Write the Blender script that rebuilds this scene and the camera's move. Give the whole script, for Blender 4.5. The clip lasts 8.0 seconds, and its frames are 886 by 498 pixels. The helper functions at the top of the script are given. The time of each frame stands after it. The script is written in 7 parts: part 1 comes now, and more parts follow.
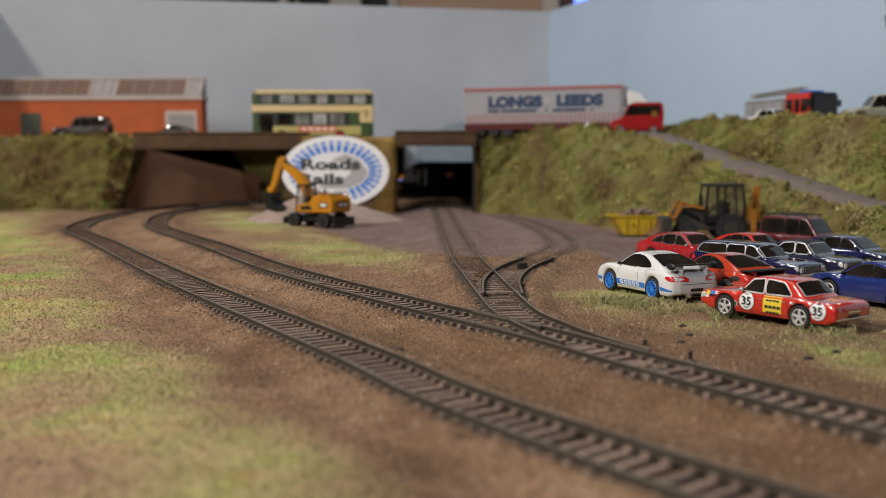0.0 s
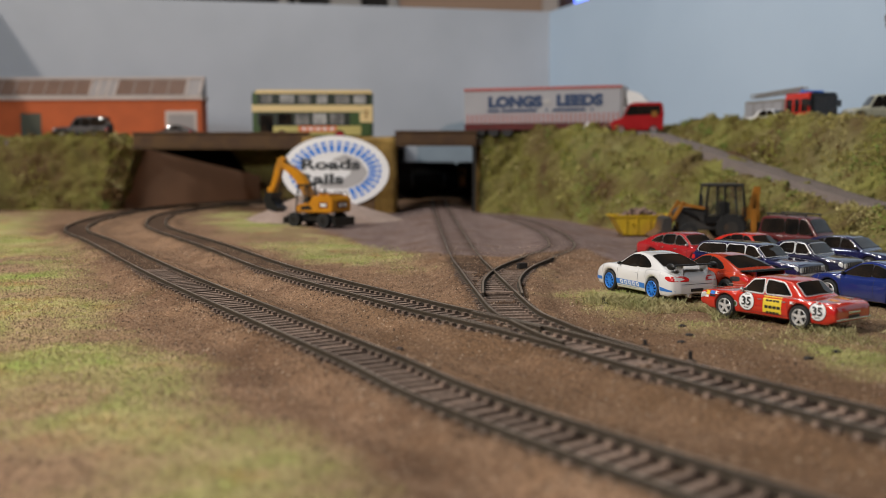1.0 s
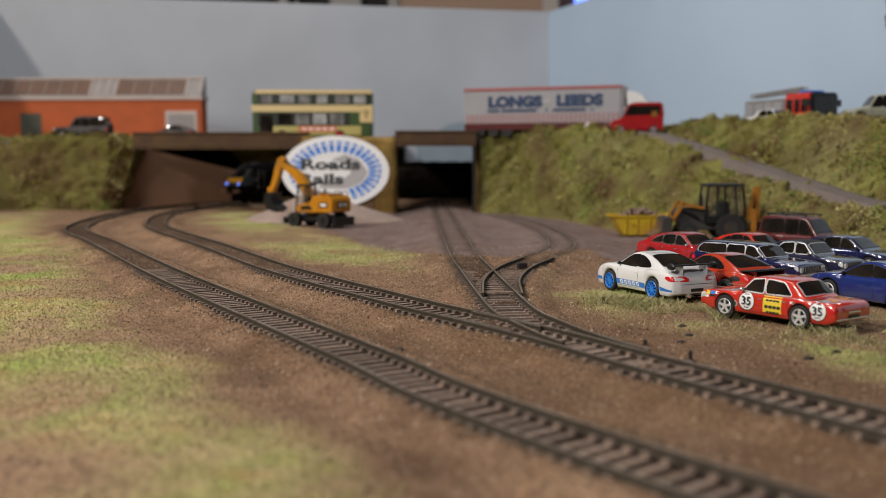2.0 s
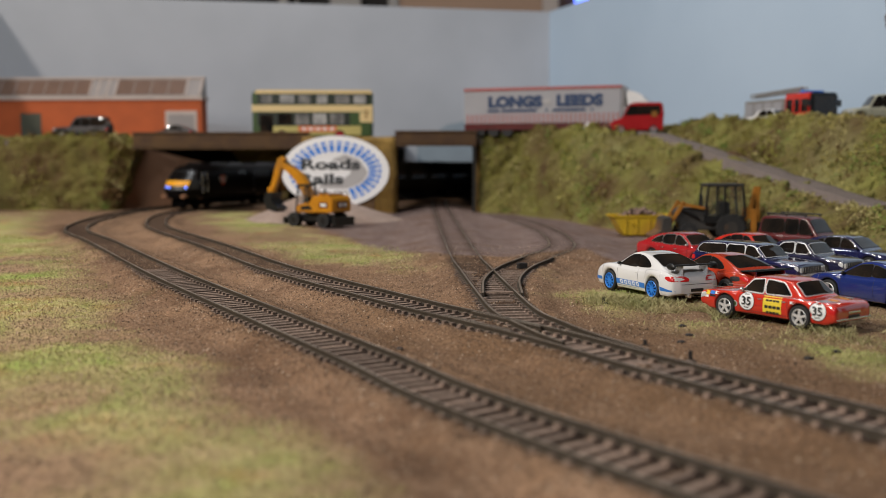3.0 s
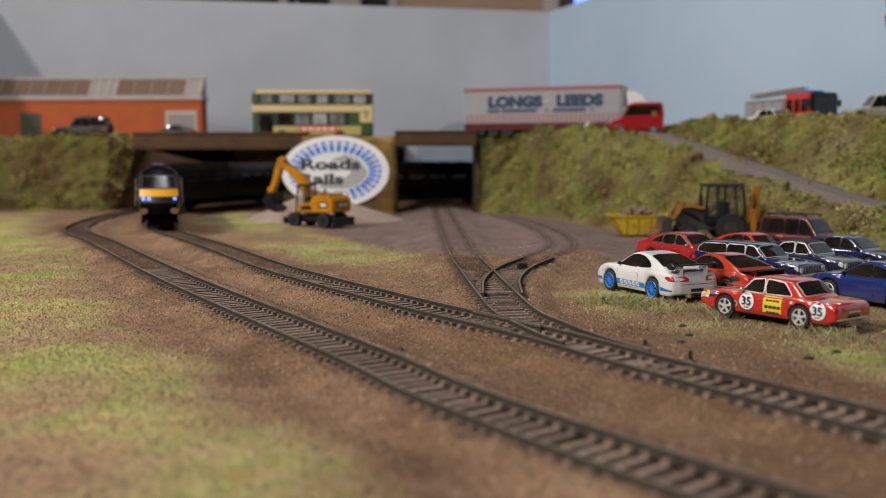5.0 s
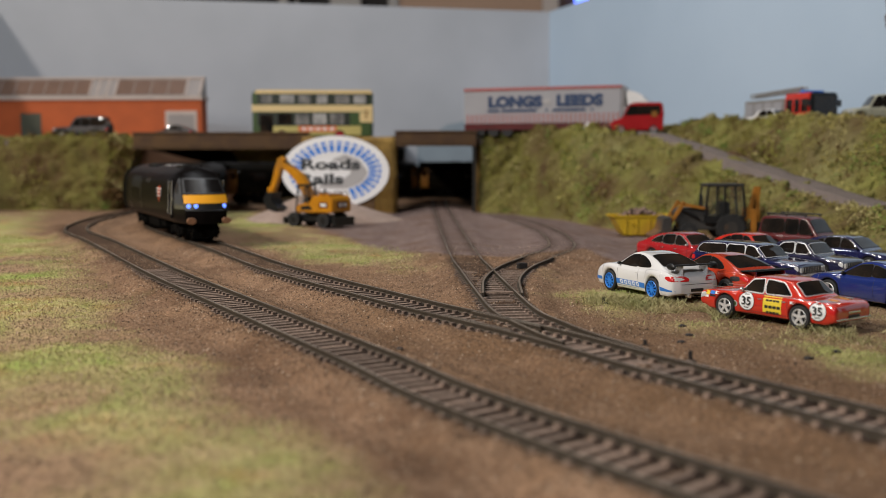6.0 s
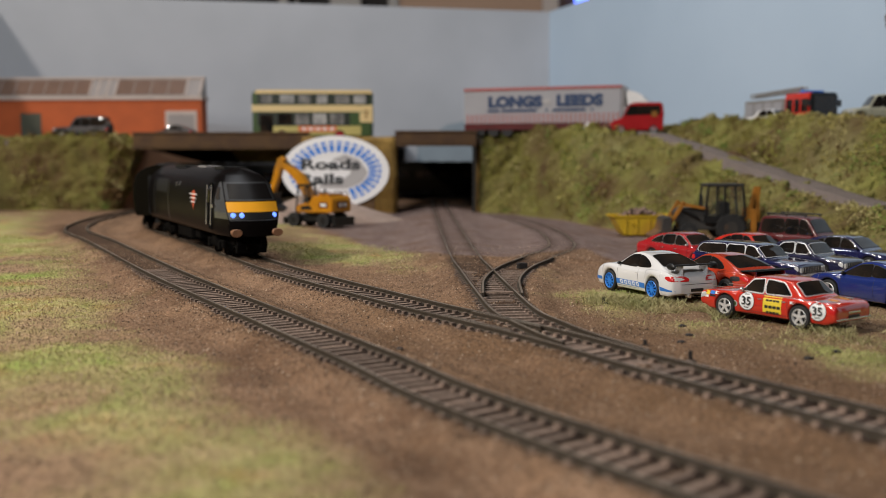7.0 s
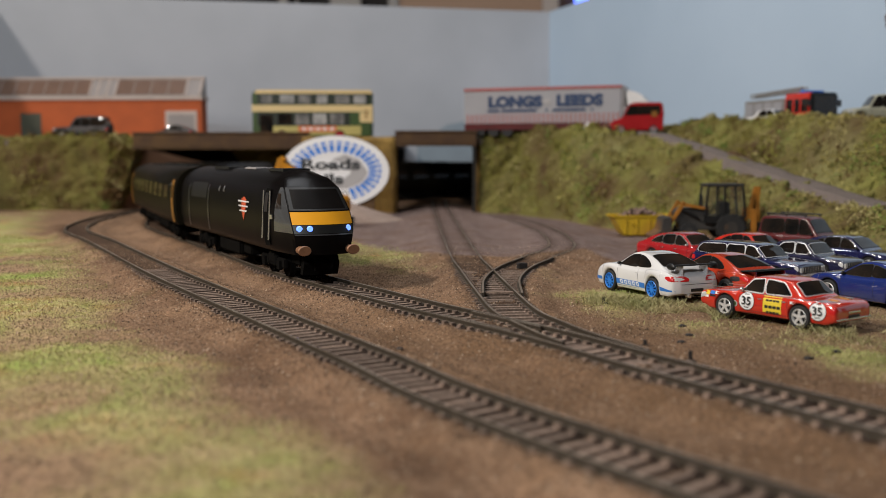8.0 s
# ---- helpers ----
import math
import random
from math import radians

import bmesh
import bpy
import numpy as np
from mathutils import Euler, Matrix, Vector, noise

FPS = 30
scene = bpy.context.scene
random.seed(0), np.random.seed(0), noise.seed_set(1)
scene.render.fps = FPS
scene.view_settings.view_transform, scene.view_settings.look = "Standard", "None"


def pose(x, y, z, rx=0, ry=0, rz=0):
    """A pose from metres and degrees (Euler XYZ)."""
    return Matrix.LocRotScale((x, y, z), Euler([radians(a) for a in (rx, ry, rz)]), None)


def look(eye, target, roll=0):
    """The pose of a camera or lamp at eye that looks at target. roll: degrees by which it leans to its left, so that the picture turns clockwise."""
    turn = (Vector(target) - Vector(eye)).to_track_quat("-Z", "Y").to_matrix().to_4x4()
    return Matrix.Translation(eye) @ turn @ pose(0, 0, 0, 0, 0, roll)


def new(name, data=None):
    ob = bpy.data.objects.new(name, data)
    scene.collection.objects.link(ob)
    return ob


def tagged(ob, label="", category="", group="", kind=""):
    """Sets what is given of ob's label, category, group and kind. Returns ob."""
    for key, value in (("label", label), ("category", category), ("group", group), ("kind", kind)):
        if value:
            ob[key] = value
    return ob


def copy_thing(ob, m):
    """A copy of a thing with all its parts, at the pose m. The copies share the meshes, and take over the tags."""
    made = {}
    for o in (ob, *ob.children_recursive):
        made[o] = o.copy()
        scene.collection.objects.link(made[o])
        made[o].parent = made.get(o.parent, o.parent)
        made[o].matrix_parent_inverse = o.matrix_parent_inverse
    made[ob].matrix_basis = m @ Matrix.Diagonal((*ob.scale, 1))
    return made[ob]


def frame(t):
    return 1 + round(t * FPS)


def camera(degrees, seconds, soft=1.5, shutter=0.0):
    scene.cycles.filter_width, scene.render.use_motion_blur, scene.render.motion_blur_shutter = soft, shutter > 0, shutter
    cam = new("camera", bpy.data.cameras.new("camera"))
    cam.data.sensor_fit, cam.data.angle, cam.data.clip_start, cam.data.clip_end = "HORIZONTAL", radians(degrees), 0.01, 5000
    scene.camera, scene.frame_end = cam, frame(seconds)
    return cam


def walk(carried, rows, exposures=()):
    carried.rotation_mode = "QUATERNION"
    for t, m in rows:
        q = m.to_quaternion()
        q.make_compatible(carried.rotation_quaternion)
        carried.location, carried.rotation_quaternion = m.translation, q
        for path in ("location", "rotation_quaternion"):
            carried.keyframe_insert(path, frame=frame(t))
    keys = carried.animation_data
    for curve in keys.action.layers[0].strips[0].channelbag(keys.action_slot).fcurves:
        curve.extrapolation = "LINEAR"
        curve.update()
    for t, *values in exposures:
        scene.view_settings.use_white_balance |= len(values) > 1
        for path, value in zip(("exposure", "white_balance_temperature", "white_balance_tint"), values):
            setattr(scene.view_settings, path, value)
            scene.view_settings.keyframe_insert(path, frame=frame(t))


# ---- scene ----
# The world is a model railway at 1:76; MM turns its plan's millimetres into metres.
MM = 0.001
LENS_F = 1700.0
cam = camera(2 * math.degrees(math.atan(784 / LENS_F)), 8.0, 0.8)
EYE = (0, 0, 61.5 * MM)
CAM_POSE = pose(EYE[0], EYE[1], EYE[2], 90 - math.degrees(math.atan(161 / LENS_F)), 0, 0)
walk(cam, [(0.0, CAM_POSE), (8.0, CAM_POSE)], [(0.0, 0.0), (8.0, 0.0)])
cam.data.dof.use_dof = True
cam.data.dof.focus_distance = 0.42
cam.data.dof.aperture_fstop = 11.5

# ---- world and lamps ----
world = bpy.data.worlds.new("hall_dark")
scene.world = world
world.use_nodes = True
world.node_tree.nodes["Background"].inputs[0].default_value = (0.8, 0.86, 1.0, 1)
world.node_tree.nodes["Background"].inputs[1].default_value = 0.03


def area_lamp(name, eye, target, size, watts, colour, tube=0.0):
    data = bpy.data.lights.new(name, "AREA")
    data.shape, data.size, data.energy, data.color = "DISK", size, watts, colour
    if tube:
        data.shape, data.size_y = "RECTANGLE", tube
    ob = new(name, data)
    ob.matrix_world = look(eye, target)
    return ob


# first the hall's lamp to the left, third its overhead tube; the others are added fills
area_lamp("hall_or_fill_lamp", (-1.22, 0.0, 1.2), (0.0, 0.9, 0), 0.10, 16.6, (1.0, 0.89, 0.79))
# added close fill that brightens the left foreground
area_lamp("hall_or_fill_lamp", (-0.60, 0.05, 0.5), (-0.22, 0.26, 0), 0.08, 2.9, (1.0, 0.91, 0.80))
area_lamp("hall_or_fill_lamp", (-0.35, 0.45, 1.5), (-0.15, 0.7, 0), 0.09, 1.6, (1.0, 0.92, 0.83), 1.5)
# added cool fills: one for the right-hand backdrop, one from the front
area_lamp("hall_or_fill_lamp", (-0.15, 0.95, 1.4), (0.5, 1.0, 0.15), 0.10, 9.0, (0.92, 0.95, 1.0), 0.6)
area_lamp("hall_or_fill_lamp", (-0.6, -1.0, 0.95), (0.6, 1.25, 0.2), 0.12, 10.2, (0.86, 0.93, 1.0))

# ---- materials ----


def mat(name, colour, rough=0.6, metal=0.0, vary=0.15, scale=200.0, bump=0.0, bump_scale=800.0, colour2=None,
        coat=0.0, fine=0.0, emit=0.0, random_amt=0.0, stain=None):
    """Principled material with two scales of variation; scales are per metre."""
    m = bpy.data.materials.new(name)
    m.use_nodes = True
    nt = m.node_tree
    n, l = nt.nodes, nt.links
    b = n["Principled BSDF"]
    b.inputs["Roughness"].default_value = rough
    b.inputs["Metallic"].default_value = metal
    b.inputs["Coat Weight"].default_value = coat
    b.inputs["Coat Roughness"].default_value = 0.03
    b.inputs["Coat IOR"].default_value = 1.75 if coat >= 1 else 1.5
    tc = n.new("ShaderNodeTexCoord")
    src = tc.outputs["Object"]
    n1 = n.new("ShaderNodeTexNoise")
    n1.inputs["Scale"].default_value = scale
    n1.inputs["Detail"].default_value = 6
    l.new(src, n1.inputs["Vector"])
    ramp = n.new("ShaderNodeMapRange")
    ramp.inputs[1].default_value, ramp.inputs[2].default_value = 0.33, 0.67
    l.new(n1.outputs["Fac"], ramp.inputs[0])
    mix = n.new("ShaderNodeMix")
    mix.data_type = "RGBA"
    c2 = colour2 if colour2 else tuple(c * (1 - vary) for c in colour)
    mix.inputs[6].default_value = (*colour, 1)
    mix.inputs[7].default_value = (*c2, 1)
    l.new(ramp.outputs[0], mix.inputs[0])
    last = mix.outputs[2]
    n2 = n.new("ShaderNodeTexNoise")
    n2.inputs["Scale"].default_value = bump_scale
    n2.inputs["Detail"].default_value = 5
    l.new(src, n2.inputs["Vector"])
    if fine:
        r2 = n.new("ShaderNodeMapRange")
        r2.inputs[1].default_value, r2.inputs[2].default_value = 0.3, 0.7
        r2.inputs[3].default_value, r2.inputs[4].default_value = 1 - fine, 1 + fine
        l.new(n2.outputs["Fac"], r2.inputs[0])
        mm = n.new("ShaderNodeVectorMath")
        mm.operation = "SCALE"
        l.new(last, mm.inputs[0])
        l.new(r2.outputs[0], mm.inputs["Scale"])
        last = mm.outputs[0]
    if stain:
        n3 = n.new("ShaderNodeTexNoise")
        n3.inputs["Scale"].default_value = scale * 0.37
        n3.inputs["Detail"].default_value = 8
        l.new(src, n3.inputs["Vector"])
        r3 = n.new("ShaderNodeMapRange")
        r3.inputs[1].default_value, r3.inputs[2].default_value = 0.52, 0.7
        l.new(n3.outputs["Fac"], r3.inputs[0])
        mx = n.new("ShaderNodeMix")
        mx.data_type = "RGBA"
        l.new(r3.outputs[0], mx.inputs[0])
        l.new(last, mx.inputs[6])
        mx.inputs[7].default_value = (*stain, 1)
        last = mx.outputs[2]
    if random_amt:
        oi = n.new("ShaderNodeObjectInfo")
        r4 = n.new("ShaderNodeMapRange")
        r4.inputs[3].default_value, r4.inputs[4].default_value = 1 - random_amt, 1 + random_amt
        l.new(oi.outputs["Random"], r4.inputs[0])
        m4 = n.new("ShaderNodeVectorMath")
        m4.operation = "SCALE"
        l.new(last, m4.inputs[0])
        l.new(r4.outputs[0], m4.inputs["Scale"])
        last = m4.outputs[0]
    l.new(last, b.inputs["Base Color"])
    if bump:
        bp = n.new("ShaderNodeBump")
        bp.inputs["Strength"].default_value = min(1.0, bump)
        bp.inputs["Distance"].default_value = 0.0006
        l.new(n2.outputs["Fac"], bp.inputs["Height"])
        l.new(bp.outputs[0], b.inputs["Normal"])
    if emit:
        b.inputs["Emission Color"].default_value = (*colour, 1)
        b.inputs["Emission Strength"].default_value = emit
    return m


def land_material():
    """Soil, static grass and trodden yard, mixed by the plan's masks (attribute 'cover': r grass, g yard, b painted
    shade between sleepers and siding dirt).
    """
    m = bpy.data.materials.new("scenic_soil_and_grass")
    m.use_nodes = True
    n, l = m.node_tree.nodes, m.node_tree.links
    b = n["Principled BSDF"]
    b.inputs["Roughness"].default_value = 0.95
    b.inputs["Specular IOR Level"].default_value = 0.15
    tc = n.new("ShaderNodeTexCoord")
    at = n.new("ShaderNodeAttribute")
    at.attribute_name = "cover"
    sep = n.new("ShaderNodeSeparateColor")
    l.new(at.outputs["Color"], sep.inputs[0])

    def nz(scale, detail=6, lo=0.35, hi=0.65):
        t = n.new("ShaderNodeTexNoise")
        t.inputs["Scale"].default_value, t.inputs["Detail"].default_value = scale, detail
        l.new(tc.outputs["Object"], t.inputs["Vector"])
        r = n.new("ShaderNodeMapRange")
        r.inputs[1].default_value, r.inputs[2].default_value = lo, hi
        l.new(t.outputs["Fac"], r.inputs[0])
        return t.outputs["Fac"], r.outputs[0]

    def mixc(fac, a, c):
        x = n.new("ShaderNodeMix")
        x.data_type = "RGBA"
        l.new(fac, x.inputs[0])
        for k, v in ((6, a), (7, c)):
            if isinstance(v, tuple):
                x.inputs[k].default_value = (*v, 1)
            else:
                l.new(v, x.inputs[k])
        return x.outputs[2]

    sun = n.new("ShaderNodeAttribute")
    sun.attribute_name = "earth"
    esep = n.new("ShaderNodeSeparateColor")
    l.new(sun.outputs["Color"], esep.inputs[0])
    big = nz(22)[1]
    lush = nz(26, 4, 0.52, 0.70)[1]
    rust = nz(31, 5, 0.55, 0.7)[1]
    mid = nz(90)[1]
    grain_raw, grain = nz(1100, 5, 0.3, 0.7)
    fleck = nz(900, 2, 0.68, 0.74)[1]
    dark = nz(700, 3, 0.64, 0.72)[1]
    soil = mixc(big, (0.275, 0.165, 0.095), (0.16, 0.092, 0.056))
    soil = mixc(mid, soil, (0.265, 0.165, 0.102))
    soil = mixc(esep.outputs[0], soil, (0.085, 0.046, 0.026))
    soil = mixc(esep.outputs[1], soil, (0.33, 0.205, 0.13))
    # near-black where the mask paints gap shade along the tracks, and siding dirt
    soil = mixc(sep.outputs[2], soil, (0.035, 0.022, 0.016))
    gr = mixc(big, (0.42, 0.38, 0.15), (0.28, 0.34, 0.085))
    gr = mixc(mid, gr, (0.45, 0.36, 0.18))
    gr = mixc(rust, gr, (0.40, 0.22, 0.085))
    gr = mixc(lush, gr, (0.27, 0.35, 0.08))
    yard = mixc(mid, (0.160, 0.109, 0.096), (0.225, 0.166, 0.145))
    yard = mixc(nz(34, 8, 0.5, 0.72)[1], yard, (0.15, 0.092, 0.068))
    soil = mixc(esep.outputs[2], soil, (0.135, 0.078, 0.042))
    soil = mixc(dark, soil, (0.10, 0.062, 0.04))
    soil = mixc(fleck, soil, (0.5, 0.4, 0.3))
    c = mixc(sep.outputs[0], soil, gr)
    c = mixc(sep.outputs[1], c, yard)
    c = mixc(sep.outputs[2], c, (0.045, 0.028, 0.020))
    g = n.new("ShaderNodeMapRange")
    g.inputs[3].default_value, g.inputs[4].default_value = 0.42, 1.5
    l.new(grain, g.inputs[0])
    s = n.new("ShaderNodeVectorMath")
    s.operation = "SCALE"
    l.new(c, s.inputs[0])
    l.new(g.outputs[0], s.inputs["Scale"])
    l.new(s.outputs[0], b.inputs["Base Color"])
    bp = n.new("ShaderNodeBump")
    bp.inputs["Strength"].default_value, bp.inputs["Distance"].default_value = 0.8, 0.0008
    l.new(grain_raw, bp.inputs["Height"])
    l.new(bp.outputs[0], b.inputs["Normal"])
    return m


M_LAND = land_material()
M_SLEEPER = mat("weathered_sleeper", (0.13, 0.088, 0.066), 0.9, vary=0.3, scale=300, bump=0.5, fine=0.4, colour2=(0.25, 0.178, 0.135), random_amt=0.28)
M_RAIL = mat("grimy_rail_side", (0.062, 0.047, 0.032), 0.65, 0.3, scale=150, fine=0.3, bump=0.2)
M_RAILTOP = mat("worn_rail_top", (0.36, 0.30, 0.24), 0.38, 0.55, scale=45, colour2=(0.17, 0.13, 0.10), fine=0.2)
M_BACKDROP = mat("grey_painted_backdrop", (0.45, 0.47, 0.51), 0.75, vary=0.05, scale=6, bump=0.1, bump_scale=400, colour2=(0.385, 0.405, 0.44))
M_BACKBLUE = mat("pale_blue_painted_backdrop", (0.45, 0.56, 0.68), 0.75, vary=0.05, scale=5, bump=0.1, bump_scale=400, colour2=(0.41, 0.52, 0.64))
M_HILL = mat("blue_grey_painted_hills", (0.27, 0.33, 0.38), 0.8, scale=20)
M_BANK = mat("flocked_bank", (0.19, 0.18, 0.04), 0.95, scale=24, colour2=(0.08, 0.044, 0.014), bump=1.0, bump_scale=900, fine=0.5, stain=(0.22, 0.20, 0.075))
M_FLOCK = mat("scatter_flock", (0.29, 0.29, 0.05), 0.95, scale=20, colour2=(0.11, 0.058, 0.014), fine=0.4, bump_scale=420, stain=(0.52, 0.46, 0.16))
M_GRASS = mat("static_grass", (0.52, 0.46, 0.22), 0.9, scale=26, colour2=(0.30, 0.36, 0.10), fine=0.35, bump_scale=1500, stain=(0.42, 0.27, 0.12))
M_RAMP = mat("grey_gritty_road", (0.165, 0.130, 0.112), 0.95, scale=60, fine=0.3, bump=0.5, bump_scale=1500)
M_TIMBER = mat("brown_stained_timber", (0.105, 0.056, 0.020), 0.8, scale=70, colour2=(0.07, 0.036, 0.018), fine=0.3, bump=0.4)
M_PLASTER = mat("ochre_textured_plaster", (0.29, 0.18, 0.045), 0.9, scale=40, colour2=(0.15, 0.09, 0.024), fine=0.3, bump=0.7)
M_BOARD = mat("brown_painted_board", (0.34, 0.18, 0.10), 0.8, scale=15, vary=0.2, fine=0.08, bump=0.1)
# near-black for added boards that put the tunnel's shade into colour
M_DARK = mat("tunnel_shade_black", (0.012, 0.011, 0.010), 0.9, scale=40)
M_GRAVEL = mat("fine_gravel", (0.36, 0.27, 0.22), 0.95, scale=80, fine=0.35, bump=0.9, bump_scale=1400, colour2=(0.30, 0.22, 0.18))
M_ROOMWALL = mat("beige_hall_wall", (0.3, 0.21, 0.15), 0.8, scale=3, vary=0.06)
M_ROOMFLOOR = mat("brown_hall_floor", (0.2, 0.15, 0.11), 0.6, scale=5)
M_CEILING = mat("white_hall_ceiling", (0.4, 0.38, 0.35), 0.85, scale=4, vary=0.05)

# ---- helpers for meshes, in millimetres ----


def mesh_from(bm, name, material, smooth=False):
    me = bpy.data.meshes.new(name)
    bmesh.ops.scale(bm, vec=(MM, MM, MM), verts=bm.verts)
    bm.to_mesh(me)
    bm.free()
    me.materials.append(material)
    if smooth:
        me.shade_smooth()
    return me


def part(name, bm, material, parent=None, label="", smooth=False):
    ob = new(name, mesh_from(bm, name, material, smooth))
    if parent is not None:
        ob.parent = parent
    if label:
        ob["label"] = label
    return ob


def thing(name, m, label, category, group="", kind=""):
    ob = new(name)
    ob.empty_display_size = 0.01
    ob.matrix_basis = m
    return tagged(ob, label, category, group, kind)


def place(x, y, z, rz=0, rx=0, ry=0):
    return pose(x * MM, y * MM, z * MM, rx, ry, rz)


def box(bm, x0, x1, y0, y1, z0, z1, bevel=0.0, m=None):
    r = bmesh.ops.create_cube(bm, size=1)
    vs = r["verts"]
    for v in vs:
        v.co = Vector(((x0 + x1) / 2 + v.co.x * (x1 - x0), (y0 + y1) / 2 + v.co.y * (y1 - y0), (z0 + z1) / 2 + v.co.z * (z1 - z0)))
    if bevel:
        es = list({e for v in vs for e in v.link_edges})
        r2 = bmesh.ops.bevel(bm, geom=es, offset=bevel, segments=2, affect="EDGES")
        vs = list({v for f in r2["faces"] for v in f.verts} | {v for v in vs if v.is_valid})
    if m is not None:
        bmesh.ops.transform(bm, matrix=m, verts=vs)
    return vs


def boxed(x0, x1, y0, y1, z0, z1, bevel=0.0):
    bm = bmesh.new()
    box(bm, x0, x1, y0, y1, z0, z1, bevel)
    return bm


def cyl(bm, p0, p1, r0, r1=None, seg=16, caps=True):
    """A cylinder or cone from p0 to p1."""
    p0, p1 = Vector(p0), Vector(p1)
    d = p1 - p0
    m = Matrix.Translation((p0 + p1) / 2) @ d.to_track_quat("Z", "Y").to_matrix().to_4x4()
    return bmesh.ops.create_cone(bm, cap_ends=caps, segments=seg, radius1=r0, radius2=r0 if r1 is None else r1, depth=d.length, matrix=m)["verts"]


def prism(bm, outline, y0, y1):
    """Outline in x, z, drawn out along y."""
    a = [bm.verts.new((x, y0, z)) for x, z in outline]
    b = [bm.verts.new((x, y1, z)) for x, z in outline]
    k = len(outline)
    bm.faces.new(a)
    bm.faces.new(b[::-1])
    for i in range(k):
        bm.faces.new((a[i], b[i], b[(i + 1) % k], a[(i + 1) % k]))
    bmesh.ops.recalc_face_normals(bm, faces=bm.faces)
    return a + b


def raw(name, verts, faces, material, parent=None, smooth=False):
    me = bpy.data.meshes.new(name)
    me.from_pydata((np.asarray(verts, float) * MM).tolist(), [], faces)
    me.materials.append(material)
    if smooth:
        me.shade_smooth()
    me.update()
    ob = new(name, me)
    if parent is not None:
        ob.parent = parent
    return ob


def glide(points, step):
    """Points every step along a smooth curve through the plan points."""
    p = np.array(points, float)
    p = np.vstack([2 * p[0] - p[1], p, 2 * p[-1] - p[-2]])
    out = []
    for i in range(1, len(p) - 2):
        a, b, c, d = p[i - 1:i + 3]
        for t in np.linspace(0, 1, 40, endpoint=False):
            out.append(0.5 * (2 * b + (c - a) * t + (2 * a - 5 * b + 4 * c - d) * t * t + (3 * b - a - 3 * c + d) * t ** 3))
    out.append(p[-2])
    out = np.array(out)
    s = np.concatenate([[0], np.cumsum(np.linalg.norm(np.diff(out, axis=0), axis=1))])
    q = np.arange(0, s[-1], step)
    return np.stack([np.interp(q, s, out[:, k]) for k in range(out.shape[1])], 1)


# ---- the lines, in plan ----
ARC = [(80 + 362 * math.cos(radians(a)), 1050 + 362 * math.sin(radians(a))) for a in range(50, 181, 13)]
LINE_B = glide([*ARC, (-279, 960), (-259, 866), (-228, 778), (-150, 627), (-93, 510), (-56, 445), (-27, 398), (-4, 362), (17, 332), (37, 301), (59, 262), (88, 215), (118, 170), (165, 105)], 1.0)
ARC_A = [(80 + 413 * math.cos(radians(a)), 1050 + 413 * math.sin(radians(a))) for a in range(120, 181, 15)]
LINE_A = glide([*ARC_A, (-331, 950), (-318, 855), (-291, 760), (-232.5, 654), (-147, 492), (-97, 402.5), (-64, 345.5), (-38, 300.5), (-18, 265.5), (-3, 236.5), (11, 214.5), (24, 195.5), (37, 177.5), (64, 143), (112, 88)], 1.0)
LINE_S = glide([(-6, 1300), (-3, 1100), (3, 890), (9, 670), (13, 552), (17, 490), (22, 415), (27, 355), (34.5, 325), (42, 302), (54, 276)], 1.0)
LINE_C = glide([(25, 400), (28, 450), (38, 500), (56, 552), (73, 600), (80, 650), (82, 734), (73, 850), (55, 950)], 1.0)


def offset(line, d):
    t = np.gradient(line, axis=0)
    t /= np.linalg.norm(t, axis=1)[:, None]
    return line + d * np.stack([-t[:, 1], t[:, 0]], 1)


def near(line, x, y):
    """Distances of plan points from a line, and the index of the nearest point."""
    best = np.full(x.shape, 1e9)
    for p in line[::6]:
        best = np.minimum(best, (x - p[0]) ** 2 + (y - p[1]) ** 2)
    return np.sqrt(best)


def inside(poly, x, y):
    """Signed distance to a plan polygon, positive inside."""
    d = np.full(x.shape, 1e9)
    odd = np.zeros(x.shape, bool)
    k = len(poly)
    for i in range(k):
        (ax, ay), (bx, by) = poly[i], poly[(i + 1) % k]
        t = np.clip(((x - ax) * (bx - ax) + (y - ay) * (by - ay)) / ((bx - ax) ** 2 + (by - ay) ** 2), 0, 1)
        d = np.minimum(d, np.hypot(x - ax - t * (bx - ax), y - ay - t * (by - ay)))
        cross = (ay > y) != (by > y)
        xx = ax + (y - ay) / (by - ay + 1e-9) * (bx - ax)
        odd ^= cross & (x < xx)
    return np.where(odd, d, -d)


def fuzz(x, y, scale, seed):
    """Smooth value noise on plan points, -1 to 1."""
    u, v = x / scale + 31.7 * seed, y / scale - 17.3 * seed
    i, j = np.floor(u), np.floor(v)
    f, g = u - i, v - j
    f, g = f * f * (3 - 2 * f), g * g * (3 - 2 * g)

    def h(a, b):
        s = np.sin(a * 127.1 + b * 311.7 + seed * 74.7) * 43758.5453
        return (s - np.floor(s)) * 2 - 1
    return (h(i, j) * (1 - f) + h(i + 1, j) * f) * (1 - g) + (h(i, j + 1) * (1 - f) + h(i + 1, j + 1) * f) * g


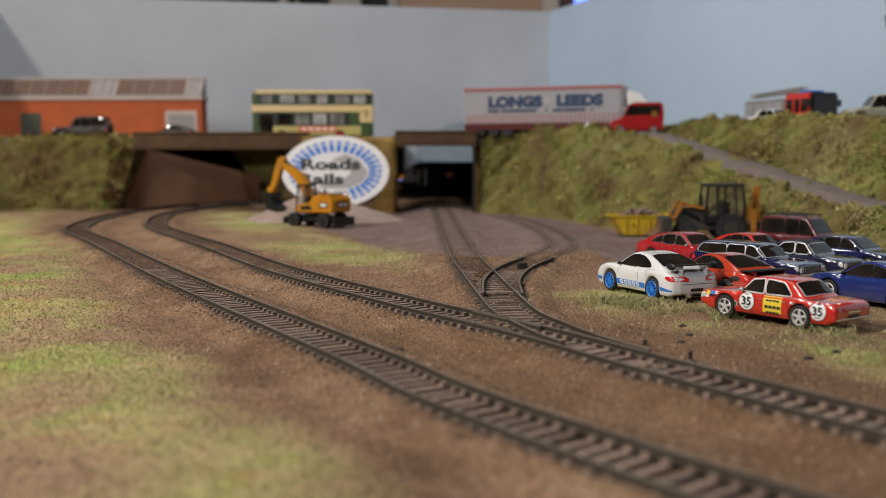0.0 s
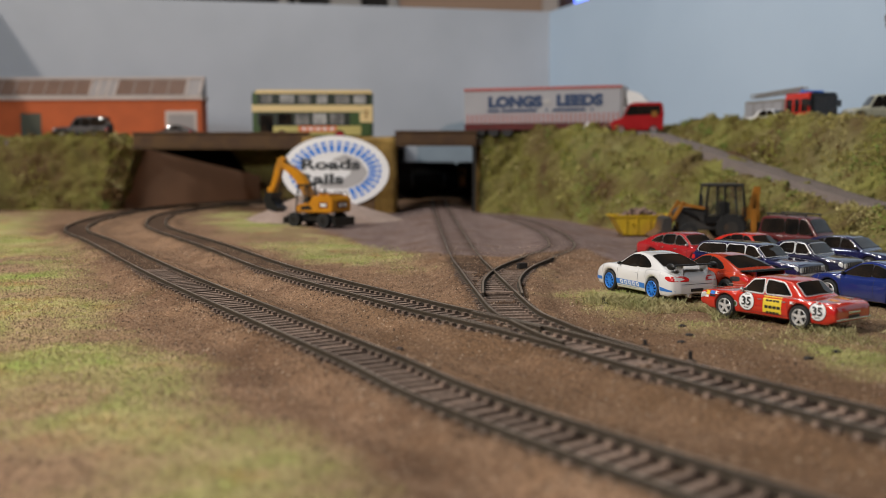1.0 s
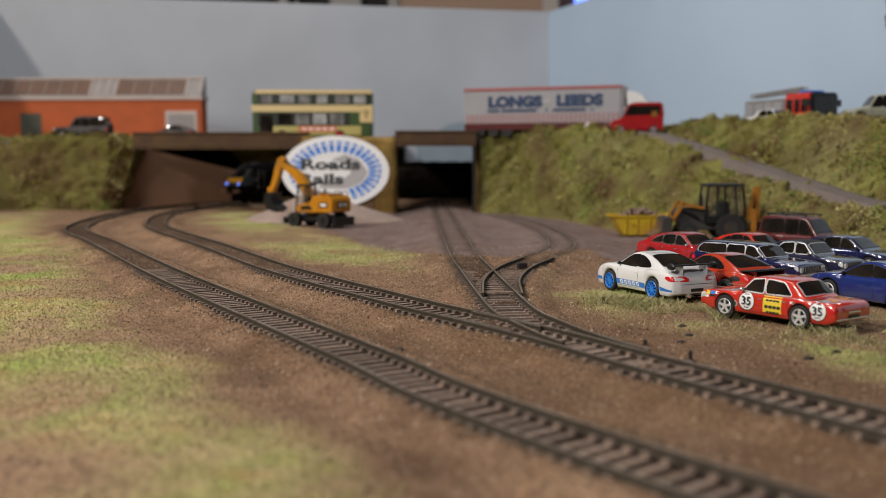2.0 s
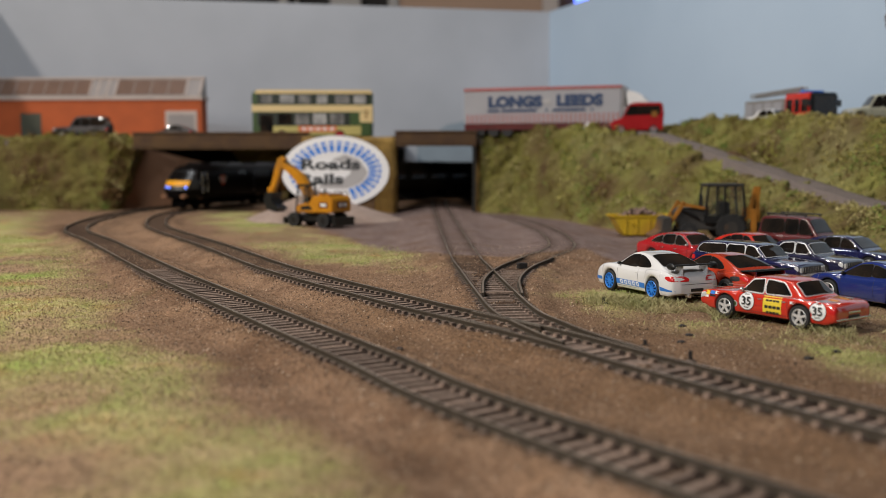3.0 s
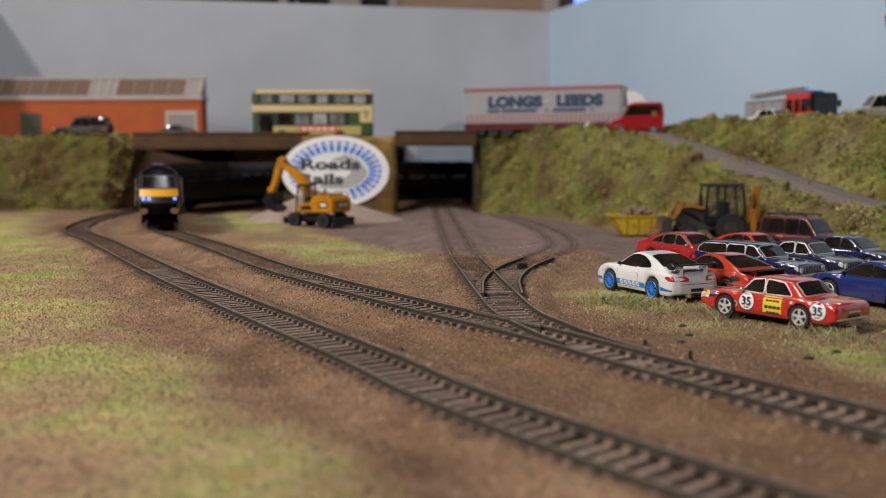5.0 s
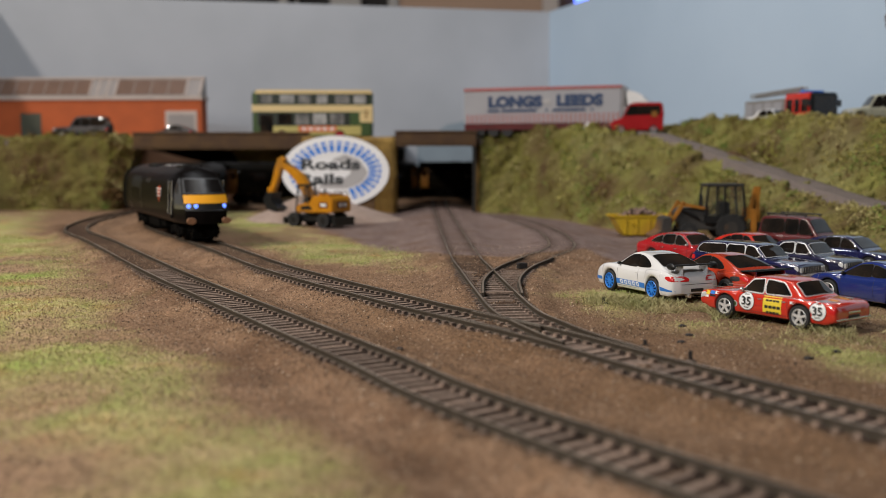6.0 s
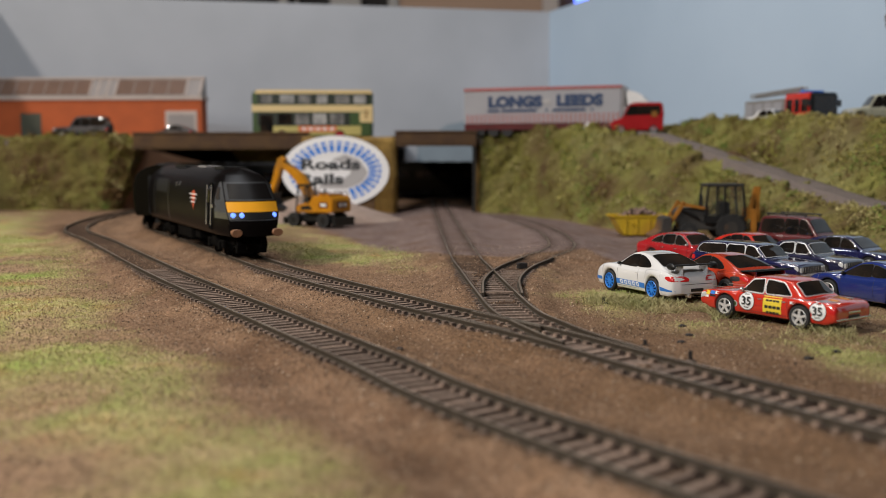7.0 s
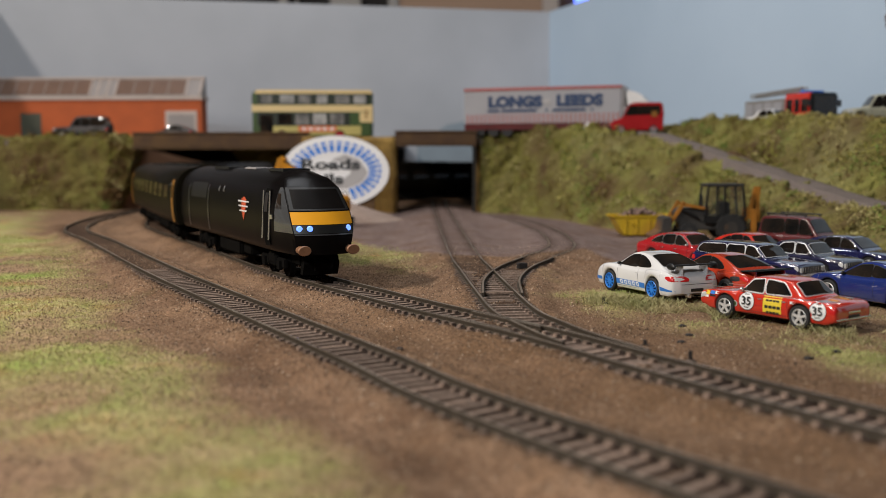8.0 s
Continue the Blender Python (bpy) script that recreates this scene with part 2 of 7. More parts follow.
GRASS_LEFT = [(-900, 1200), (-447, 1070), (-330, 760), (-253, 640), (-160, 440), (-95, 292), (-62, 245), (-38, 205), (-14, 150), (-14, 60), (-900, 60)]
GRASS_MID = [(-245, 1160), (-190, 1010), (-76, 697), (-11, 552), (-20, 512), (-79, 590), (-182, 790), (-262, 990)]
GRASS_RIGHT = [(58, 500), (60, 410), (76, 352), (97, 305), (108, 276), (170, 225), (400, 190), (400, 420), (150, 420), (110, 440)]
YARD = [(-120, 880), (-40, 1160), (60, 1160), (119, 945), (160, 722), (300, 560), (300, 430), (120, 520), (90, 600), (38, 550), (0, 565), (-59, 690)]


def cover(x, y):
    w = 14 * fuzz(x, y, 45, 1) + 7 * fuzz(x, y, 15, 2)
    g = np.maximum.reduce([np.clip((inside(p, x, y) + w * a) / b + 0.5, 0, 1) for p, a, b in ((GRASS_LEFT, 0.75, 26), (GRASS_MID, 1.3, 30), (GRASS_RIGHT, 1.2, 24))])
    sand = np.clip((fuzz(x, y, 70, 5) + 0.6 * fuzz(x, y, 24, 6) - 0.15) * 2.5, 0, 1)
    g = g * (1 - 0.75 * sand)
    g = g * (1 - 0.95 * np.exp(-(((x + 92) / 42) ** 2 + ((y - 178) / 34) ** 2) ** 2))
    g = np.where((y > 500) & (x > -270), g * np.clip(0.62 + 0.45 * fuzz(x, y, 34, 44), 0.1, 1), g)
    g = np.where(x > 45, g * np.clip(0.45 + 0.75 * fuzz(x, y, 30, 41) + 0.35 * fuzz(x, y, 11, 42), 0.05, 1), g)
    yd = np.clip((inside(YARD, x, y) + 0.35 * w) / 10 + 0.5, 0, 1)
    return g, yd


def land_height(x, y):
    z = 0.7 * fuzz(x, y, 40, 3) + 0.45 * fuzz(x, y, 9, 4) + 0.25 * fuzz(x, y, 4, 7)
    g, yd = cover(x, y)
    z = z * (1 - 0.75 * yd) + g * 0.8
    for line in (LINE_A, LINE_B, LINE_S, LINE_C):
        d = near(line, x, y)
        bed = np.clip((24 - d) / 9, 0, 1)
        buried = np.clip((y - 455) / 60, 0, 1)
        lvl = 0.9 + 2.35 * np.clip((d - 8.8) / 2.8, 0, 1) + (2.5 - 2.35 * np.clip((d - 8.8) / 2.8, 0, 1)) * buried + (0.3 + 0.45 * (d > 9)) * (fuzz(x, y, 4, 8) + 0.7 * fuzz(x, y, 17, 18))
        if line is LINE_A:
            fill = np.clip((330 - y) / 80, 0, 1)
            lvl = lvl + fill * np.where(d > 8.25, 0.75, 0.9)
        if line is LINE_S or line is LINE_C:
            lvl = np.where(y > 545, 4.9 + 0 * x, lvl)
            bed = np.where(y > 545, np.clip((45 - d) / 30, 0, 1), bed)
        z = z * (1 - bed) + np.maximum(lvl, -9) * bed
    return z


def build_land():
    xs = np.concatenate([np.arange(-900, -360, 12.0), np.arange(-360, 330, 2.5), np.arange(330, 560, 10.0)])
    ys = np.concatenate([np.arange(-60, 90, 10.0), np.arange(90, 640, 2.5), np.arange(640, 1250, 5.0), np.arange(1250, 1700, 15.0)])
    X, Y = np.meshgrid(xs, ys)
    x, y = X.ravel(), Y.ravel()
    z = land_height(x, y)
    nx, ny = len(xs), len(ys)
    i = np.arange((nx - 1) * (ny - 1))
    a = i // (nx - 1) * nx + i % (nx - 1)
    faces = np.stack([a, a + 1, a + nx + 1, a + nx], 1)
    ob = raw("ground", np.stack([x, y, z], 1), faces.tolist(), M_LAND, smooth=True)
    g, yd = cover(x, y)
    dA, dB = near(LINE_A, x, y), near(LINE_B, x, y)
    dS, dC = near(LINE_S[LINE_S[:, 1] < 540], x, y), near(LINE_C[LINE_C[:, 1] < 540], x, y)
    # shade of the gaps between sleepers, painted as a dark track bed
    shade_dirt = np.clip((12.5 - np.minimum.reduce([dA, dB, dS, dC])) / 4, 0, 1) * (0.78 - 0.2 * np.clip((y - 470) / 60, 0, 1)) * (0.85 + 0.25 * fuzz(x, y, 12, 66)) * (1 - 0.55 * np.clip((330 - y) / 80, 0, 1) * (dA < 14))
    # packed dirt either side of the sunken siding rails
    for line in (LINE_S, LINE_C):
        d = near(line, x, y)
        groove = np.clip((5.0 - np.abs(d - 8.25)) / 3.5, 0, 1) * (0.5 + 0.22 * fuzz(x, y, 14, 61)) + 0.16 * (d < 9)
        shade_dirt = np.where(y > 500, np.maximum(shade_dirt, np.clip(groove, 0, 0.75)), shade_dirt)
    at = ob.data.color_attributes.new("cover", "FLOAT_COLOR", "POINT")
    col = np.stack([g, yd, shade_dirt, np.ones_like(g)], 1).astype(np.float32)
    at.data.foreach_set("color", col.ravel())
    # darker humus along the grass verge, sandy bare ground inside the grass
    edge = inside(GRASS_LEFT, x, y)
    humus = np.clip(1 - np.abs(edge + 26 + 9 * fuzz(x, y, 38, 71)) / 20, 0, 1) * np.clip(0.55 + 0.5 * fuzz(x, y, 16, 72), 0, 0.85) * (y < 900)
    spots = np.clip(1.4 * fuzz(x, y, 26, 73) + 0.8 * fuzz(x, y, 8, 74) - 0.8, 0, 1) * 0.5
    sand = np.clip(edge / 30, 0, 1) * np.clip(1.2 - g, 0, 1)
    # darker brown right of the front line, stronger near the layout's front
    ia = np.argsort(LINE_A[:, 1])
    front_brown = np.clip((x - np.interp(y, LINE_A[ia, 1], LINE_A[ia, 0]) - 4) / 18, 0, 1) * np.clip((430 - y + 30 * fuzz(x, y, 40, 75)) / 120, 0, 1) * np.clip(0.75 + 0.4 * fuzz(x, y, 14, 76), 0, 1)
    at = ob.data.color_attributes.new("earth", "FLOAT_COLOR", "POINT")
    at.data.foreach_set("color", np.stack([np.maximum(humus, spots * (edge < 0)), sand, front_brown, np.ones_like(g)], 1).astype(np.float32).ravel())
    return tagged(ob, "brown scenic soil with patches of static grass", "ground", kind="structure")


build_land()


def rail_bm(line, z0=3.0, head=0.58, foot=1.0, top=5.15):
    """A rail's section swept along a plan line: foot, web and head."""
    prof = [(-foot, z0), (-foot, z0 + 0.4), (-0.3, z0 + 0.7), (-0.3, top - 0.9), (-head, top - 0.7), (-head, top - 0.12), (-head + 0.15, top), (head - 0.15, top), (head, top - 0.12), (head, top - 0.7), (0.3, top - 0.9), (0.3, z0 + 0.7), (foot, z0 + 0.4), (foot, z0)]
    t = np.gradient(line, axis=0)
    t /= np.linalg.norm(t, axis=1)[:, None]
    bm = bmesh.new()
    rows = []
    for p, d in zip(line, t):
        rows.append([bm.verts.new((p[0] - d[1] * o, p[1] + d[0] * o, z)) for o, z in prof])
    k = len(prof)
    for a, b in zip(rows, rows[1:]):
        for i in range(k - 1):
            f = bm.faces.new((a[i], a[i + 1], b[i + 1], b[i]))
            f.material_index = 1 if i in (6, ) else 0
    bm.faces.new(rows[0])
    bm.faces.new(rows[-1][::-1])
    bmesh.ops.recalc_face_normals(bm, faces=bm.faces)
    return bm


def sleeper_mesh():
    bm = bmesh.new()
    box(bm, -11.9, 11.9, -1.15, 1.15, 0.2, 3.0)
    for s in (-1, 1):
        for o in (-2.0, 2.0):
            box(bm, s * 8.25 + o - 0.7, s * 8.25 + o + 0.7, -0.9, 0.9, 3.0, 3.9)
    bmesh.ops.delete(bm, geom=[f for f in bm.faces if f.calc_center_median().z < 0.3], context="FACES")
    return mesh_from(bm, "sleeper", M_SLEEPER)


SLEEPER = sleeper_mesh()


def build_track(name, line, label, rails, pitch=5.2, sleepers=(0, 1e9), skip=None):
    tr = thing(name, Matrix(), label, "railway track", "tracks", "structure")
    for r in rails:
        if len(r) < 3:
            continue
        ob = part("rail", rail_bm(r[::4] if len(r) > 12 else r), M_RAIL, tr)
        ob.data.materials.append(M_RAILTOP)
    t = np.gradient(line, axis=0)
    s = 0.0
    k = int(sleepers[0])
    while k < min(len(line) - 1, sleepers[1]):
        p, d = line[k], t[k]
        if skip is None or not skip(p):
            ob = new("sleeper", SLEEPER)
            ob.parent = tr
            ob.matrix_basis = pose(p[0] * MM, p[1] * MM, random.uniform(-0.15, 0.1) * MM, 0, 0, math.degrees(math.atan2(d[1], d[0])) + 90 + random.uniform(-1.2, 1.2))
        s += pitch
        k = int(sleepers[0] + s)
    return tr


def cut(line, lo, hi):
    return line[(line[:, 1] >= lo) & (line[:, 1] <= hi)]


build_track("front_track", LINE_A, "weathered model railway track bedded in brown soil", [offset(LINE_A, 8.25), offset(LINE_A, -8.25)], skip=lambda p: p[1] > 520)
build_track("main_track", LINE_B, "weathered model railway track with a turnout", [offset(LINE_B, 8.25), offset(LINE_B, -8.25)], skip=lambda p: p[1] > 520)
# the siding leaves the main line by a turnout, and a second one sends a curve to the right
S_L, S_R = offset(LINE_S, -8.25), offset(LINE_S, 8.25)
if S_L[0][0] > S_R[0][0]:
    S_L, S_R = S_R, S_L
C_A, C_B = offset(LINE_C, 8.25), offset(LINE_C, -8.25)
build_track("siding_track", LINE_S, "rusty siding track sunk in the yard", [cut(S_L, 290, 1300), cut(S_R, 268, 1300)], skip=lambda p: p[1] > 500 or p[1] < 318, pitch=6.6)
build_track("curved_siding_track", LINE_C, "rusty curved siding track sunk in the yard", [cut(C_A, 400, 950), cut(C_B, 400, 950)], skip=lambda p: p[1] > 500 or p[1] < 440, pitch=6.6)

# ---- the hall and the backdrop ----
CORNER = Vector((179, 1650))
BACK_DIR = Vector((-0.978, -0.208))
RIGHT_DIR = Vector((0.336, -0.942))
WALL_TOP = 307


def wall_bm(p, d, length, z0, z1, thick, side):
    bm = bmesh.new()
    nrm = Vector((-d.y, d.x)) * side
    q = p + d * length
    ring = [p, q, q + nrm * thick, p + nrm * thick]
    a = [bm.verts.new((v.x, v.y, z0)) for v in ring]
    b = [bm.verts.new((v.x, v.y, z1)) for v in ring]
    bm.faces.new(a)
    bm.faces.new(b)
    for i in range(4):
        bm.faces.new((a[i], a[(i + 1) % 4], b[(i + 1) % 4], b[i]))
    bmesh.ops.recalc_face_normals(bm, faces=bm.faces)
    return bm


tagged(part("backdrop_back", wall_bm(CORNER, BACK_DIR, 1500, -30, WALL_TOP, 9, -1), M_BACKDROP), "grey-blue painted backdrop board behind the layout", "backdrop", kind="structure")
tagged(part("backdrop_right", wall_bm(CORNER + Vector((0.4, -0.4)), RIGHT_DIR, 1500, -30, WALL_TOP, 9, 1), M_BACKBLUE), "pale blue painted backdrop board beside the layout", "backdrop", kind="structure")


def room():
    for name, b, m, lab in (("floor", (-3000, 3000, -2500, 4200, -1010, -1000), M_ROOMFLOOR, "brown hall floor"), ("ceiling", (-3000, 3000, -2500, 4200, 1900, 1910), M_CEILING, "white hall ceiling"),
                            ("wall_north", (-3000, 3000, 4200, 4300, -1000, 1900), M_ROOMWALL, "beige hall wall"), ("wall_south", (-3000, 3000, -2600, -2500, -1000, 1900), M_ROOMWALL, "beige hall wall"),
                            ("wall_west", (-3100, -3000, -2500, 4200, -1000, 1900), M_ROOMWALL, "beige hall wall"), ("wall_east", (3000, 3100, -2500, 4200, -1000, 1900), M_ROOMWALL, "beige hall wall")):
        tagged(part(name, boxed(*b), m), lab, name.split("_")[0], kind="structure")


room()

# ---- banks, bridges and upper level ----


def loft_bank(name, sections, nu, nv, material, label, rough=5.0, seed=1):
    """A bank through cross-sections of plan points, roughened like glued scatter."""
    sec = np.array(sections, float)
    m = sec.shape[1]
    cols = []
    for j in range(m):
        c = sec[:, j]
        cols.append(np.stack([np.interp(np.linspace(0, len(c) - 1, nu), np.arange(len(c)), c[:, k]) for k in range(3)], 1))
    cols = np.array(cols)
    g = np.stack([np.stack([np.interp(np.linspace(0, m - 1, nv), np.arange(m), cols[:, i, k]) for k in range(3)], 1) for i in range(nu)])
    x, y, z = g[..., 0].ravel(), g[..., 1].ravel(), g[..., 2].ravel()
    r = rough * (0.6 * fuzz(x + z, y - z, 22, seed) + 0.5 * fuzz(x - z, y + z, 9, seed + 1) + 0.3 * fuzz(x + z * 1.3, y, 4, seed + 2))
    fade = np.clip(z / 12, 0.15, 1)
    verts = np.stack([x + r * fade * 0.35, y - r * fade * 0.8, z + r * fade * 0.6], 1)
    i = np.arange((nu - 1) * (nv - 1))
    a = i // (nv - 1) * nv + i % (nv - 1)
    ob = raw(name, verts, np.stack([a, a + nv, a + nv + 1, a + 1], 1).tolist(), material, smooth=True)
    return tagged(ob, label, "embankment", kind="structure"), verts.reshape(nu, nv, 3)


HILL = [
    [(41, 1075, -2), (43, 1088, 92), (60, 1110, 86), (80, 1150, 85), (100, 1200, 85)],
    [(75, 1050, -2), (86, 1085, 95), (104, 1105, 86), (130, 1150, 85), (160, 1200, 85)],
    [(119, 950, -2), (138, 1010, 93), (165, 1030, 85), (200, 1080, 86), (240, 1130, 86)],
    [(138, 850, -2), (195, 958, 82), (232, 975, 84), (262, 985, 99), (300, 1000, 90)],
    [(196, 785, -2), (238, 845, 58), (272, 860, 60), (295, 873, 98), (345, 900, 90)],
    [(238, 705, -2), (268, 735, 38), (302, 745, 39), (330, 775, 92), (378, 785, 90)],
    [(270, 600, -2), (298, 635, 20), (332, 645, 20), (362, 680, 75), (425, 690, 85)],
    [(300, 480, -2), (330, 520, 2), (365, 530, 2), (395, 560, 40), (455, 570, 60)]]
_, HILL_V = loft_bank("embankment_right", HILL, 190, 120, M_BANK, "steep bank of olive and brown scatter", 10.5, 11)
LEFT = [
    [(-760, 1120, -2), (-760, 1160, 84), (-760, 1200, 84)],
    [(-500, 1125, -2), (-500, 1160, 86), (-500, 1200, 84)],
    [(-400, 1125, -2), (-395, 1150, 85), (-395, 1200, 84)],
    [(-386, 1135, -2), (-362, 1150, 84), (-362, 1200, 84)],
    [(-392, 1200, -2), (-366, 1200, 83), (-362, 1205, 83)]]
_, LEFT_V = loft_bank("embankment_left", LEFT, 120, 60, M_BANK, "low bank of olive and straw scatter", 10.0, 23)


def strip(name, pts, width, material, label, category, lift=1.2):
    c = glide(pts, 6)
    t = np.gradient(c[:, :2], axis=0)
    t /= np.linalg.norm(t, axis=1)[:, None]
    nrm = np.stack([-t[:, 1], t[:, 0]], 1)
    v, k = [], 9
    for p, n in zip(c, nrm):
        for j in range(k):
            o = (j / (k - 1) - 0.5) * width
            v.append((p[0] + n[0] * o, p[1] + n[1] * o, p[2] + lift - (14 if j in (0, k - 1) else 0)))
    v = np.array(v)
    v[:, 2] += 0.5 * fuzz(v[:, 0], v[:, 1], 12, 3)
    v[:, 0] += 2.0 * fuzz(v[:, 0], v[:, 1], 25, 4)
    f = [(i * k + j, i * k + j + 1, (i + 1) * k + j + 1, (i + 1) * k + j) for i in range(len(c) - 1) for j in range(k - 1)]
    return tagged(raw(name, v, f, material, smooth=True), label, category, kind="structure")


strip("ramp_road", [(150, 1090, 87), (190, 1020, 87), (213, 968, 84), (255, 853, 60), (284, 742, 39.5), (314, 640, 21), (347, 525, 3)], 32, M_RAMP, "grey gritty ramp road climbing the bank", "road", 2.4)


def slab(name, poly, z0, z1, material, label, category):
    bm = bmesh.new()
    a = [bm.verts.new((x, y, z0)) for x, y in poly]
    b = [bm.verts.new((x, y, z1)) for x, y in poly]
    bm.faces.new(a)
    bm.faces.new(b)
    k = len(poly)
    for i in range(k):
        bm.faces.new((a[i], a[(i + 1) % k], b[(i + 1) % k], b[i]))
    bmesh.ops.recalc_face_normals(bm, faces=bm.faces)
    return tagged(part(name, bm, material), label, category, kind="structure")


slab("upper_road_left", [(-680, 1165), (-340, 1165), (-340, 1105), (-60, 1105), (-60, 1172), (-380, 1172), (-400, 1320), (-150, 1345), (-62, 1345), (-62, 1600), (-680, 1460)], 76, 83, M_RAMP, "grey upper road surface above the tunnel", "road")
slab("upper_road_right", [(48, 1100), (95, 1100), (140, 1030), (200, 1010), (330, 1000), (330, 1120), (195, 1600), (48, 1600)], 76, 84.5, M_RAMP, "grey upper road surface beside the backdrop", "road")
# unseen slab, added only to block light behind the small bridge
slab("shade_deck_rear", [(-62, 1162), (50, 1162), (50, 1455), (-62, 1455)], 84.5, 88, M_DARK, "added unseen deck that shades the small bridge's opening", "deck")
slab("upper_road_bridge", [(-60, 1085), (48, 1085), (48, 1160), (-60, 1160)], 77, 83, M_RAMP, "grey road deck of the small bridge", "road")


def girder(name, x0, x1, y, z0, z1, label):
    g = thing(name, place((x0 + x1) / 2, y, 0), label, "bridge girder")
    hw = (x1 - x0) / 2
    bm = boxed(-hw, hw, -5, 5, z0, z1, 0.8)
    part("beam", bm, M_TIMBER, g)
    part("coping", boxed(-hw - 1, hw + 1, -6.5, 6.5, z1 + 0.05, z1 + 2.2, 0.5), M_TIMBER, g)
    part("lower_flange", boxed(-hw, hw, -6.5, 6.5, z0 - 2.2, z0 - 0.05, 0.5), M_TIMBER, g)
    return g


girder("bridge_girder", -351, -152, 1098, 73.5, 88.5, "brown timber girder of the wide bridge")
girder("bridge_girder", -53, 37, 1075, 77, 89.5, "brown timber girder of the narrow bridge")
M_POST = mat("dark_painted_post", (0.012, 0.011, 0.010), 0.8, scale=60)
tagged(part("bridge_post", boxed(33, 37, 1071, 1081, 0, 75, 0.6), M_POST), "dark timber post under the narrow bridge", "post")


def rough_block(name, x0, x1, y0, y1, z0, z1, material, label, amp=2.0):
    bm = boxed(x0, x1, y0, y1, z0, z1)
    bmesh.ops.subdivide_edges(bm, edges=bm.edges, cuts=14, use_grid_fill=True)
    for v in bm.verts:
        c = v.co
        k = noise.noise(c * 0.07) * amp + noise.noise(c * 0.2) * amp * 0.5
        v.co += Vector((k * 0.6, k, k * 0.3))
    return tagged(part(name, bm, material, smooth=True), label, "abutment", kind="structure")


rough_block("abutment", -156, -52, 1072, 1104, -4, 85, M_PLASTER, "ochre textured plaster abutment between the bridges", 3.0)
rough_block("abutment_inner", 38, 46, 1088, 1160, -4, 76, M_PLASTER, "ochre plaster side of the tunnel mouth", 1.5)
# added dark sheet in place of shade at the opening's side
slab("tunnel_side", [(-60, 1108), (-56, 1108), (-56, 1160), (-60, 1160)], -4, 76, M_DARK, "added dark wall for the shade inside the tunnel", "wall")


def tunnel_board():
    """A brown board that closes the curve's outer side, its top sloping down."""
    bm = bmesh.new()
    p, q = Vector((-388, 1160, 0)), Vector((-262, 1378, 0))
    d = (q - p).normalized()
    n = Vector((d.y, -d.x, 0)) * 4
    z = [(p, -4, 76), (p + (q - p) * 0.1, -4, 76), (q, -4, 36)]
    f = [[bm.verts.new(c + Vector((0, 0, a))), bm.verts.new(c + Vector((0, 0, b))), bm.verts.new(c + Vector((0, 0, b)) - n), bm.verts.new(c + Vector((0, 0, a)) - n)] for c, a, b in z]
    for a, b in zip(f, f[1:]):
        for i in range(4):
            bm.faces.new((a[i], b[i], b[(i + 1) % 4], a[(i + 1) % 4]))
    bm.faces.new(f[0])
    bm.faces.new(f[-1])
    bmesh.ops.recalc_face_normals(bm, faces=bm.faces)
    return tagged(part("tunnel_board", bm, M_BOARD), "brown painted board with a sloping top in the tunnel", "board")


tunnel_board()
# black sheets added where the tunnel is only in shade
slab("tunnel_back", [(-700, 1405), (-150, 1520), (-62, 1540), (-62, 1546), (-700, 1411)], -4, 76, M_DARK, "added black board that keeps the tunnel dark", "wall")
# low strip added as shade: hides the lit ground under the coach
slab("tunnel_shade_strip", [(-61, 1446), (60, 1446), (60, 1452), (-61, 1452)], -4, 19, M_DARK, "low black strip standing in for shade behind the hidden track", "wall")
slab("tunnel_end", [(-700, 1200), (-690, 1200), (-690, 1400), (-700, 1400)], -4, 76, M_DARK, "added black board that keeps the tunnel dark", "wall")


INNER = [
    [(-262, 1400, -2), (-268, 1402, 20), (-300, 1404, 60), (-312, 1406, 78)],
    [(-225, 1400, -2), (-225, 1402, 24), (-228, 1404, 62), (-230, 1406, 78)],
    [(-150, 1404, -2), (-150, 1406, 24), (-150, 1408, 62), (-150, 1410, 78)]]
loft_bank("embankment_inner", INNER, 40, 30, M_BANK, "olive scatter bank behind the hidden curve", 4.0, 41)


def hills():
    """Painted hills on the back board."""
    nrm = Vector((0.208, -0.978))
    bm = bmesh.new()
    top, low = [], []
    for i in range(31):
        t = 95 + i * 4.4
        p = CORNER + BACK_DIR * t + nrm * 0.5
        u = i / 30
        h = 104 + 22 * math.sin(math.pi * min(1, u * 1.35)) ** 0.6 * (1 - 0.35 * u) + 1.2 * math.sin(u * 23)
        top.append(bm.verts.new((p.x, p.y, h)))
        low.append(bm.verts.new((p.x, p.y, 30)))
    for i in range(30):
        bm.faces.new((low[i], low[i + 1], top[i + 1], top[i]))
    return tagged(part("painted_hills", bm, M_HILL), "blue-grey hills painted on the backdrop", "painted hills", kind="structure")


hills()


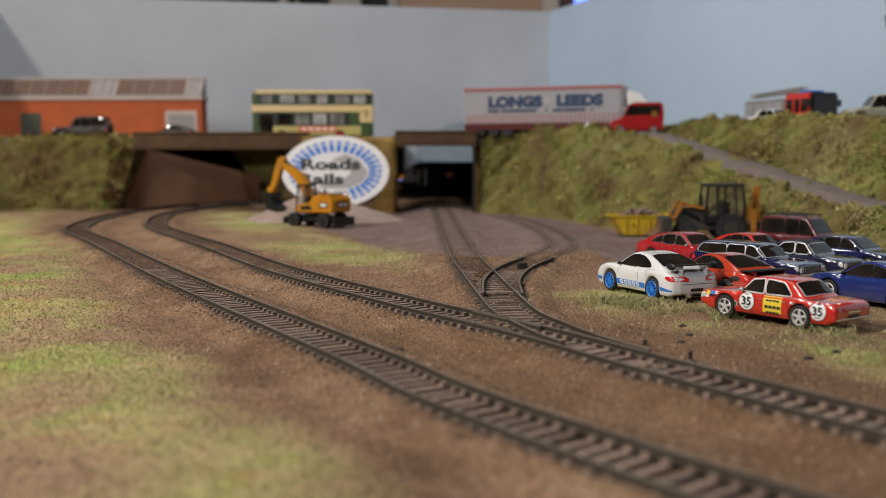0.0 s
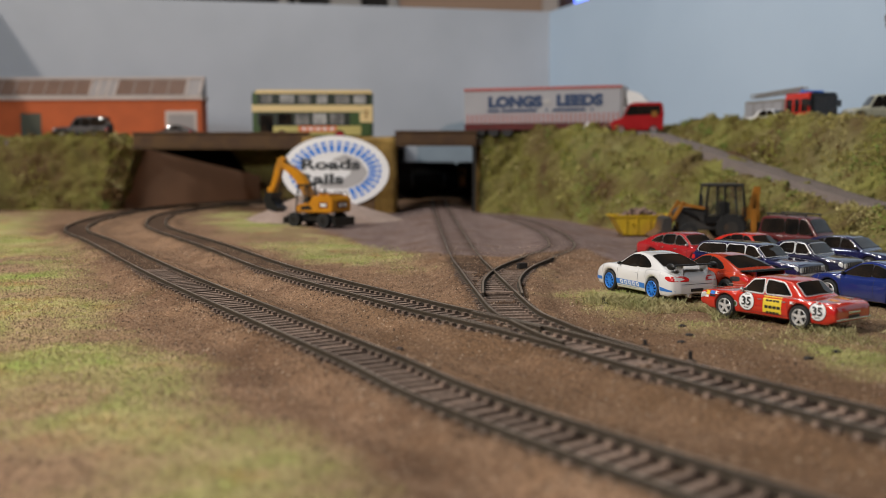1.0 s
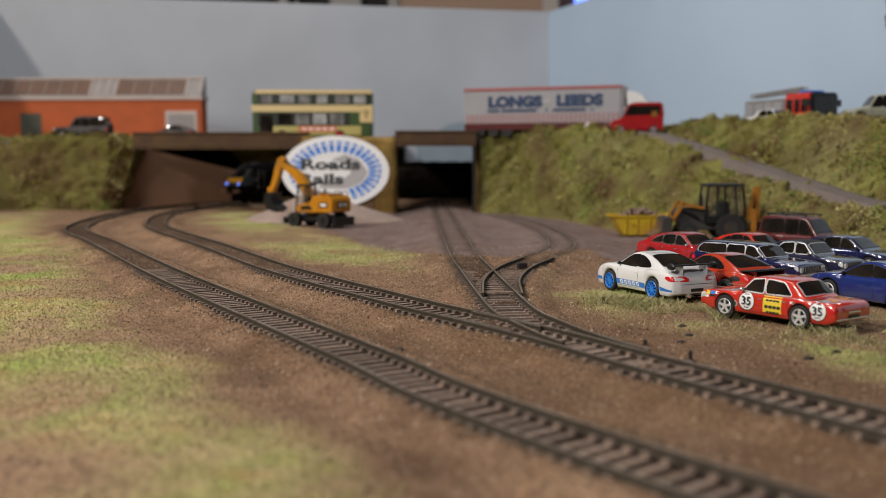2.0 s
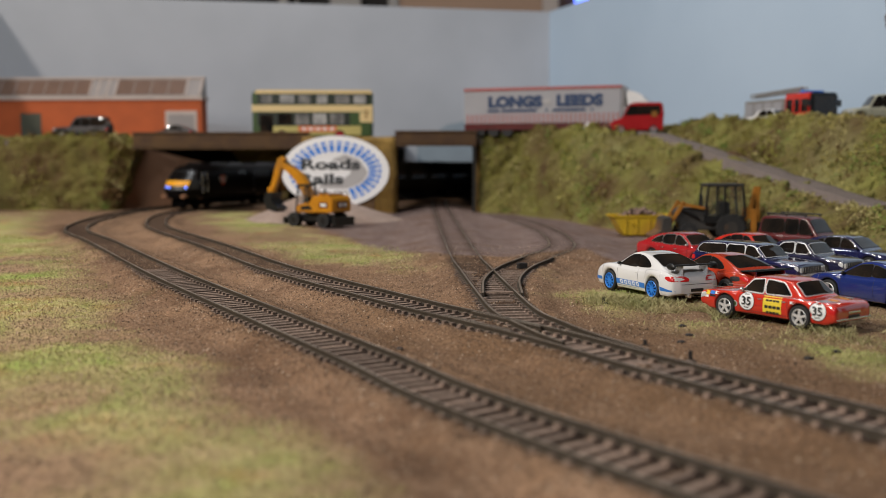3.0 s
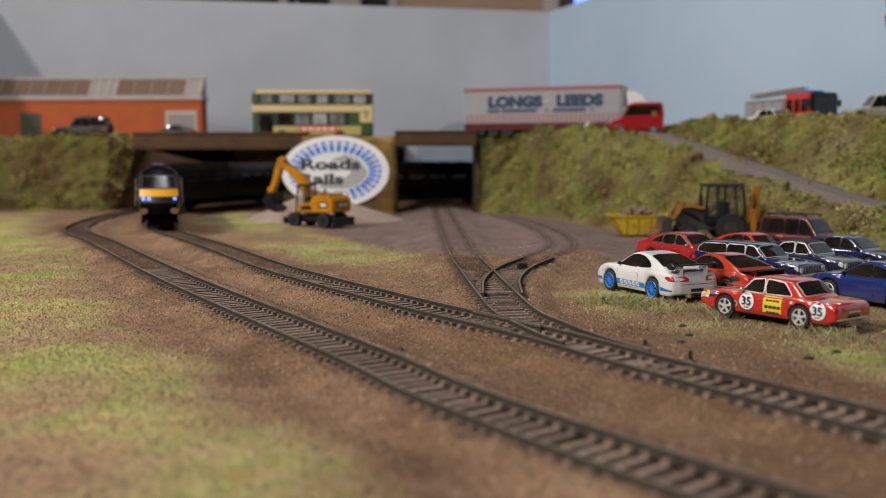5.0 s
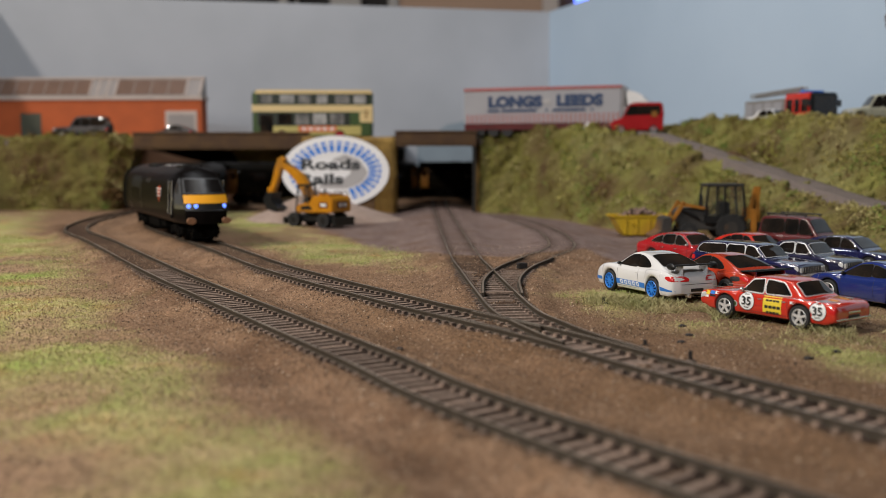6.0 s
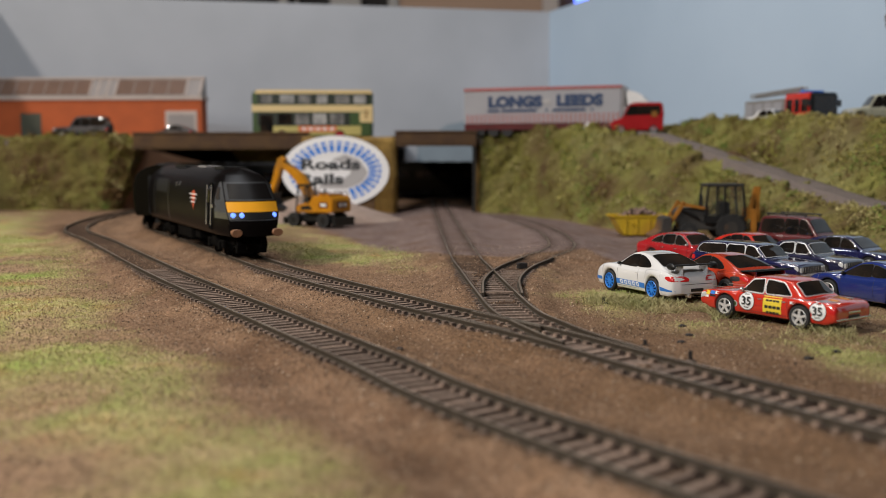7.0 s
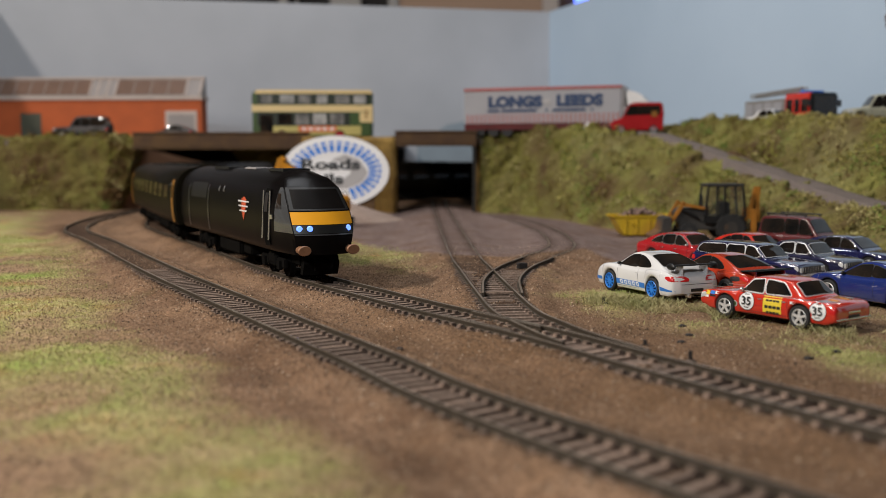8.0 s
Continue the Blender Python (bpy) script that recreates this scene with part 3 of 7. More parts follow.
def gravel_heap():
    bm = bmesh.new()
    rings, seg = 16, 56
    c = Vector((-121, 945))
    prev = None
    tip = bm.verts.new((c.x - 6, c.y, 31))
    for r in range(1, rings + 1):
        u = r / rings
        ring = []
        for i in range(seg):
            a = 2 * math.pi * i / seg
            rx, ry = 79 * u, 54 * u
            wob = 1 + 0.07 * math.sin(3 * a + 1) + 0.04 * math.sin(7 * a)
            z = 31 * (1 - u) ** 1.08 - 0.8 * (u > 0.98)
            z += 0.9 * noise.noise(Vector((a * 3, u * 9, 1)))
            ring.append(bm.verts.new((c.x + rx * wob * math.cos(a) - 6 * (1 - u), c.y + ry * wob * math.sin(a), max(z, -1.0))))
        for i in range(seg):
            if prev is None:
                bm.faces.new((tip, ring[i], ring[(i + 1) % seg]))
            else:
                bm.faces.new((prev[i], ring[i], ring[(i + 1) % seg], prev[(i + 1) % seg]))
        prev = ring
    bmesh.ops.recalc_face_normals(bm, faces=bm.faces)
    return tagged(part("gravel_mound", bm, M_GRAVEL, smooth=True), "conical heap of pale pinkish gravel on the yard", "gravel heap")


gravel_heap()

# ---- materials of the models ----
M_TYRE = mat("black_rubber", (0.02, 0.02, 0.02), 0.75, scale=300, vary=0.2)
M_GLASS = mat("dark_glazing", (0.008, 0.008, 0.008), 0.04, scale=70, vary=0.2, colour2=(0.032, 0.022, 0.016))
M_GLASS.node_tree.nodes["Principled BSDF"].inputs["Specular IOR Level"].default_value = 0.5
M_CHROME = mat("bright_trim", (0.75, 0.74, 0.72), 0.25, 0.85, scale=300, vary=0.1)
M_WHITE = mat("white_gloss_paint", (0.78, 0.77, 0.76), 0.18, scale=90, vary=0.04, coat=1.0)
M_RED = mat("red_gloss_paint", (0.62, 0.035, 0.02), 0.18, scale=90, vary=0.12, coat=1.0)
M_RED2 = mat("crimson_gloss_paint", (0.45, 0.02, 0.025), 0.18, scale=90, vary=0.15, coat=1.0)
M_ORRED = mat("orange_red_gloss_paint", (0.50, 0.05, 0.02), 0.18, scale=90, vary=0.12, coat=1.0)
M_MAROON = mat("dull_maroon_paint", (0.11, 0.012, 0.014), 0.3, scale=70, vary=0.2, coat=0.5)
M_NAVY = mat("navy_gloss_paint", (0.012, 0.015, 0.075), 0.18, scale=90, vary=0.15, coat=1.0)
M_BLUE = mat("blue_gloss_paint", (0.016, 0.032, 0.17), 0.18, scale=90, vary=0.12, coat=1.0)
M_INK = mat("near_black_blue_paint", (0.02, 0.02, 0.055), 0.18, scale=90, vary=0.15, coat=1.0)
M_BLUERIM = mat("bright_blue_rim", (0.03, 0.22, 0.72), 0.35, scale=200, vary=0.1)
M_SILVER = mat("silver_rim", (0.6, 0.6, 0.6), 0.35, 0.6, scale=200, vary=0.15)
M_BLACKPL = mat("black_plastic", (0.010, 0.010, 0.010), 0.45, scale=200, vary=0.2)
M_LENSRED = mat("red_lamp_lens", (0.6, 0.02, 0.02), 0.2, scale=200, coat=0.5)
M_LENSCLR = mat("clear_lamp_lens", (0.7, 0.7, 0.68), 0.15, 0.3, scale=200)
M_SCREEN = mat("dull_dark_screen", (0.006, 0.005, 0.005), 0.22, scale=110, vary=0.2)
M_SCREEN.node_tree.nodes["Principled BSDF"].inputs["Specular IOR Level"].default_value = 0.25
M_YELLOW = mat("warning_yellow_paint", (0.80, 0.36, 0.015), 0.35, scale=90, vary=0.08, coat=0.3)
M_DECALY = mat("yellow_decal", (0.80, 0.60, 0.05), 0.4, scale=200, vary=0.06)
M_INKBLACK = mat("black_print", (0.02, 0.02, 0.02), 0.5, scale=300)
M_DECALW = mat("white_print", (0.80, 0.80, 0.79), 0.4, scale=300, vary=0.04)
M_DECALB = mat("blue_print", (0.04, 0.20, 0.62), 0.4, scale=300, vary=0.08)
M_PLANT = mat("plant_yellow_paint", (0.60, 0.25, 0.015), 0.28, scale=120, vary=0.2, coat=0.2, stain=(0.35, 0.16, 0.03))
M_DULLORANGE = mat("faded_orange_paint", (0.40, 0.16, 0.018), 0.5, scale=120, vary=0.25, stain=(0.25, 0.11, 0.03))
M_SKIP = mat("yellow_skip_paint", (0.58, 0.38, 0.02), 0.5, scale=70, vary=0.15, stain=(0.45, 0.24, 0.03))
M_LOCO = mat("dark_charcoal_livery", (0.0055, 0.0045, 0.0045), 0.32, scale=60, vary=0.25, fine=0.05)
M_LOCO.node_tree.nodes["Principled BSDF"].inputs["Specular IOR Level"].default_value = 0.05
M_LOCOROOF = mat("dark_grey_roof", (0.012, 0.0115, 0.011), 0.6, scale=60, vary=0.3)
M_LOCOGREY = mat("silver_grey_livery", (0.085, 0.088, 0.095), 0.25, 0.3, scale=60, vary=0.1, coat=0.5)
M_COACH = mat("very_dark_green_livery", (0.008, 0.0066, 0.004), 0.4, scale=60, vary=0.2)
M_COACH.node_tree.nodes["Principled BSDF"].inputs["Specular IOR Level"].default_value = 0.08
M_UNDER = mat("matt_black_running_gear", (0.006, 0.0055, 0.005), 0.95, scale=120, vary=0.3)
M_UNDER.node_tree.nodes["Principled BSDF"].inputs["Specular IOR Level"].default_value = 0.05
M_GOLD = mat("gold_door_paint", (0.28, 0.12, 0.015), 0.45, scale=80, vary=0.15)
M_HEADLAMP = mat("lit_blue_white_lamp", (0.12, 0.24, 1.0), 0.3, emit=2.2)
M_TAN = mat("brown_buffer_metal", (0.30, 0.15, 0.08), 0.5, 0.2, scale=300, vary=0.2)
M_EMBLEM = mat("orange_red_emblem", (0.62, 0.10, 0.04), 0.5, scale=200)
M_BUSCREAM = mat("cream_coach_paint", (0.72, 0.55, 0.27), 0.35, scale=60, vary=0.06, coat=0.3)
M_BUSGREEN = mat("dark_green_coach_paint", (0.045, 0.085, 0.02), 0.35, scale=60, vary=0.12, coat=0.3)
M_BUSBAND = mat("pale_yellow_band", (0.52, 0.44, 0.14), 0.4, scale=60)
M_ORANGEAD = mat("orange_advert_panel", (0.75, 0.20, 0.07), 0.45, scale=60)
M_CURTAIN = mat("grey_trailer_curtain", (0.33, 0.325, 0.345), 0.55, scale=50, vary=0.08, bump=0.1)
M_PINKSTRIPE = mat("faded_red_stripe", (0.40, 0.085, 0.075), 0.5, scale=100)
M_BRICK = mat("orange_red_brick_card", (0.50, 0.105, 0.025), 0.75, scale=40, vary=0.15, fine=0.1)
M_SHEDWHITE = mat("off_white_shed_trim", (0.52, 0.43, 0.38), 0.6, scale=60, vary=0.1)
M_SHEDPANEL = mat("brown_translucent_panel", (0.17, 0.10, 0.07), 0.5, scale=60, vary=0.2)
M_SHEDGREY = mat("grey_shed_glazing", (0.30, 0.27, 0.26), 0.4, scale=60, vary=0.1)
M_SHEDDOOR = mat("dark_green_door", (0.07, 0.075, 0.05), 0.6, scale=60, vary=0.2)
M_GREYCAR = mat("dull_grey_brown_paint", (0.022, 0.014, 0.012), 0.5, scale=60, vary=0.2)
M_KHAKI = mat("pale_khaki_paint", (0.33, 0.32, 0.24), 0.4, scale=60, vary=0.15, coat=0.2)
M_RUBBLE = mat("brown_rubble", (0.26, 0.17, 0.13), 0.9, scale=200, vary=0.5, fine=0.4, bump=0.6)
M_SIGNBLUE = mat("blue_sign_print", (0.03, 0.19, 0.66), 0.5, scale=80, vary=0.08)
M_SIGNGREY = mat("grey_sign_print", (0.40, 0.38, 0.38), 0.5, scale=80, vary=0.05)
M_SIGN = mat("white_sign_card", (0.80, 0.79, 0.80), 0.5, scale=60, vary=0.04)
M_LETTERNAVY = mat("navy_letter_print", (0.006, 0.03, 0.10), 0.5, scale=80, vary=0.08)
M_ALU = mat("dull_aluminium", (0.34, 0.32, 0.30), 0.5, 0.4, scale=120, vary=0.2)


def text_mesh(body, size, bold=0.0):
    """Lettering as a flat mesh in x, y, centred, size in millimetres."""
    cu = bpy.data.curves.new("lettering", "FONT")
    cu.body, cu.size, cu.align_x, cu.align_y, cu.offset = body, size * MM, "CENTER", "CENTER", bold * MM
    cu.resolution_u = 3
    ob = bpy.data.objects.new("lettering", cu)
    scene.collection.objects.link(ob)
    me = bpy.data.meshes.new_from_object(ob.evaluated_get(bpy.context.evaluated_depsgraph_get()))
    bpy.data.objects.remove(ob)
    me.materials.clear()
    return me


def lettering(body, size, material, parent, m, bold=0.0, stretch=1.0, name="lettering"):
    me = text_mesh(body, size, bold)
    me.transform(Matrix.Diagonal((stretch, 1, 1, 1)))
    me.materials.append(material)
    ob = new(name, me)
    ob.parent = parent
    ob.matrix_basis = m
    return ob


SIDE = Matrix(((1, 0, 0, 0), (0, 0, -1, 0), (0, 1, 0, 0), (0, 0, 0, 1)))   # lettering upright on a face that looks to -y


def patch_bm(fn, nu, nv, back=0.25):
    """A thin curved panel: fn(u, v) gives point and outward offset direction."""
    bm = bmesh.new()
    g = [[bm.verts.new(fn(i / nu, j / nv)) for j in range(nv + 1)] for i in range(nu + 1)]
    for i in range(nu):
        for j in range(nv):
            bm.faces.new((g[i][j], g[i + 1][j], g[i + 1][j + 1], g[i][j + 1]))
    bmesh.ops.recalc_face_normals(bm, faces=bm.faces)
    return bm


def merged(bm, d=0.02):
    bmesh.ops.remove_doubles(bm, verts=bm.verts, dist=d)
    bmesh.ops.recalc_face_normals(bm, faces=bm.faces)
    return bm


def sharp(ob, deg=38):
    ob.data.shade_smooth()
    ob.data.set_sharp_from_angle(angle=radians(deg))
    return ob


# ---- the train ----
BODY_Z = [12.5, 14, 18, 22, 26.1, 29, 32.2, 36, 39.5, 42.6, 45, 47, 48.6, 49.8, 50.6, 51.0]
BODY_W = [15.5, 16.8, 17.6, 18.0, 18.1, 18.1, 18.0, 17.6, 17.0, 15.8, 14.2, 12.0, 9.3, 6.5, 3.6, 0.0]


def body_half(z):
    return float(np.interp(z, BODY_Z, BODY_W))


def nose_x(z):
    return float(np.interp(z, [12.5, 20, 22.5, 26.1, 32.2, 42.6, 47, 49.8, 51], [-1.2, -0.2, -0.5, -2.0, -6.0, -17.0, -23.5, -29.0, -36.0]))


def nose_half(z):
    return min(float(np.interp(z, [12.5, 16, 22, 26.1, 32.2, 42.6, 47, 51], [12.6, 13.4, 14.2, 14.7, 14.7, 13.4, 10.8, 0.0])), body_half(z))


def nose_pt(y, z, out=0.0):
    """A point of the nose's front at half-width share y."""
    return Vector((nose_x(z) - 4.2 * y * y + out, y * nose_half(z), z))


def side_pt(x, z, s, out=0.0):
    return Vector((x, s * (body_half(z) + out), z))


def bogie(parent, x):
    bm = bmesh.new()
    box(bm, x - 19, x + 19, -13, -11, 4.5, 9, 0.4)
    box(bm, x - 19, x + 19, 11, 13, 4.5, 9, 0.4)
    box(bm, x - 5, x + 5, -13.5, 13.5, 6, 11, 0.4)
    for s in (-1, 1):
        for e in (-12, 12):
            box(bm, x + e - 2.5, x + e + 2.5, s * 13.2 - 0.9, s * 13.2 + 0.9, 3.5, 8, 0.3)
            cyl(bm, (x + e * 0.5, s * 12.5, 5.2), (x + e * 0.5, s * 12.5, 9.5), 1.6, seg=10)
    b = part("bogie", bm, M_UNDER, parent)
    for e in (-12, 12):
        w = bmesh.new()
        for s in (-1, 1):
            cyl(w, (x + e, s * 7.6, 6.1), (x + e, s * 9.6, 6.1), 6.1, seg=24)
            cyl(w, (x + e, s * 7.0, 6.1), (x + e, s * 7.6, 6.1), 6.7, seg=24)
        cyl(w, (x + e, -9, 6.1), (x + e, 9, 6.1), 1.2, seg=10)
        part("wheelset", w, M_UNDER, b)


LOCO_LEN = 226.0


def locomotive():
    loco = thing("locomotive", Matrix(), "dark charcoal diesel power car with yellow nose and lit lamps", "locomotive")
    bm = bmesh.new()
    xs = list(np.linspace(-LOCO_LEN, -38, 12))
    rows = []
    zz = [z for a, b in zip(BODY_Z, BODY_Z[1:]) for z in (a, (a + b) / 2)] + [51.0]
    for z in zz:
        w, n = body_half(z), nose_half(z)
        xn = nose_x(z) - 4.2
        line = [Vector((x, w, z)) for x in xs]
        x0 = -38.0
        for u in (0.25, 0.5, 0.75, 0.92):
            e = u * u * (1.6 - 0.6 * u)
            line.append(Vector((x0 + (xn - x0) * u, w + (n - w) * e, z)))
        front = [nose_pt(y, z) for y in np.linspace(1, -1, 15)]
        back = [Vector((v.x, -v.y, z)) for v in reversed(line)]
        rows.append([bm.verts.new(v) for v in line + front + back])
    for a, b in zip(rows, rows[1:]):
        for i in range(len(a) - 1):
            bm.faces.new((a[i], a[i + 1], b[i + 1], b[i]))
        bm.faces.new((a[-1], a[0], b[0], b[-1]))
    bm.faces.new(rows[0])
    body = sharp(part("body", merged(bm), M_LOCO, loco, "dark charcoal body shell"), 50)
    # nose panels
    part("nose_panel", patch_bm(lambda u, v: nose_pt(-0.985 + 1.97 * u, 26.3 + 5.6 * v, 0.25), 14, 3), M_YELLOW, loco, "warning yellow nose panel", True)
    part("windscreen", patch_bm(lambda u, v: nose_pt((-0.86 + 1.72 * u), 33.3 + 8.6 * v, 0.25), 14, 4), M_SCREEN, loco, "wide dark windscreen", True)
    part("windscreen_surround", patch_bm(lambda u, v: nose_pt((-0.97 + 1.94 * u), 32.5 + 10.3 * v, 0.12), 14, 4), M_BLACKPL, loco, "", True)
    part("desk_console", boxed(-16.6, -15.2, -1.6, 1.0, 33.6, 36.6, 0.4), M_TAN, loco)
    part("lamp_bar", patch_bm(lambda u, v: nose_pt(-0.985 + 1.97 * u, 22.3 + 3.8 * v, 0.2), 14, 2), M_BLACKPL, loco, "", True)
    for y in (-0.80, -0.50, 0.80):
        bm = bmesh.new()
        c = nose_pt(y, 24.4, 0.3)
        cyl(bm, c - Vector((0.8, 0, 0)), c + Vector((0.35, 0, 0)), 1.5, 1.15, seg=18)
        part("headlamp", bm, M_HEADLAMP, loco, "lit blue-white headlamp")
    part("valance", patch_bm(lambda u, v: nose_pt(-0.99 + 1.98 * u, 12.6 + 9.3 * v, 0.35), 14, 4), M_LOCO, loco, "", True)
    part("valance_lip", patch_bm(lambda u, v: nose_pt(-0.99 + 1.98 * u, 21.5 + 0.6 * v, 0.6), 14, 1), M_LOCOGREY, loco)
    for s in (-1, 1):
        bm = bmesh.new()
        c = Vector((-1, s * 11.6, 15.0))
        cyl(bm, c - Vector((4, 0, 0)), c + Vector((3.2, 0, 0)), 1.8, seg=14)
        vs = cyl(bm, c + Vector((3.2, 0, 0)), c + Vector((4.2, 0, 0)), 2.3, 2.0, seg=22)
        for v in vs:
            v.co.y = c.y + (v.co.y - c.y) * 1.4
        part("buffer", bm, M_TAN, loco, "oval brown buffer")
    bm = bmesh.new()
    box(bm, -26, -12, -9, 9, 6.5, 12.4, 0.8)
    prism(bm, [(-13, 3.0), (-10, 2.6), (-7.5, 8), (-10, 12.2)], -8.6, 8.6)
    cyl(bm, (-8, -3.5, 12), (-6.5, -3.5, 5), 0.7, seg=8)
    cyl(bm, (-8, 4.5, 12), (-6.8, 4.5, 6), 0.7, seg=8)
    part("snowplough", bm, M_UNDER, loco)
    # cab sides
    for s in (-1, 1):
        def corner(u, z, s=s, out=0.25):
            """On the cab's side, from the door's edge at u 0 to the nose corner at u 1."""
            w, n, xn, x0 = body_half(z), nose_half(z), nose_x(z) - 4.2, -38.0
            x = -24.0 + (xn + 24.0) * u
            k = (x - x0) / (xn - x0)
            return Vector((x + 0.3 * out, s * (w + (n - w) * k * k * (1.6 - 0.6 * k) + out), z))
        part("cab_side_panel", patch_bm(lambda u, v: corner(u, 22.4 + 20.4 * v), 10, 10), M_LOCOGREY, loco, "silver-grey cab corner", True)
        part("cab_window", patch_bm(lambda u, v: corner(0.08 + 0.42 * u, 33.0 + 7.0 * v, s, 0.45), 4, 4), M_GLASS, loco, "", True)
        part("cab_door", patch_bm(lambda u, v, s=s: side_pt(-38.5 + 8 * u, 15 + 27 * v, s, 0.2), 3, 8), M_UNDER, loco, "", True)
        part("door_window", patch_bm(lambda u, v, s=s: side_pt(-37.0 + 5 * u, 31 + 9 * v, s, 0.4), 3, 4), M_GLASS, loco, "", True)
        for x in (-40.0, -29.6):
            bm = bmesh.new()
            cyl(bm, side_pt(x, 18, s, 0.9), side_pt(x, 41, s, 0.9), 0.45, seg=8)
            part("handrail", bm, M_CHROME, loco, "pale metal handrail")
        part("cab_post", patch_bm(lambda u, v, s=s: nose_pt(s * (0.985 + 0.05 * u), 32.6 + 10.4 * v, 0.1 - 1.5 * u), 2, 6), M_LOCOGREY, loco, "silver-grey windscreen post", True)
        part("cab_plate", boxed(-28.6, -24.6, s * 18.1 - 0.3, s * 18.3 + 0.3, 28, 30), M_CHROME, loco)
        part("louvre", patch_bm(lambda u, v, s=s: side_pt(-196 + 40 * u, 33 + 9 * v, s, 0.2), 6, 3), M_BLACKPL, loco, "", True)
        for x in (-203, -152):
            part("side_rib", patch_bm(lambda u, v, s=s, x=x: side_pt(x + 1.4 * u, 15 + 26 * v, s, 0.35), 1, 8), M_LOCOGREY, loco, "", True)
        # emblem: a red shield crossed by white bars
        bm = bmesh.new()
        pts = [(-78.5, 35.6), (-74, 36.8), (-69.5, 35.6), (-70.2, 30.5), (-74, 24.6), (-77.8, 30.5)]
        bm.faces.new([bm.verts.new(side_pt(x, z, s, 0.3)) for x, z in pts])
        em = part("emblem", bm, M_EMBLEM, loco, "orange-red shield emblem with white bars")
        for k in range(3):
            part("emblem_bar", patch_bm(lambda u, v, k=k, s=s: side_pt(-84.0 + 1.6 * k + (20 - 3.2 * k) * u, 34.0 - 2.4 * k + 0.7 * v, s, 0.45), 4, 1), M_DECALW, em)
        for x in (-118, -128):
            part("vent_flash", patch_bm(lambda u, v, s=s, x=x: side_pt(x + 1.6 * u, 38 + 3.2 * v, s, 0.3), 1, 2), M_CHROME, loco)
    # roof
    for a, b in ((-66, -42), (-180, -146)):
        part("roof_hatch", boxed(a, b, -7, 7, 49.4, 51.25, 0.4), M_LOCOROOF, loco, "dark grey roof hatch")
    bm = bmesh.new()
    box(bm, -118, -96, -5, 5, 50.2, 51.3, 0.3)
    part("exhaust_panel", bm, M_SIGNGREY, loco, "pale grey exhaust panel on the roof")
    # underframe
    bm = bmesh.new()
    box(bm, -140, -96, -14.5, 14.5, 4.5, 12.4, 1.0)
    box(bm, -94, -80, -13, 13, 6, 12.4, 0.6)
    part("fuel_tank", bm, M_UNDER, loco)
    bogie(loco, -42)
    bogie(loco, -180)
    part("coupling", boxed(-LOCO_LEN - 5.5, -LOCO_LEN, -2, 2, 7, 11, 0.4), M_BLACKPL, loco)
    part("gangway", boxed(-LOCO_LEN - 2.5, -LOCO_LEN + 0.1, -6, 6, 14, 42, 0.6), M_BLACKPL, loco)
    return loco


COACH_LEN = 322.0


def coach():
    ob = thing("passenger_coach", Matrix(), "very dark green passenger coach with gold end doors", "railway coach", "coaches of the train")
    bm = bmesh.new()
    zz = BODY_Z
    rows = [[bm.verts.new((x, s * w * k, z)) for s, seq in ((1, 0), (-1, 1)) for z, w in (list(zip(zz, BODY_W)) if s == 1 else list(zip(zz, BODY_W))[::-1])] for x, k in ((0, 0.94), (-1.2, 1.0), (-COACH_LEN / 2, 1.0), (-COACH_LEN + 1.2, 1.0), (-COACH_LEN, 0.94))]
    for a, b in zip(rows, rows[1:]):
        for i in range(len(a)):
            bm.faces.new((a[i], a[(i + 1) % len(a)], b[(i + 1) % len(a)], b[i]))
    bm.faces.new(rows[0])
    bm.faces.new(rows[-1])
    sharp(part("body", merged(bm), M_COACH, ob, "very dark green body shell"), 40)
    for s in (-1, 1):
        for x in (-3.5, -COACH_LEN + 14.5):
            part("end_door", patch_bm(lambda u, v, s=s, x=x: side_pt(x - 11 * u, 14 + 28 * v, s, 0.3), 2, 8), M_GOLD, ob, "gold painted end door", True)
            part("door_window", patch_bm(lambda u, v, s=s, x=x: side_pt(x - 3 - 5 * u, 30 + 9 * v, s, 0.5), 1, 3), M_GLASS, ob)
        for i in range(8):
            x = -34 - i * 33
            part("window", patch_bm(lambda u, v, s=s, x=x: side_pt(x - 23 * u, 28.5 + 9.5 * v, s, 0.25), 3, 3), M_GLASS, ob, "dark saloon window", True)
        part("lamp_spot", patch_bm(lambda u, v, s=s: side_pt(-17 - 2.4 * u, 37.5 + 2.6 * v, s, 0.4), 1, 2), M_CHROME, ob)
    bm = bmesh.new()
    for i in range(9):
        box(bm, -60 - i * 25, -44 - i * 25, -4, 4, 50.2, 51.6, 0.4)
    part("roof_vent", bm, M_LOCOROOF, ob)
    bm = bmesh.new()
    for x0, x1 in ((-123, -66), (-178, -126), (-236, -181)):
        box(bm, x0, x1, -14, 14, 5.5, 12.4, 0.7)
    part("underframe_box", bm, M_UNDER, ob)
    for x in (0, -COACH_LEN):
        part("gangway", boxed(x - 1.5 if x else -0.1, x + 3 if x else 3, -6.5, 6.5, 14, 43, 0.6), M_BLACKPL, ob)
        part("coupling", boxed(x - 5 if x else 0, x if x else 5, -2, 2, 7, 11, 0.3), M_BLACKPL, ob)
    bogie(ob, -44)
    bogie(ob, -COACH_LEN + 44)
    return ob


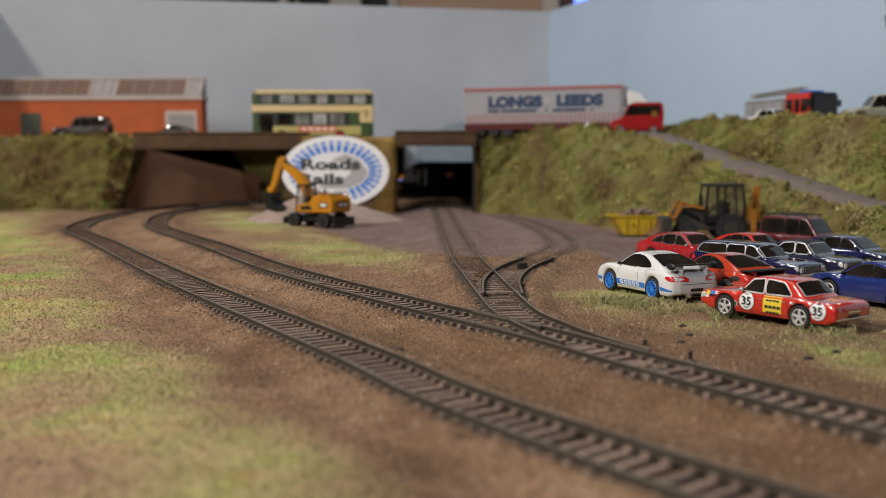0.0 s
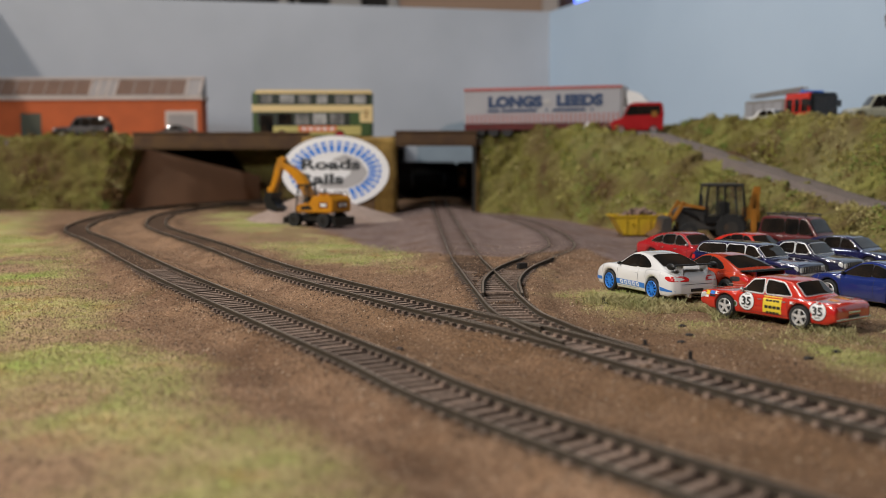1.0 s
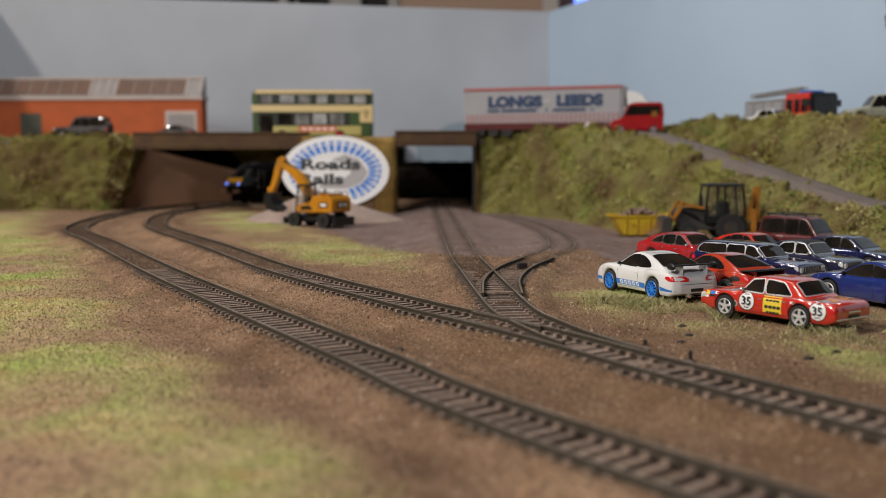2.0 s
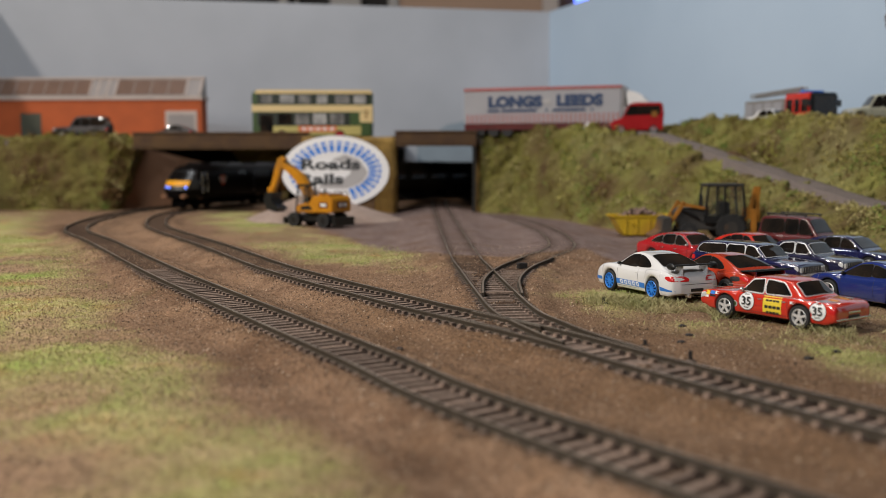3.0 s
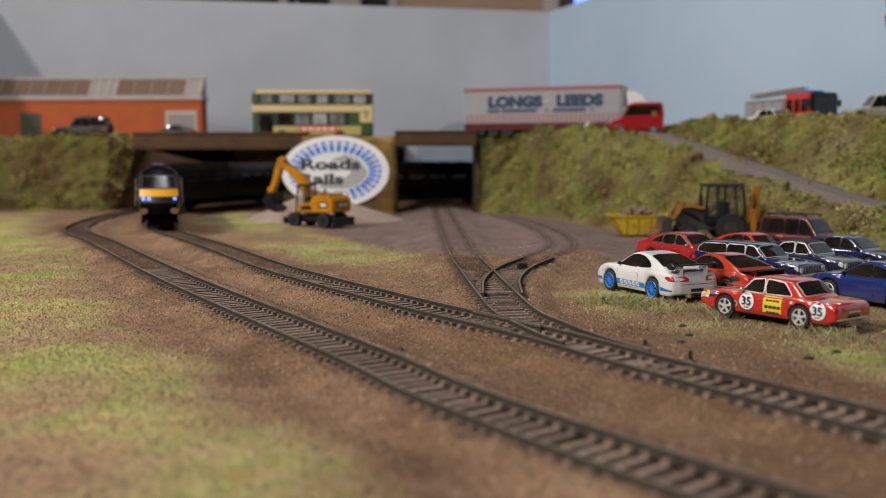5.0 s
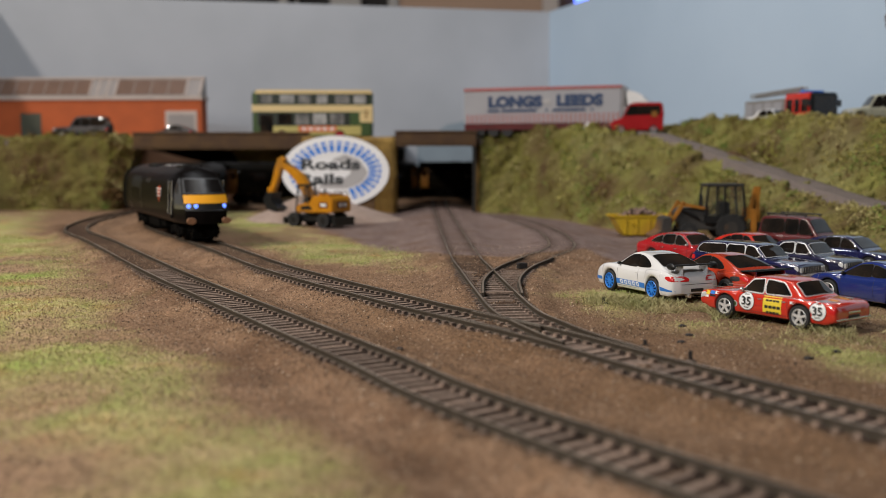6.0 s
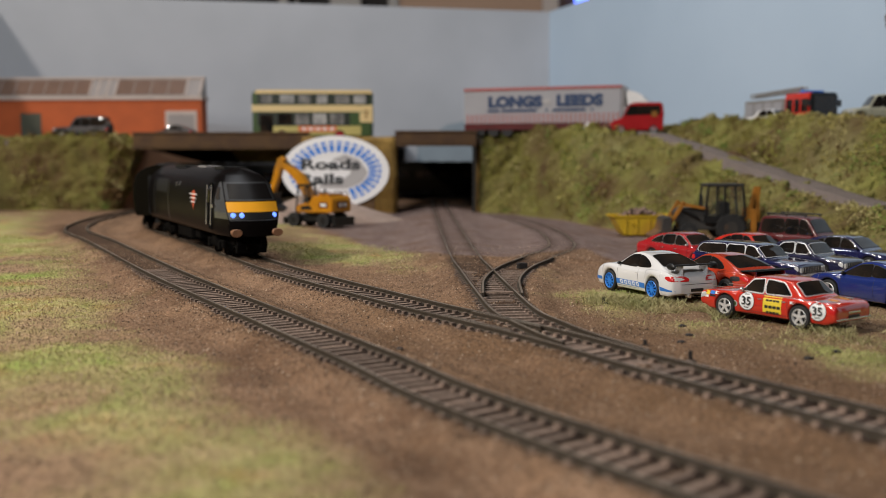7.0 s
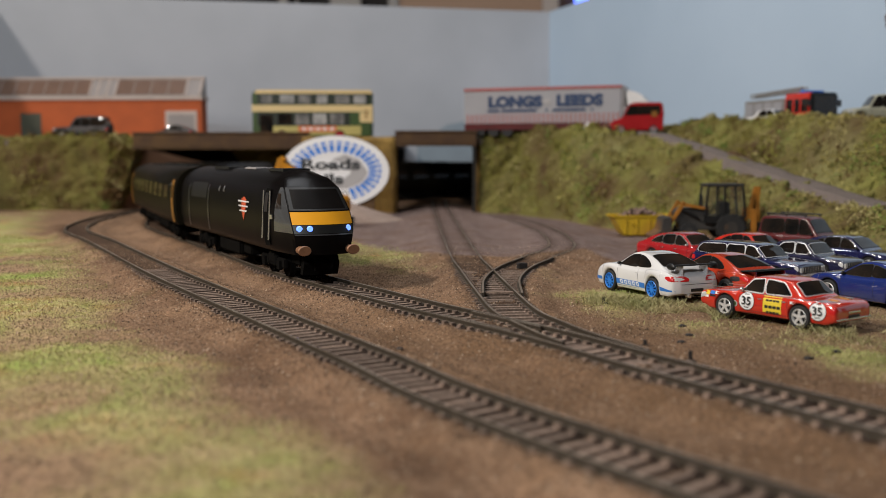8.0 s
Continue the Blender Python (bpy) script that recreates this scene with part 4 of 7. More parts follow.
LOCO = locomotive()
COACHES = [coach()]
COACHES += [copy_thing(COACHES[0], Matrix()), copy_thing(COACHES[0], Matrix())]
NOSE_T = [0.0, 0.9, 1.7, 2.8, 3.2, 3.6, 4.0, 4.7, 5.8, 6.4, 7.0, 7.5, 8.0]
NOSE_S = [401, 527, 640, 796, 862, 925, 980, 1084, 1238, 1307, 1372, 1430, 1488]


def nose_at(t):
    """Arc length of the nose along the main line at t, smoothed."""
    c = np.polyfit(NOSE_T, NOSE_S, 5)
    return float(np.polyval(c, t))


def on_line(front, back, lead):
    """The pose of a vehicle whose bogies stand at two arc lengths, its front end lead ahead of the first."""
    f = [np.interp(front, np.arange(len(LINE_B)), LINE_B[:, k]) if front >= 0 else LINE_B[0, k] + (LINE_B[1, k] - LINE_B[0, k]) * front for k in (0, 1)]
    b = [np.interp(back, np.arange(len(LINE_B)), LINE_B[:, k]) if back >= 0 else LINE_B[0, k] + (LINE_B[1, k] - LINE_B[0, k]) * back for k in (0, 1)]
    d = Vector((f[0] - b[0], f[1] - b[1])).normalized()
    return pose((f[0] + d.x * lead) * MM, (f[1] + d.y * lead) * MM, 5.15 * MM, 0, 0, math.degrees(math.atan2(d.y, d.x)))


def motions():
    times = [i * 0.2 for i in range(41)]
    walk(LOCO, [(t, on_line(nose_at(t) - 42, nose_at(t) - 180, 42)) for t in times])
    for i, c in enumerate(COACHES):
        off = LOCO_LEN + 5 + i * (COACH_LEN + 9)
        walk(c, [(t, on_line(nose_at(t) - off - 44, nose_at(t) - off - COACH_LEN + 44, 44)) for t in times])

# ---- road vehicles ----


def closed(pts, per=5):
    """A closed smooth outline through plane points."""
    p = np.array(pts, float)
    k = len(p)
    out = []
    for i in range(k):
        a, b, c, d = p[i - 1], p[i], p[(i + 1) % k], p[(i + 2) % k]
        m0, m1 = 0.32 * (c - a), 0.32 * (d - b)
        for t in np.linspace(0, 1, per, endpoint=False):
            out.append((2 * t ** 3 - 3 * t * t + 1) * b + (t ** 3 - 2 * t * t + t) * m0 + (3 * t * t - 2 * t ** 3) * c + (t ** 3 - t * t) * m1)
    return np.array(out)


def poly_patch(fn, pts, grow=1.0, rings=4, per=5):
    """A panel with a smooth outline, laid on a surface by fn(a, b)."""
    o = closed(pts, per)
    c = o.mean(axis=0)
    bm = bmesh.new()
    mid = bm.verts.new(fn(*c))
    prev = None
    for r in range(1, rings + 1):
        ring = [bm.verts.new(fn(*(c + (p - c) * grow * r / rings))) for p in o]
        k = len(ring)
        for i in range(k):
            if prev is None:
                bm.faces.new((mid, ring[i], ring[(i + 1) % k]))
            else:
                bm.faces.new((prev[i], ring[i], ring[(i + 1) % k], prev[(i + 1) % k]))
        prev = ring
    bmesh.ops.recalc_face_normals(bm, faces=bm.faces)
    return bm


def grown(pts, d):
    """An outline moved outward by d, corner by corner."""
    p = np.array(pts, float)
    c = p.mean(axis=0)
    v = p - c
    return c + v * (1 + d / np.maximum(np.linalg.norm(v, axis=1), 0.1))[:, None]


def eased(pts):
    g = glide(pts, 0.2)
    g = np.vstack([g, np.array(pts[-1], float)[None]])
    return g[:, 0], g[:, 1]


class Shell:
    """A car body lofted from its side lines and plan: x forward, z up, millimetres."""

    def __init__(self, top, roof, plan, sill, wheels, wr, tumble=0.74, arch=1.12, crown=0.5, cab=None):
        self.t, self.r, self.p = eased(top), eased(roof), eased(plan)
        self.x0, self.x1 = top[0][0], top[-1][0]
        self.L = self.x1 - self.x0
        self.roof, self.sill, self.wheels, self.wr = roof, sill, wheels, wr
        self.tumble, self.arch, self.crown = tumble, arch, crown
        self.cab = max(z for _, z in roof) - min(roof[0][1], roof[-1][1])
        self.memo = {}

    def zs(self, x):
        return float(np.interp(x, *self.t))

    def zr(self, x):
        s = self.zs(x)
        if x <= self.roof[0][0] or x >= self.roof[-1][0]:
            return s
        return max(s, float(np.interp(x, *self.r)))

    def w(self, x):
        return float(np.interp(x, *self.p))

    def zb(self, x):
        u = abs(2 * x / self.L)
        z = self.sill + 1.6 * max(0, u - 0.86) / 0.14
        for c in self.wheels:
            r = self.wr * self.arch
            if abs(x - c) < r:
                z = max(z, self.wr * 0.97 + math.sqrt(r * r - (x - c) ** 2))
        return min(z, self.zs(x) - 1.1)

    def section(self, x):
        """The right half's outline at x, bottom to top, and its index at the waist."""
        key = round(x, 3)
        if key in self.memo:
            return self.memo[key]
        w, b, s, r = self.w(x), self.zb(x), self.zs(x), self.zr(x)
        h = s - b
        c = min(1, max(0, (r - s) / self.cab))
        rw = w * (0.84 + (self.tumble - 0.84) * c ** 0.7)
        cr = self.crown * (1 - c)
        ctl = np.array([(0, b), (w * 0.8, b), (w * 0.945, b + 0.07 * h), (w, b + 0.36 * h), (w * 0.992, b + 0.68 * h), (w * 0.955, s - 0.1 * h), (w * 0.9, s),
                        (w * 0.9 + (rw - w * 0.9) * 0.5 + 0.012 * w * c, s + (r - s) * 0.46), (rw, r - 0.14 * self.cab * c + 0.05 * cr), (rw * 0.9, r - 0.045 * self.cab * c + 0.25 * cr), (rw * 0.5, r + 0.75 * cr), (0, r + cr)])
        p = np.vstack([ctl[0] * (-1, 1) - (1, 0), ctl, (-ctl[-2][0], ctl[-2][1])])
        out = []
        for i in range(1, len(p) - 2):
            a, q, d, e = p[i - 1:i + 3]
            for t in (0.0, 0.25, 0.5, 0.75):
                m0, m1 = 0.4 * (d - a), 0.4 * (e - q)
                out.append((2 * t ** 3 - 3 * t * t + 1) * q + (t ** 3 - 2 * t * t + t) * m0 + (3 * t * t - 2 * t ** 3) * d + (t ** 3 - t * t) * m1)
        out.append(ctl[-1])
        self.memo[key] = np.array(out)
        return self.memo[key]

    def body(self):
        xs = [self.x0 + self.L * (0.5 - 0.5 * math.cos(math.pi * i / 84)) for i in range(85)]
        xs += [c + self.wr * self.arch * math.cos(a) for c in self.wheels for a in np.linspace(0.02, math.pi - 0.02, 19)]
        xs = sorted({round(v, 2) for v in xs})
        bm = bmesh.new()
        rows = []
        for x in xs:
            h = self.section(x)
            rows.append([bm.verts.new((x, y, z)) for y, z in h] + [bm.verts.new((x, -y, z)) for y, z in h[-2:0:-1]])
        for a, b in zip(rows, rows[1:]):
            k = len(a)
            for i in range(k):
                bm.faces.new((a[i], a[(i + 1) % k], b[(i + 1) % k], b[i]))
        bm.faces.new(rows[0])
        bm.faces.new(rows[-1])
        return merged(bm, 0.01)

    def side_pt(self, x, z, s, out=0.12):
        q = self.section(x)[4:40]
        y = float(np.interp(z, np.maximum.accumulate(q[:, 1]), q[:, 0]))
        return Vector((x, s * (y + out), z))

    def top_pt(self, x, y, out=0.15):
        """On the top at share y of the roof's half-width there."""
        q = self.section(x)[24:]
        yy = abs(y) * q[8][0]
        z = float(np.interp(yy, q[::-1, 0], q[::-1, 1]))
        e = 0.4
        dz = (self.zr(x + e) - self.zr(x - e)) / (2 * e)
        n = math.hypot(1, dz)
        return Vector((x - dz / n * out, math.copysign(yy, y), z + out / n))


def wheel(parent, x, y, r, rim_mat, spokes=5, width=2.6, s=1, share=0.66):
    """A tyre with its rim of spokes, its outer face at y on side s."""
    bm = bmesh.new()
    prof = [(r * share, -0.1), (r * (share + 0.12), 0.08), (r * 0.93, 0), (r, -0.4), (r, -width + 0.35), (r * 0.92, -width), (r * 0.3, -width)]
    n = 28
    rings = [[bm.verts.new((x + q * math.cos(2 * math.pi * i / n), y + s * o, r + q * math.sin(2 * math.pi * i / n))) for i in range(n)] for q, o in prof]
    for a, b in zip(rings, rings[1:]):
        for i in range(n):
            bm.faces.new((a[i], a[(i + 1) % n], b[(i + 1) % n], b[i]))
    bm.faces.new(rings[-1])
    bmesh.ops.recalc_face_normals(bm, faces=bm.faces)
    t = sharp(part("tyre", bm, M_TYRE, parent))
    bm = bmesh.new()
    rr = r * (share + 0.02)
    rg = [[bm.verts.new((x + q * math.cos(2 * math.pi * i / n), y + s * o, r + q * math.sin(2 * math.pi * i / n))) for i in range(n)] for q, o in ((rr, -0.08), (rr * 0.93, 0.1), (rr * 0.86, -0.2), (rr * 0.82, -0.85))]
    for a, b in zip(rg, rg[1:]):
        for i in range(n):
            bm.faces.new((a[i], a[(i + 1) % n], b[(i + 1) % n], b[i]))
    for k in range(spokes):
        a = 2 * math.pi * (k + 0.25) / spokes
        m = Matrix.Translation((x, y, r)) @ Matrix.Rotation(-a, 4, "Y")
        box(bm, 0, rr * 0.88, s * -0.3 - 0.22, s * -0.3 + 0.22, -rr * 0.75 / spokes, rr * 0.75 / spokes, m=m)
    cyl(bm, (x, y - s * 0.7, r), (x, y + s * 0.0, r), rr * 0.2, rr * 0.16, seg=12)
    bmesh.ops.recalc_face_normals(bm, faces=bm.faces)
    part("rim", bm, rim_mat, t)
    bm = bmesh.new()
    cyl(bm, (x, y - s * 1.0, r), (x, y - s * 0.85, r), rr * 0.86, seg=n)
    part("brake_disc", bm, M_INKBLACK, t)
    return t


def car(name, m, sh, paint, label, rim=M_SILVER, trim=None, spokes=5, group="cars parked on the grass", roof_mat=None, bumper=M_BLACKPL, share=0.66, grille=False, tail=None):
    """A model car on a shell: body, panes, wheels, lamps, grille and bumpers."""
    ob = thing(name, m, label, "car", group)
    sharp(part("body", sh.body(), paint, ob), 60)
    edge = trim or M_BLACKPL
    for nm, (xb, xt), wide in (("windscreen", sh.screen, (0.93, 0.9)), ("rear_window", sh.backlight, (0.88, 0.84))):
        pts = [(xb, -0.55), (xb, 0), (xb, 0.55), (xb + (xt - xb) * 0.06, wide[0]), (xb + (xt - xb) * 0.5, (wide[0] + wide[1]) / 2), (xb + (xt - xb) * 0.93, wide[1]), (xt, 0.5), (xt, 0), (xt, -0.5),
               (xb + (xt - xb) * 0.93, -wide[1]), (xb + (xt - xb) * 0.5, -(wide[0] + wide[1]) / 2), (xb + (xt - xb) * 0.06, -wide[0])]
        c = (xb + xt) / 2
        part(nm + "_seal", poly_patch(lambda a, b: sh.top_pt(a, b, 0.07), [(c + (a - c) * 1.09, b * 1.05) for a, b in pts], per=3), edge, ob, "", True)
        part(nm, poly_patch(lambda a, b: sh.top_pt(a, b, 0.16), pts, per=3), M_GLASS, ob, "", True)
    if roof_mat:
        a, b = sh.backlight[1] - 0.5, sh.screen[1] + 0.5
        part("vinyl_roof", patch_bm(lambda u, v: sh.top_pt(a + (b - a) * u, -0.98 + 1.96 * v, 0.09), 10, 10), roof_mat, ob, "dark vinyl roof", True)
    f, r = sh.x1, sh.x0
    for s in (-1, 1):
        for pts in sh.panes:
            part("window_trim", poly_patch(lambda x, z: sh.side_pt(x, z, s, 0.09), grown(pts, 0.45 if trim else 0.35)), edge, ob, "bright window surround" if trim else "", True)
            part("side_window", poly_patch(lambda x, z: sh.side_pt(x, z, s, 0.2), pts), M_GLASS, ob, "", True)
        bm = bmesh.new()
        p = sh.side_pt(sh.screen[0] - 2.2, sh.zs(sh.screen[0] - 2.2) + 0.9, s)
        vs = bmesh.ops.create_icosphere(bm, subdivisions=2, radius=1.0)["verts"]
        for v in vs:
            v.co = Vector((p.x + v.co.x * 0.75, p.y + s * 0.9 + v.co.y * 1.25, p.z + 0.3 + v.co.z * 0.75))
        part("door_mirror", bm, M_BLACKPL if trim is None else M_CHROME, ob, "", True)
        for x in sh.wheels:
            wheel(ob, x, s * (sh.w(x) - 0.1), sh.wr, rim, spokes, s=s, share=share)
        for x in sh.doors:
            part("door_gap", patch_bm(lambda u, v: sh.side_pt(x + 0.16 * u - 0.8 * (1 - v) ** 3, sh.sill + 1.2 + (sh.zs(x) - sh.sill - 1.3) * v, s, 0.05), 1, 8), M_INKBLACK, ob)
        part("sill_gap", patch_bm(lambda u, v: sh.side_pt(sh.doors[-1] + (sh.doors[0] - sh.doors[-1]) * u, sh.sill + 1.2 + 0.14 * v, s, 0.05), 8, 1), M_INKBLACK, ob)
        for x in sh.doors[1:]:
            part("door_handle", patch_bm(lambda u, v: sh.side_pt(x + 0.7 + 1.7 * u, sh.zs(x) - 1.9 + 0.4 * v, s, 0.25), 2, 1), M_CHROME if trim else paint, ob)
        zl = sh.zs(f - 1.5)
        part("headlamp", poly_patch(lambda a, b: sh.side_pt(a, b, s, 0.15), [(f - 0.15, zl - 3.0), (f - 0.15, zl - 1.2), (f - 2.2, zl - 0.5), (f - 3.0, zl - 1.8)]), M_LENSCLR, ob, "", True)
        lamp = tail or [(r + 0.12, sh.zs(r + 2) - 3.1), (r + 0.12, sh.zs(r + 2) - 1.2), (r + 2.2, sh.zs(r + 2) - 0.9), (r + 2.6, sh.zs(r + 2) - 2.9)]
        part("tail_lamp", poly_patch(lambda a, b: sh.side_pt(a, b, s, 0.15), lamp), M_LENSRED, ob, "", True)
    part("arch_liner", boxed(r + sh.L * 0.08, f - sh.L * 0.08, -sh.w(0) * 0.76, sh.w(0) * 0.76, sh.sill + 0.2, sh.sill + 4.6), M_INKBLACK, ob)
    if bumper:
        for x, d in ((f, 1), (r, -1)):
            z = sh.sill + 1.7
            part("bumper", boxed(x - 1.3, x + 0.9, -sh.w(x - 2 * d) * 0.97, sh.w(x - 2 * d) * 0.97, z, z + 1.5, 0.6), bumper, ob)
    if grille:
        z = sh.sill + 3.6
        g = part("grille", boxed(f - 0.5, f + 0.35, -sh.w(f) * 0.72, sh.w(f) * 0.72, z, z + 3.0, 0.25), M_INKBLACK, ob, "dark grille with bright bars")
        for k in range(7):
            y = sh.w(f) * 0.66 * (k / 3 - 1)
            part("grille_bar", boxed(f + 0.3, f + 0.55, y - 0.12, y + 0.12, z + 0.2, z + 2.8), M_CHROME, g)
        for s in (-1, 1):
            part("lamp_lens", boxed(f - 0.6, f + 0.5, s * sh.w(f) * 0.9 - 1.2, s * sh.w(f) * 0.9 + 1.2, z + 0.3, z + 2.7, 0.3), M_LENSCLR, ob)
    part("number_plate", boxed(r - 0.4 - (0.8 if bumper else 0), r + 0.4, -3.2, 3.2, sh.sill + 2.3, sh.sill + 3.6, 0.1), M_INKBLACK, ob)
    return ob


def scaled(pts, kx, kz):
    return [(x * kx, z * kz) for x, z in pts]


def plan_line(L, W, nose=0.62, tail=0.72, haunch=1.0):
    """Half-widths along the car: rounded ends, fuller over the rear wheels."""
    h, w = L / 2, W / 2
    return [(-h, w * tail), (-h * 0.985, w * (tail + 0.12)), (-h * 0.94, w * (0.93 + 0.03 * haunch)), (-h * 0.8, w * 0.99 * haunch), (-h * 0.53, w * haunch), (-h * 0.2, w * 0.965), (h * 0.2, w * 0.955),
            (h * 0.55, w * 0.98), (h * 0.78, w * 0.955), (h * 0.93, w * 0.87), (h * 0.98, w * (nose + 0.13)), (h, w * nose)]


def coupe(L=60, W=26, H=19.4, wr=4.7):
    kx, kz = L / 60, H / 19.4
    sh = Shell(scaled([(-30, 6.6), (-29.7, 8.6), (-28.6, 10.8), (-26, 12.1), (-20, 13.0), (-15, 13.1), (-8, 12.5), (0, 12.2), (9, 12.2), (15, 12.8), (20, 12.5), (24.5, 11.2), (27.8, 9.2), (29.5, 7.2), (30, 5.6)], kx, kz),
               scaled([(-26.5, 11.9), (-23, 13.2), (-18, 15.2), (-13, 17.1), (-8, 18.6), (-3, 19.4), (1, 19.3), (4, 18.5), (7, 16.9), (11, 14.2), (14, 12.4)], kx, kz),
               plan_line(L, W, 0.52, 0.66, 1.04), 2.3, (-15.9 * kx, 16.6 * kx), wr, tumble=0.66, crown=0.55)
    sh.screen, sh.backlight = (12.2 * kx, 5.0 * kx), (-19.8 * kx, -8.8 * kx)
    sh.panes = [scaled(p, kx, kz) for p in ([(10.2, 13.2), (6.8, 15.8), (3.6, 17.4), (0.2, 18.0), (-2.0, 17.9), (-2.4, 13.2), (4, 13.1)], [(-3.3, 13.3), (-2.9, 17.8), (-6.5, 17.2), (-10.0, 15.9), (-12.6, 14.4), (-11.8, 13.6)])]
    sh.doors = (10.6 * kx, -4.6 * kx)
    return sh


def saloon(L=60, W=23, H=18.3, wr=4.1, nose=0.78):
    kx, kz = L / 59.5, H / 18.3
    sh = Shell(scaled([(-29.75, 6.6), (-29.6, 9.0), (-28.6, 10.5), (-25, 11.2), (-14, 11.5), (0, 11.4), (12, 11.3), (20, 10.9), (26, 10.4), (29.0, 9.5), (29.6, 8.0), (29.75, 6.2)], kx, kz),
               scaled([(-18.5, 11.3), (-16.5, 12.2), (-12.6, 16.2), (-10.6, 17.5), (-7, 18.1), (0, 18.4), (4, 18.1), (6.6, 17.3), (8.6, 15.4), (12, 11.9), (13.5, 11.3)], kx, kz),
               plan_line(L, W, nose, 0.8, 1.0), 2.6, (-16.3 * kx, 17.2 * kx), wr, tumble=0.77, crown=0.4)
    sh.screen, sh.backlight = (11.9 * kx, 7.0 * kx), (-16.3 * kx, -11.4 * kx)
    sh.panes = [scaled(p, kx, kz) for p in ([(9.6, 12.2), (7.6, 14.6), (5.6, 16.7), (2.5, 17.2), (0.9, 17.2), (0.8, 12.2), (5, 12.1)], [(-0.7, 12.2), (-0.6, 17.2), (-4, 17.2), (-7.6, 16.7), (-9.6, 14.8), (-11.2, 12.4), (-6, 12.2)])]
    sh.doors = (10.6 * kx, 0.0, -10.4 * kx)
    return sh


def hatch(L=60, W=23, H=18.2, wr=4.1):
    kx, kz = L / 60, H / 18.2
    sh = Shell(scaled([(-30, 6.8), (-29.8, 9.4), (-28.8, 11.0), (-25, 11.6), (-12, 11.5), (0, 11.1), (12, 10.9), (20, 10.3), (26, 9.4), (29.2, 8.2), (29.8, 7.0), (30, 5.6)], kx, kz),
               scaled([(-28, 11.3), (-25.5, 12.2), (-18, 15.6), (-12, 17.3), (-6, 18.1), (0, 18.3), (4, 17.9), (7, 16.8), (11, 13.5), (14.5, 11)], kx, kz),
               plan_line(L, W, 0.7, 0.76, 1.0), 2.6, (-16.6 * kx, 18 * kx), wr, tumble=0.74, crown=0.45)
    sh.screen, sh.backlight = (13.0 * kx, 6.6 * kx), (-24.8 * kx, -13.2 * kx)
    sh.panes = [scaled(p, kx, kz) for p in ([(10.6, 12.0), (7.6, 14.6), (4.6, 16.5), (1.6, 16.9), (1.4, 12.0)], [(0.1, 12.0), (0.2, 17.0), (-4, 17.1), (-8.0, 16.6), (-8.4, 12.1)], [(-9.6, 12.3), (-9.4, 16.3), (-13, 15.3), (-16.6, 13.4), (-17.0, 12.5)])]
    sh.doors = (11.4 * kx, 0.7 * kx, -9.2 * kx)
    return sh


def estate(L=64, W=23.5, H=18.4, wr=4.1):
    kx, kz = L / 64, H / 18.4
    sh = Shell(scaled([(-32, 6.8), (-31.8, 9.4), (-31.2, 11.2), (-28, 11.6), (0, 11.5), (12, 11.3), (20, 11.0), (28, 10.5), (31.2, 9.8), (31.8, 8.2), (32, 6.0)], kx, kz),
               scaled([(-31.4, 11.3), (-30.4, 13.0), (-28.2, 16.8), (-26, 18.0), (-18, 18.5), (0, 18.5), (4.5, 18.1), (7.2, 17.2), (10, 14.4), (13, 11.5)], kx, kz),
               plan_line(L, W, 0.82, 0.84, 1.0), 2.6, (-18 * kx, 18.6 * kx), wr, tumble=0.8, crown=0.4)
    sh.screen, sh.backlight = (12.4 * kx, 7.2 * kx), (-30.6 * kx, -28.0 * kx)
    sh.panes = [scaled(p, kx, kz) for p in ([(10.0, 12.3), (8.0, 14.6), (5.8, 16.8), (1.6, 17.3), (1.4, 12.3)], [(-0.2, 12.3), (-0.1, 17.3), (-5, 17.3), (-9.6, 17.2), (-9.8, 12.3)], [(-11.4, 12.4), (-11.2, 17.2), (-18, 17.2), (-25.6, 16.8), (-27.8, 12.8)])]
    sh.doors = (11.2 * kx, 0.6 * kx, -10.6 * kx)
    return sh


def wagon(L=58, W=23.5, H=25.0, wr=4.8):
    kx, kz = L / 58, H / 25
    sh = Shell(scaled([(-29, 9.0), (-28.9, 11.6), (-28.4, 13.0), (-20, 13.5), (0, 13.5), (11, 13.4), (20, 13.2), (26.5, 12.6), (28.4, 11.4), (29, 9.0)], kx, kz),
               scaled([(-28.7, 13.2), (-28.0, 17), (-27.0, 22.6), (-25.4, 24.4), (-20, 25.0), (-10, 25.1), (2, 24.7), (5.6, 23.4), (9, 18.6), (12.6, 13.4)], kx, kz),
               plan_line(L, W, 0.84, 0.9, 1.0), 4.2, (-16.5 * kx, 18.3 * kx), wr, tumble=0.82, crown=0.4)
    sh.screen, sh.backlight = (11.2 * kx, 6.0 * kx), (-28.3 * kx, -26.8 * kx)
    sh.panes = [scaled(p, kx, kz) for p in ([(8.8, 14.6), (6.6, 18.6), (4.2, 22.2), (0.6, 22.8), (0.4, 14.6)], [(-1.0, 14.6), (-0.9, 22.9), (-5, 23), (-9.0, 22.9), (-9.2, 14.6)], [(-10.8, 14.8), (-10.8, 22.9), (-18, 22.9), (-25.0, 22.2), (-25.8, 15.0)])]
    sh.doors = (9.4 * kx, -0.3 * kx, -10.0 * kx)
    return sh


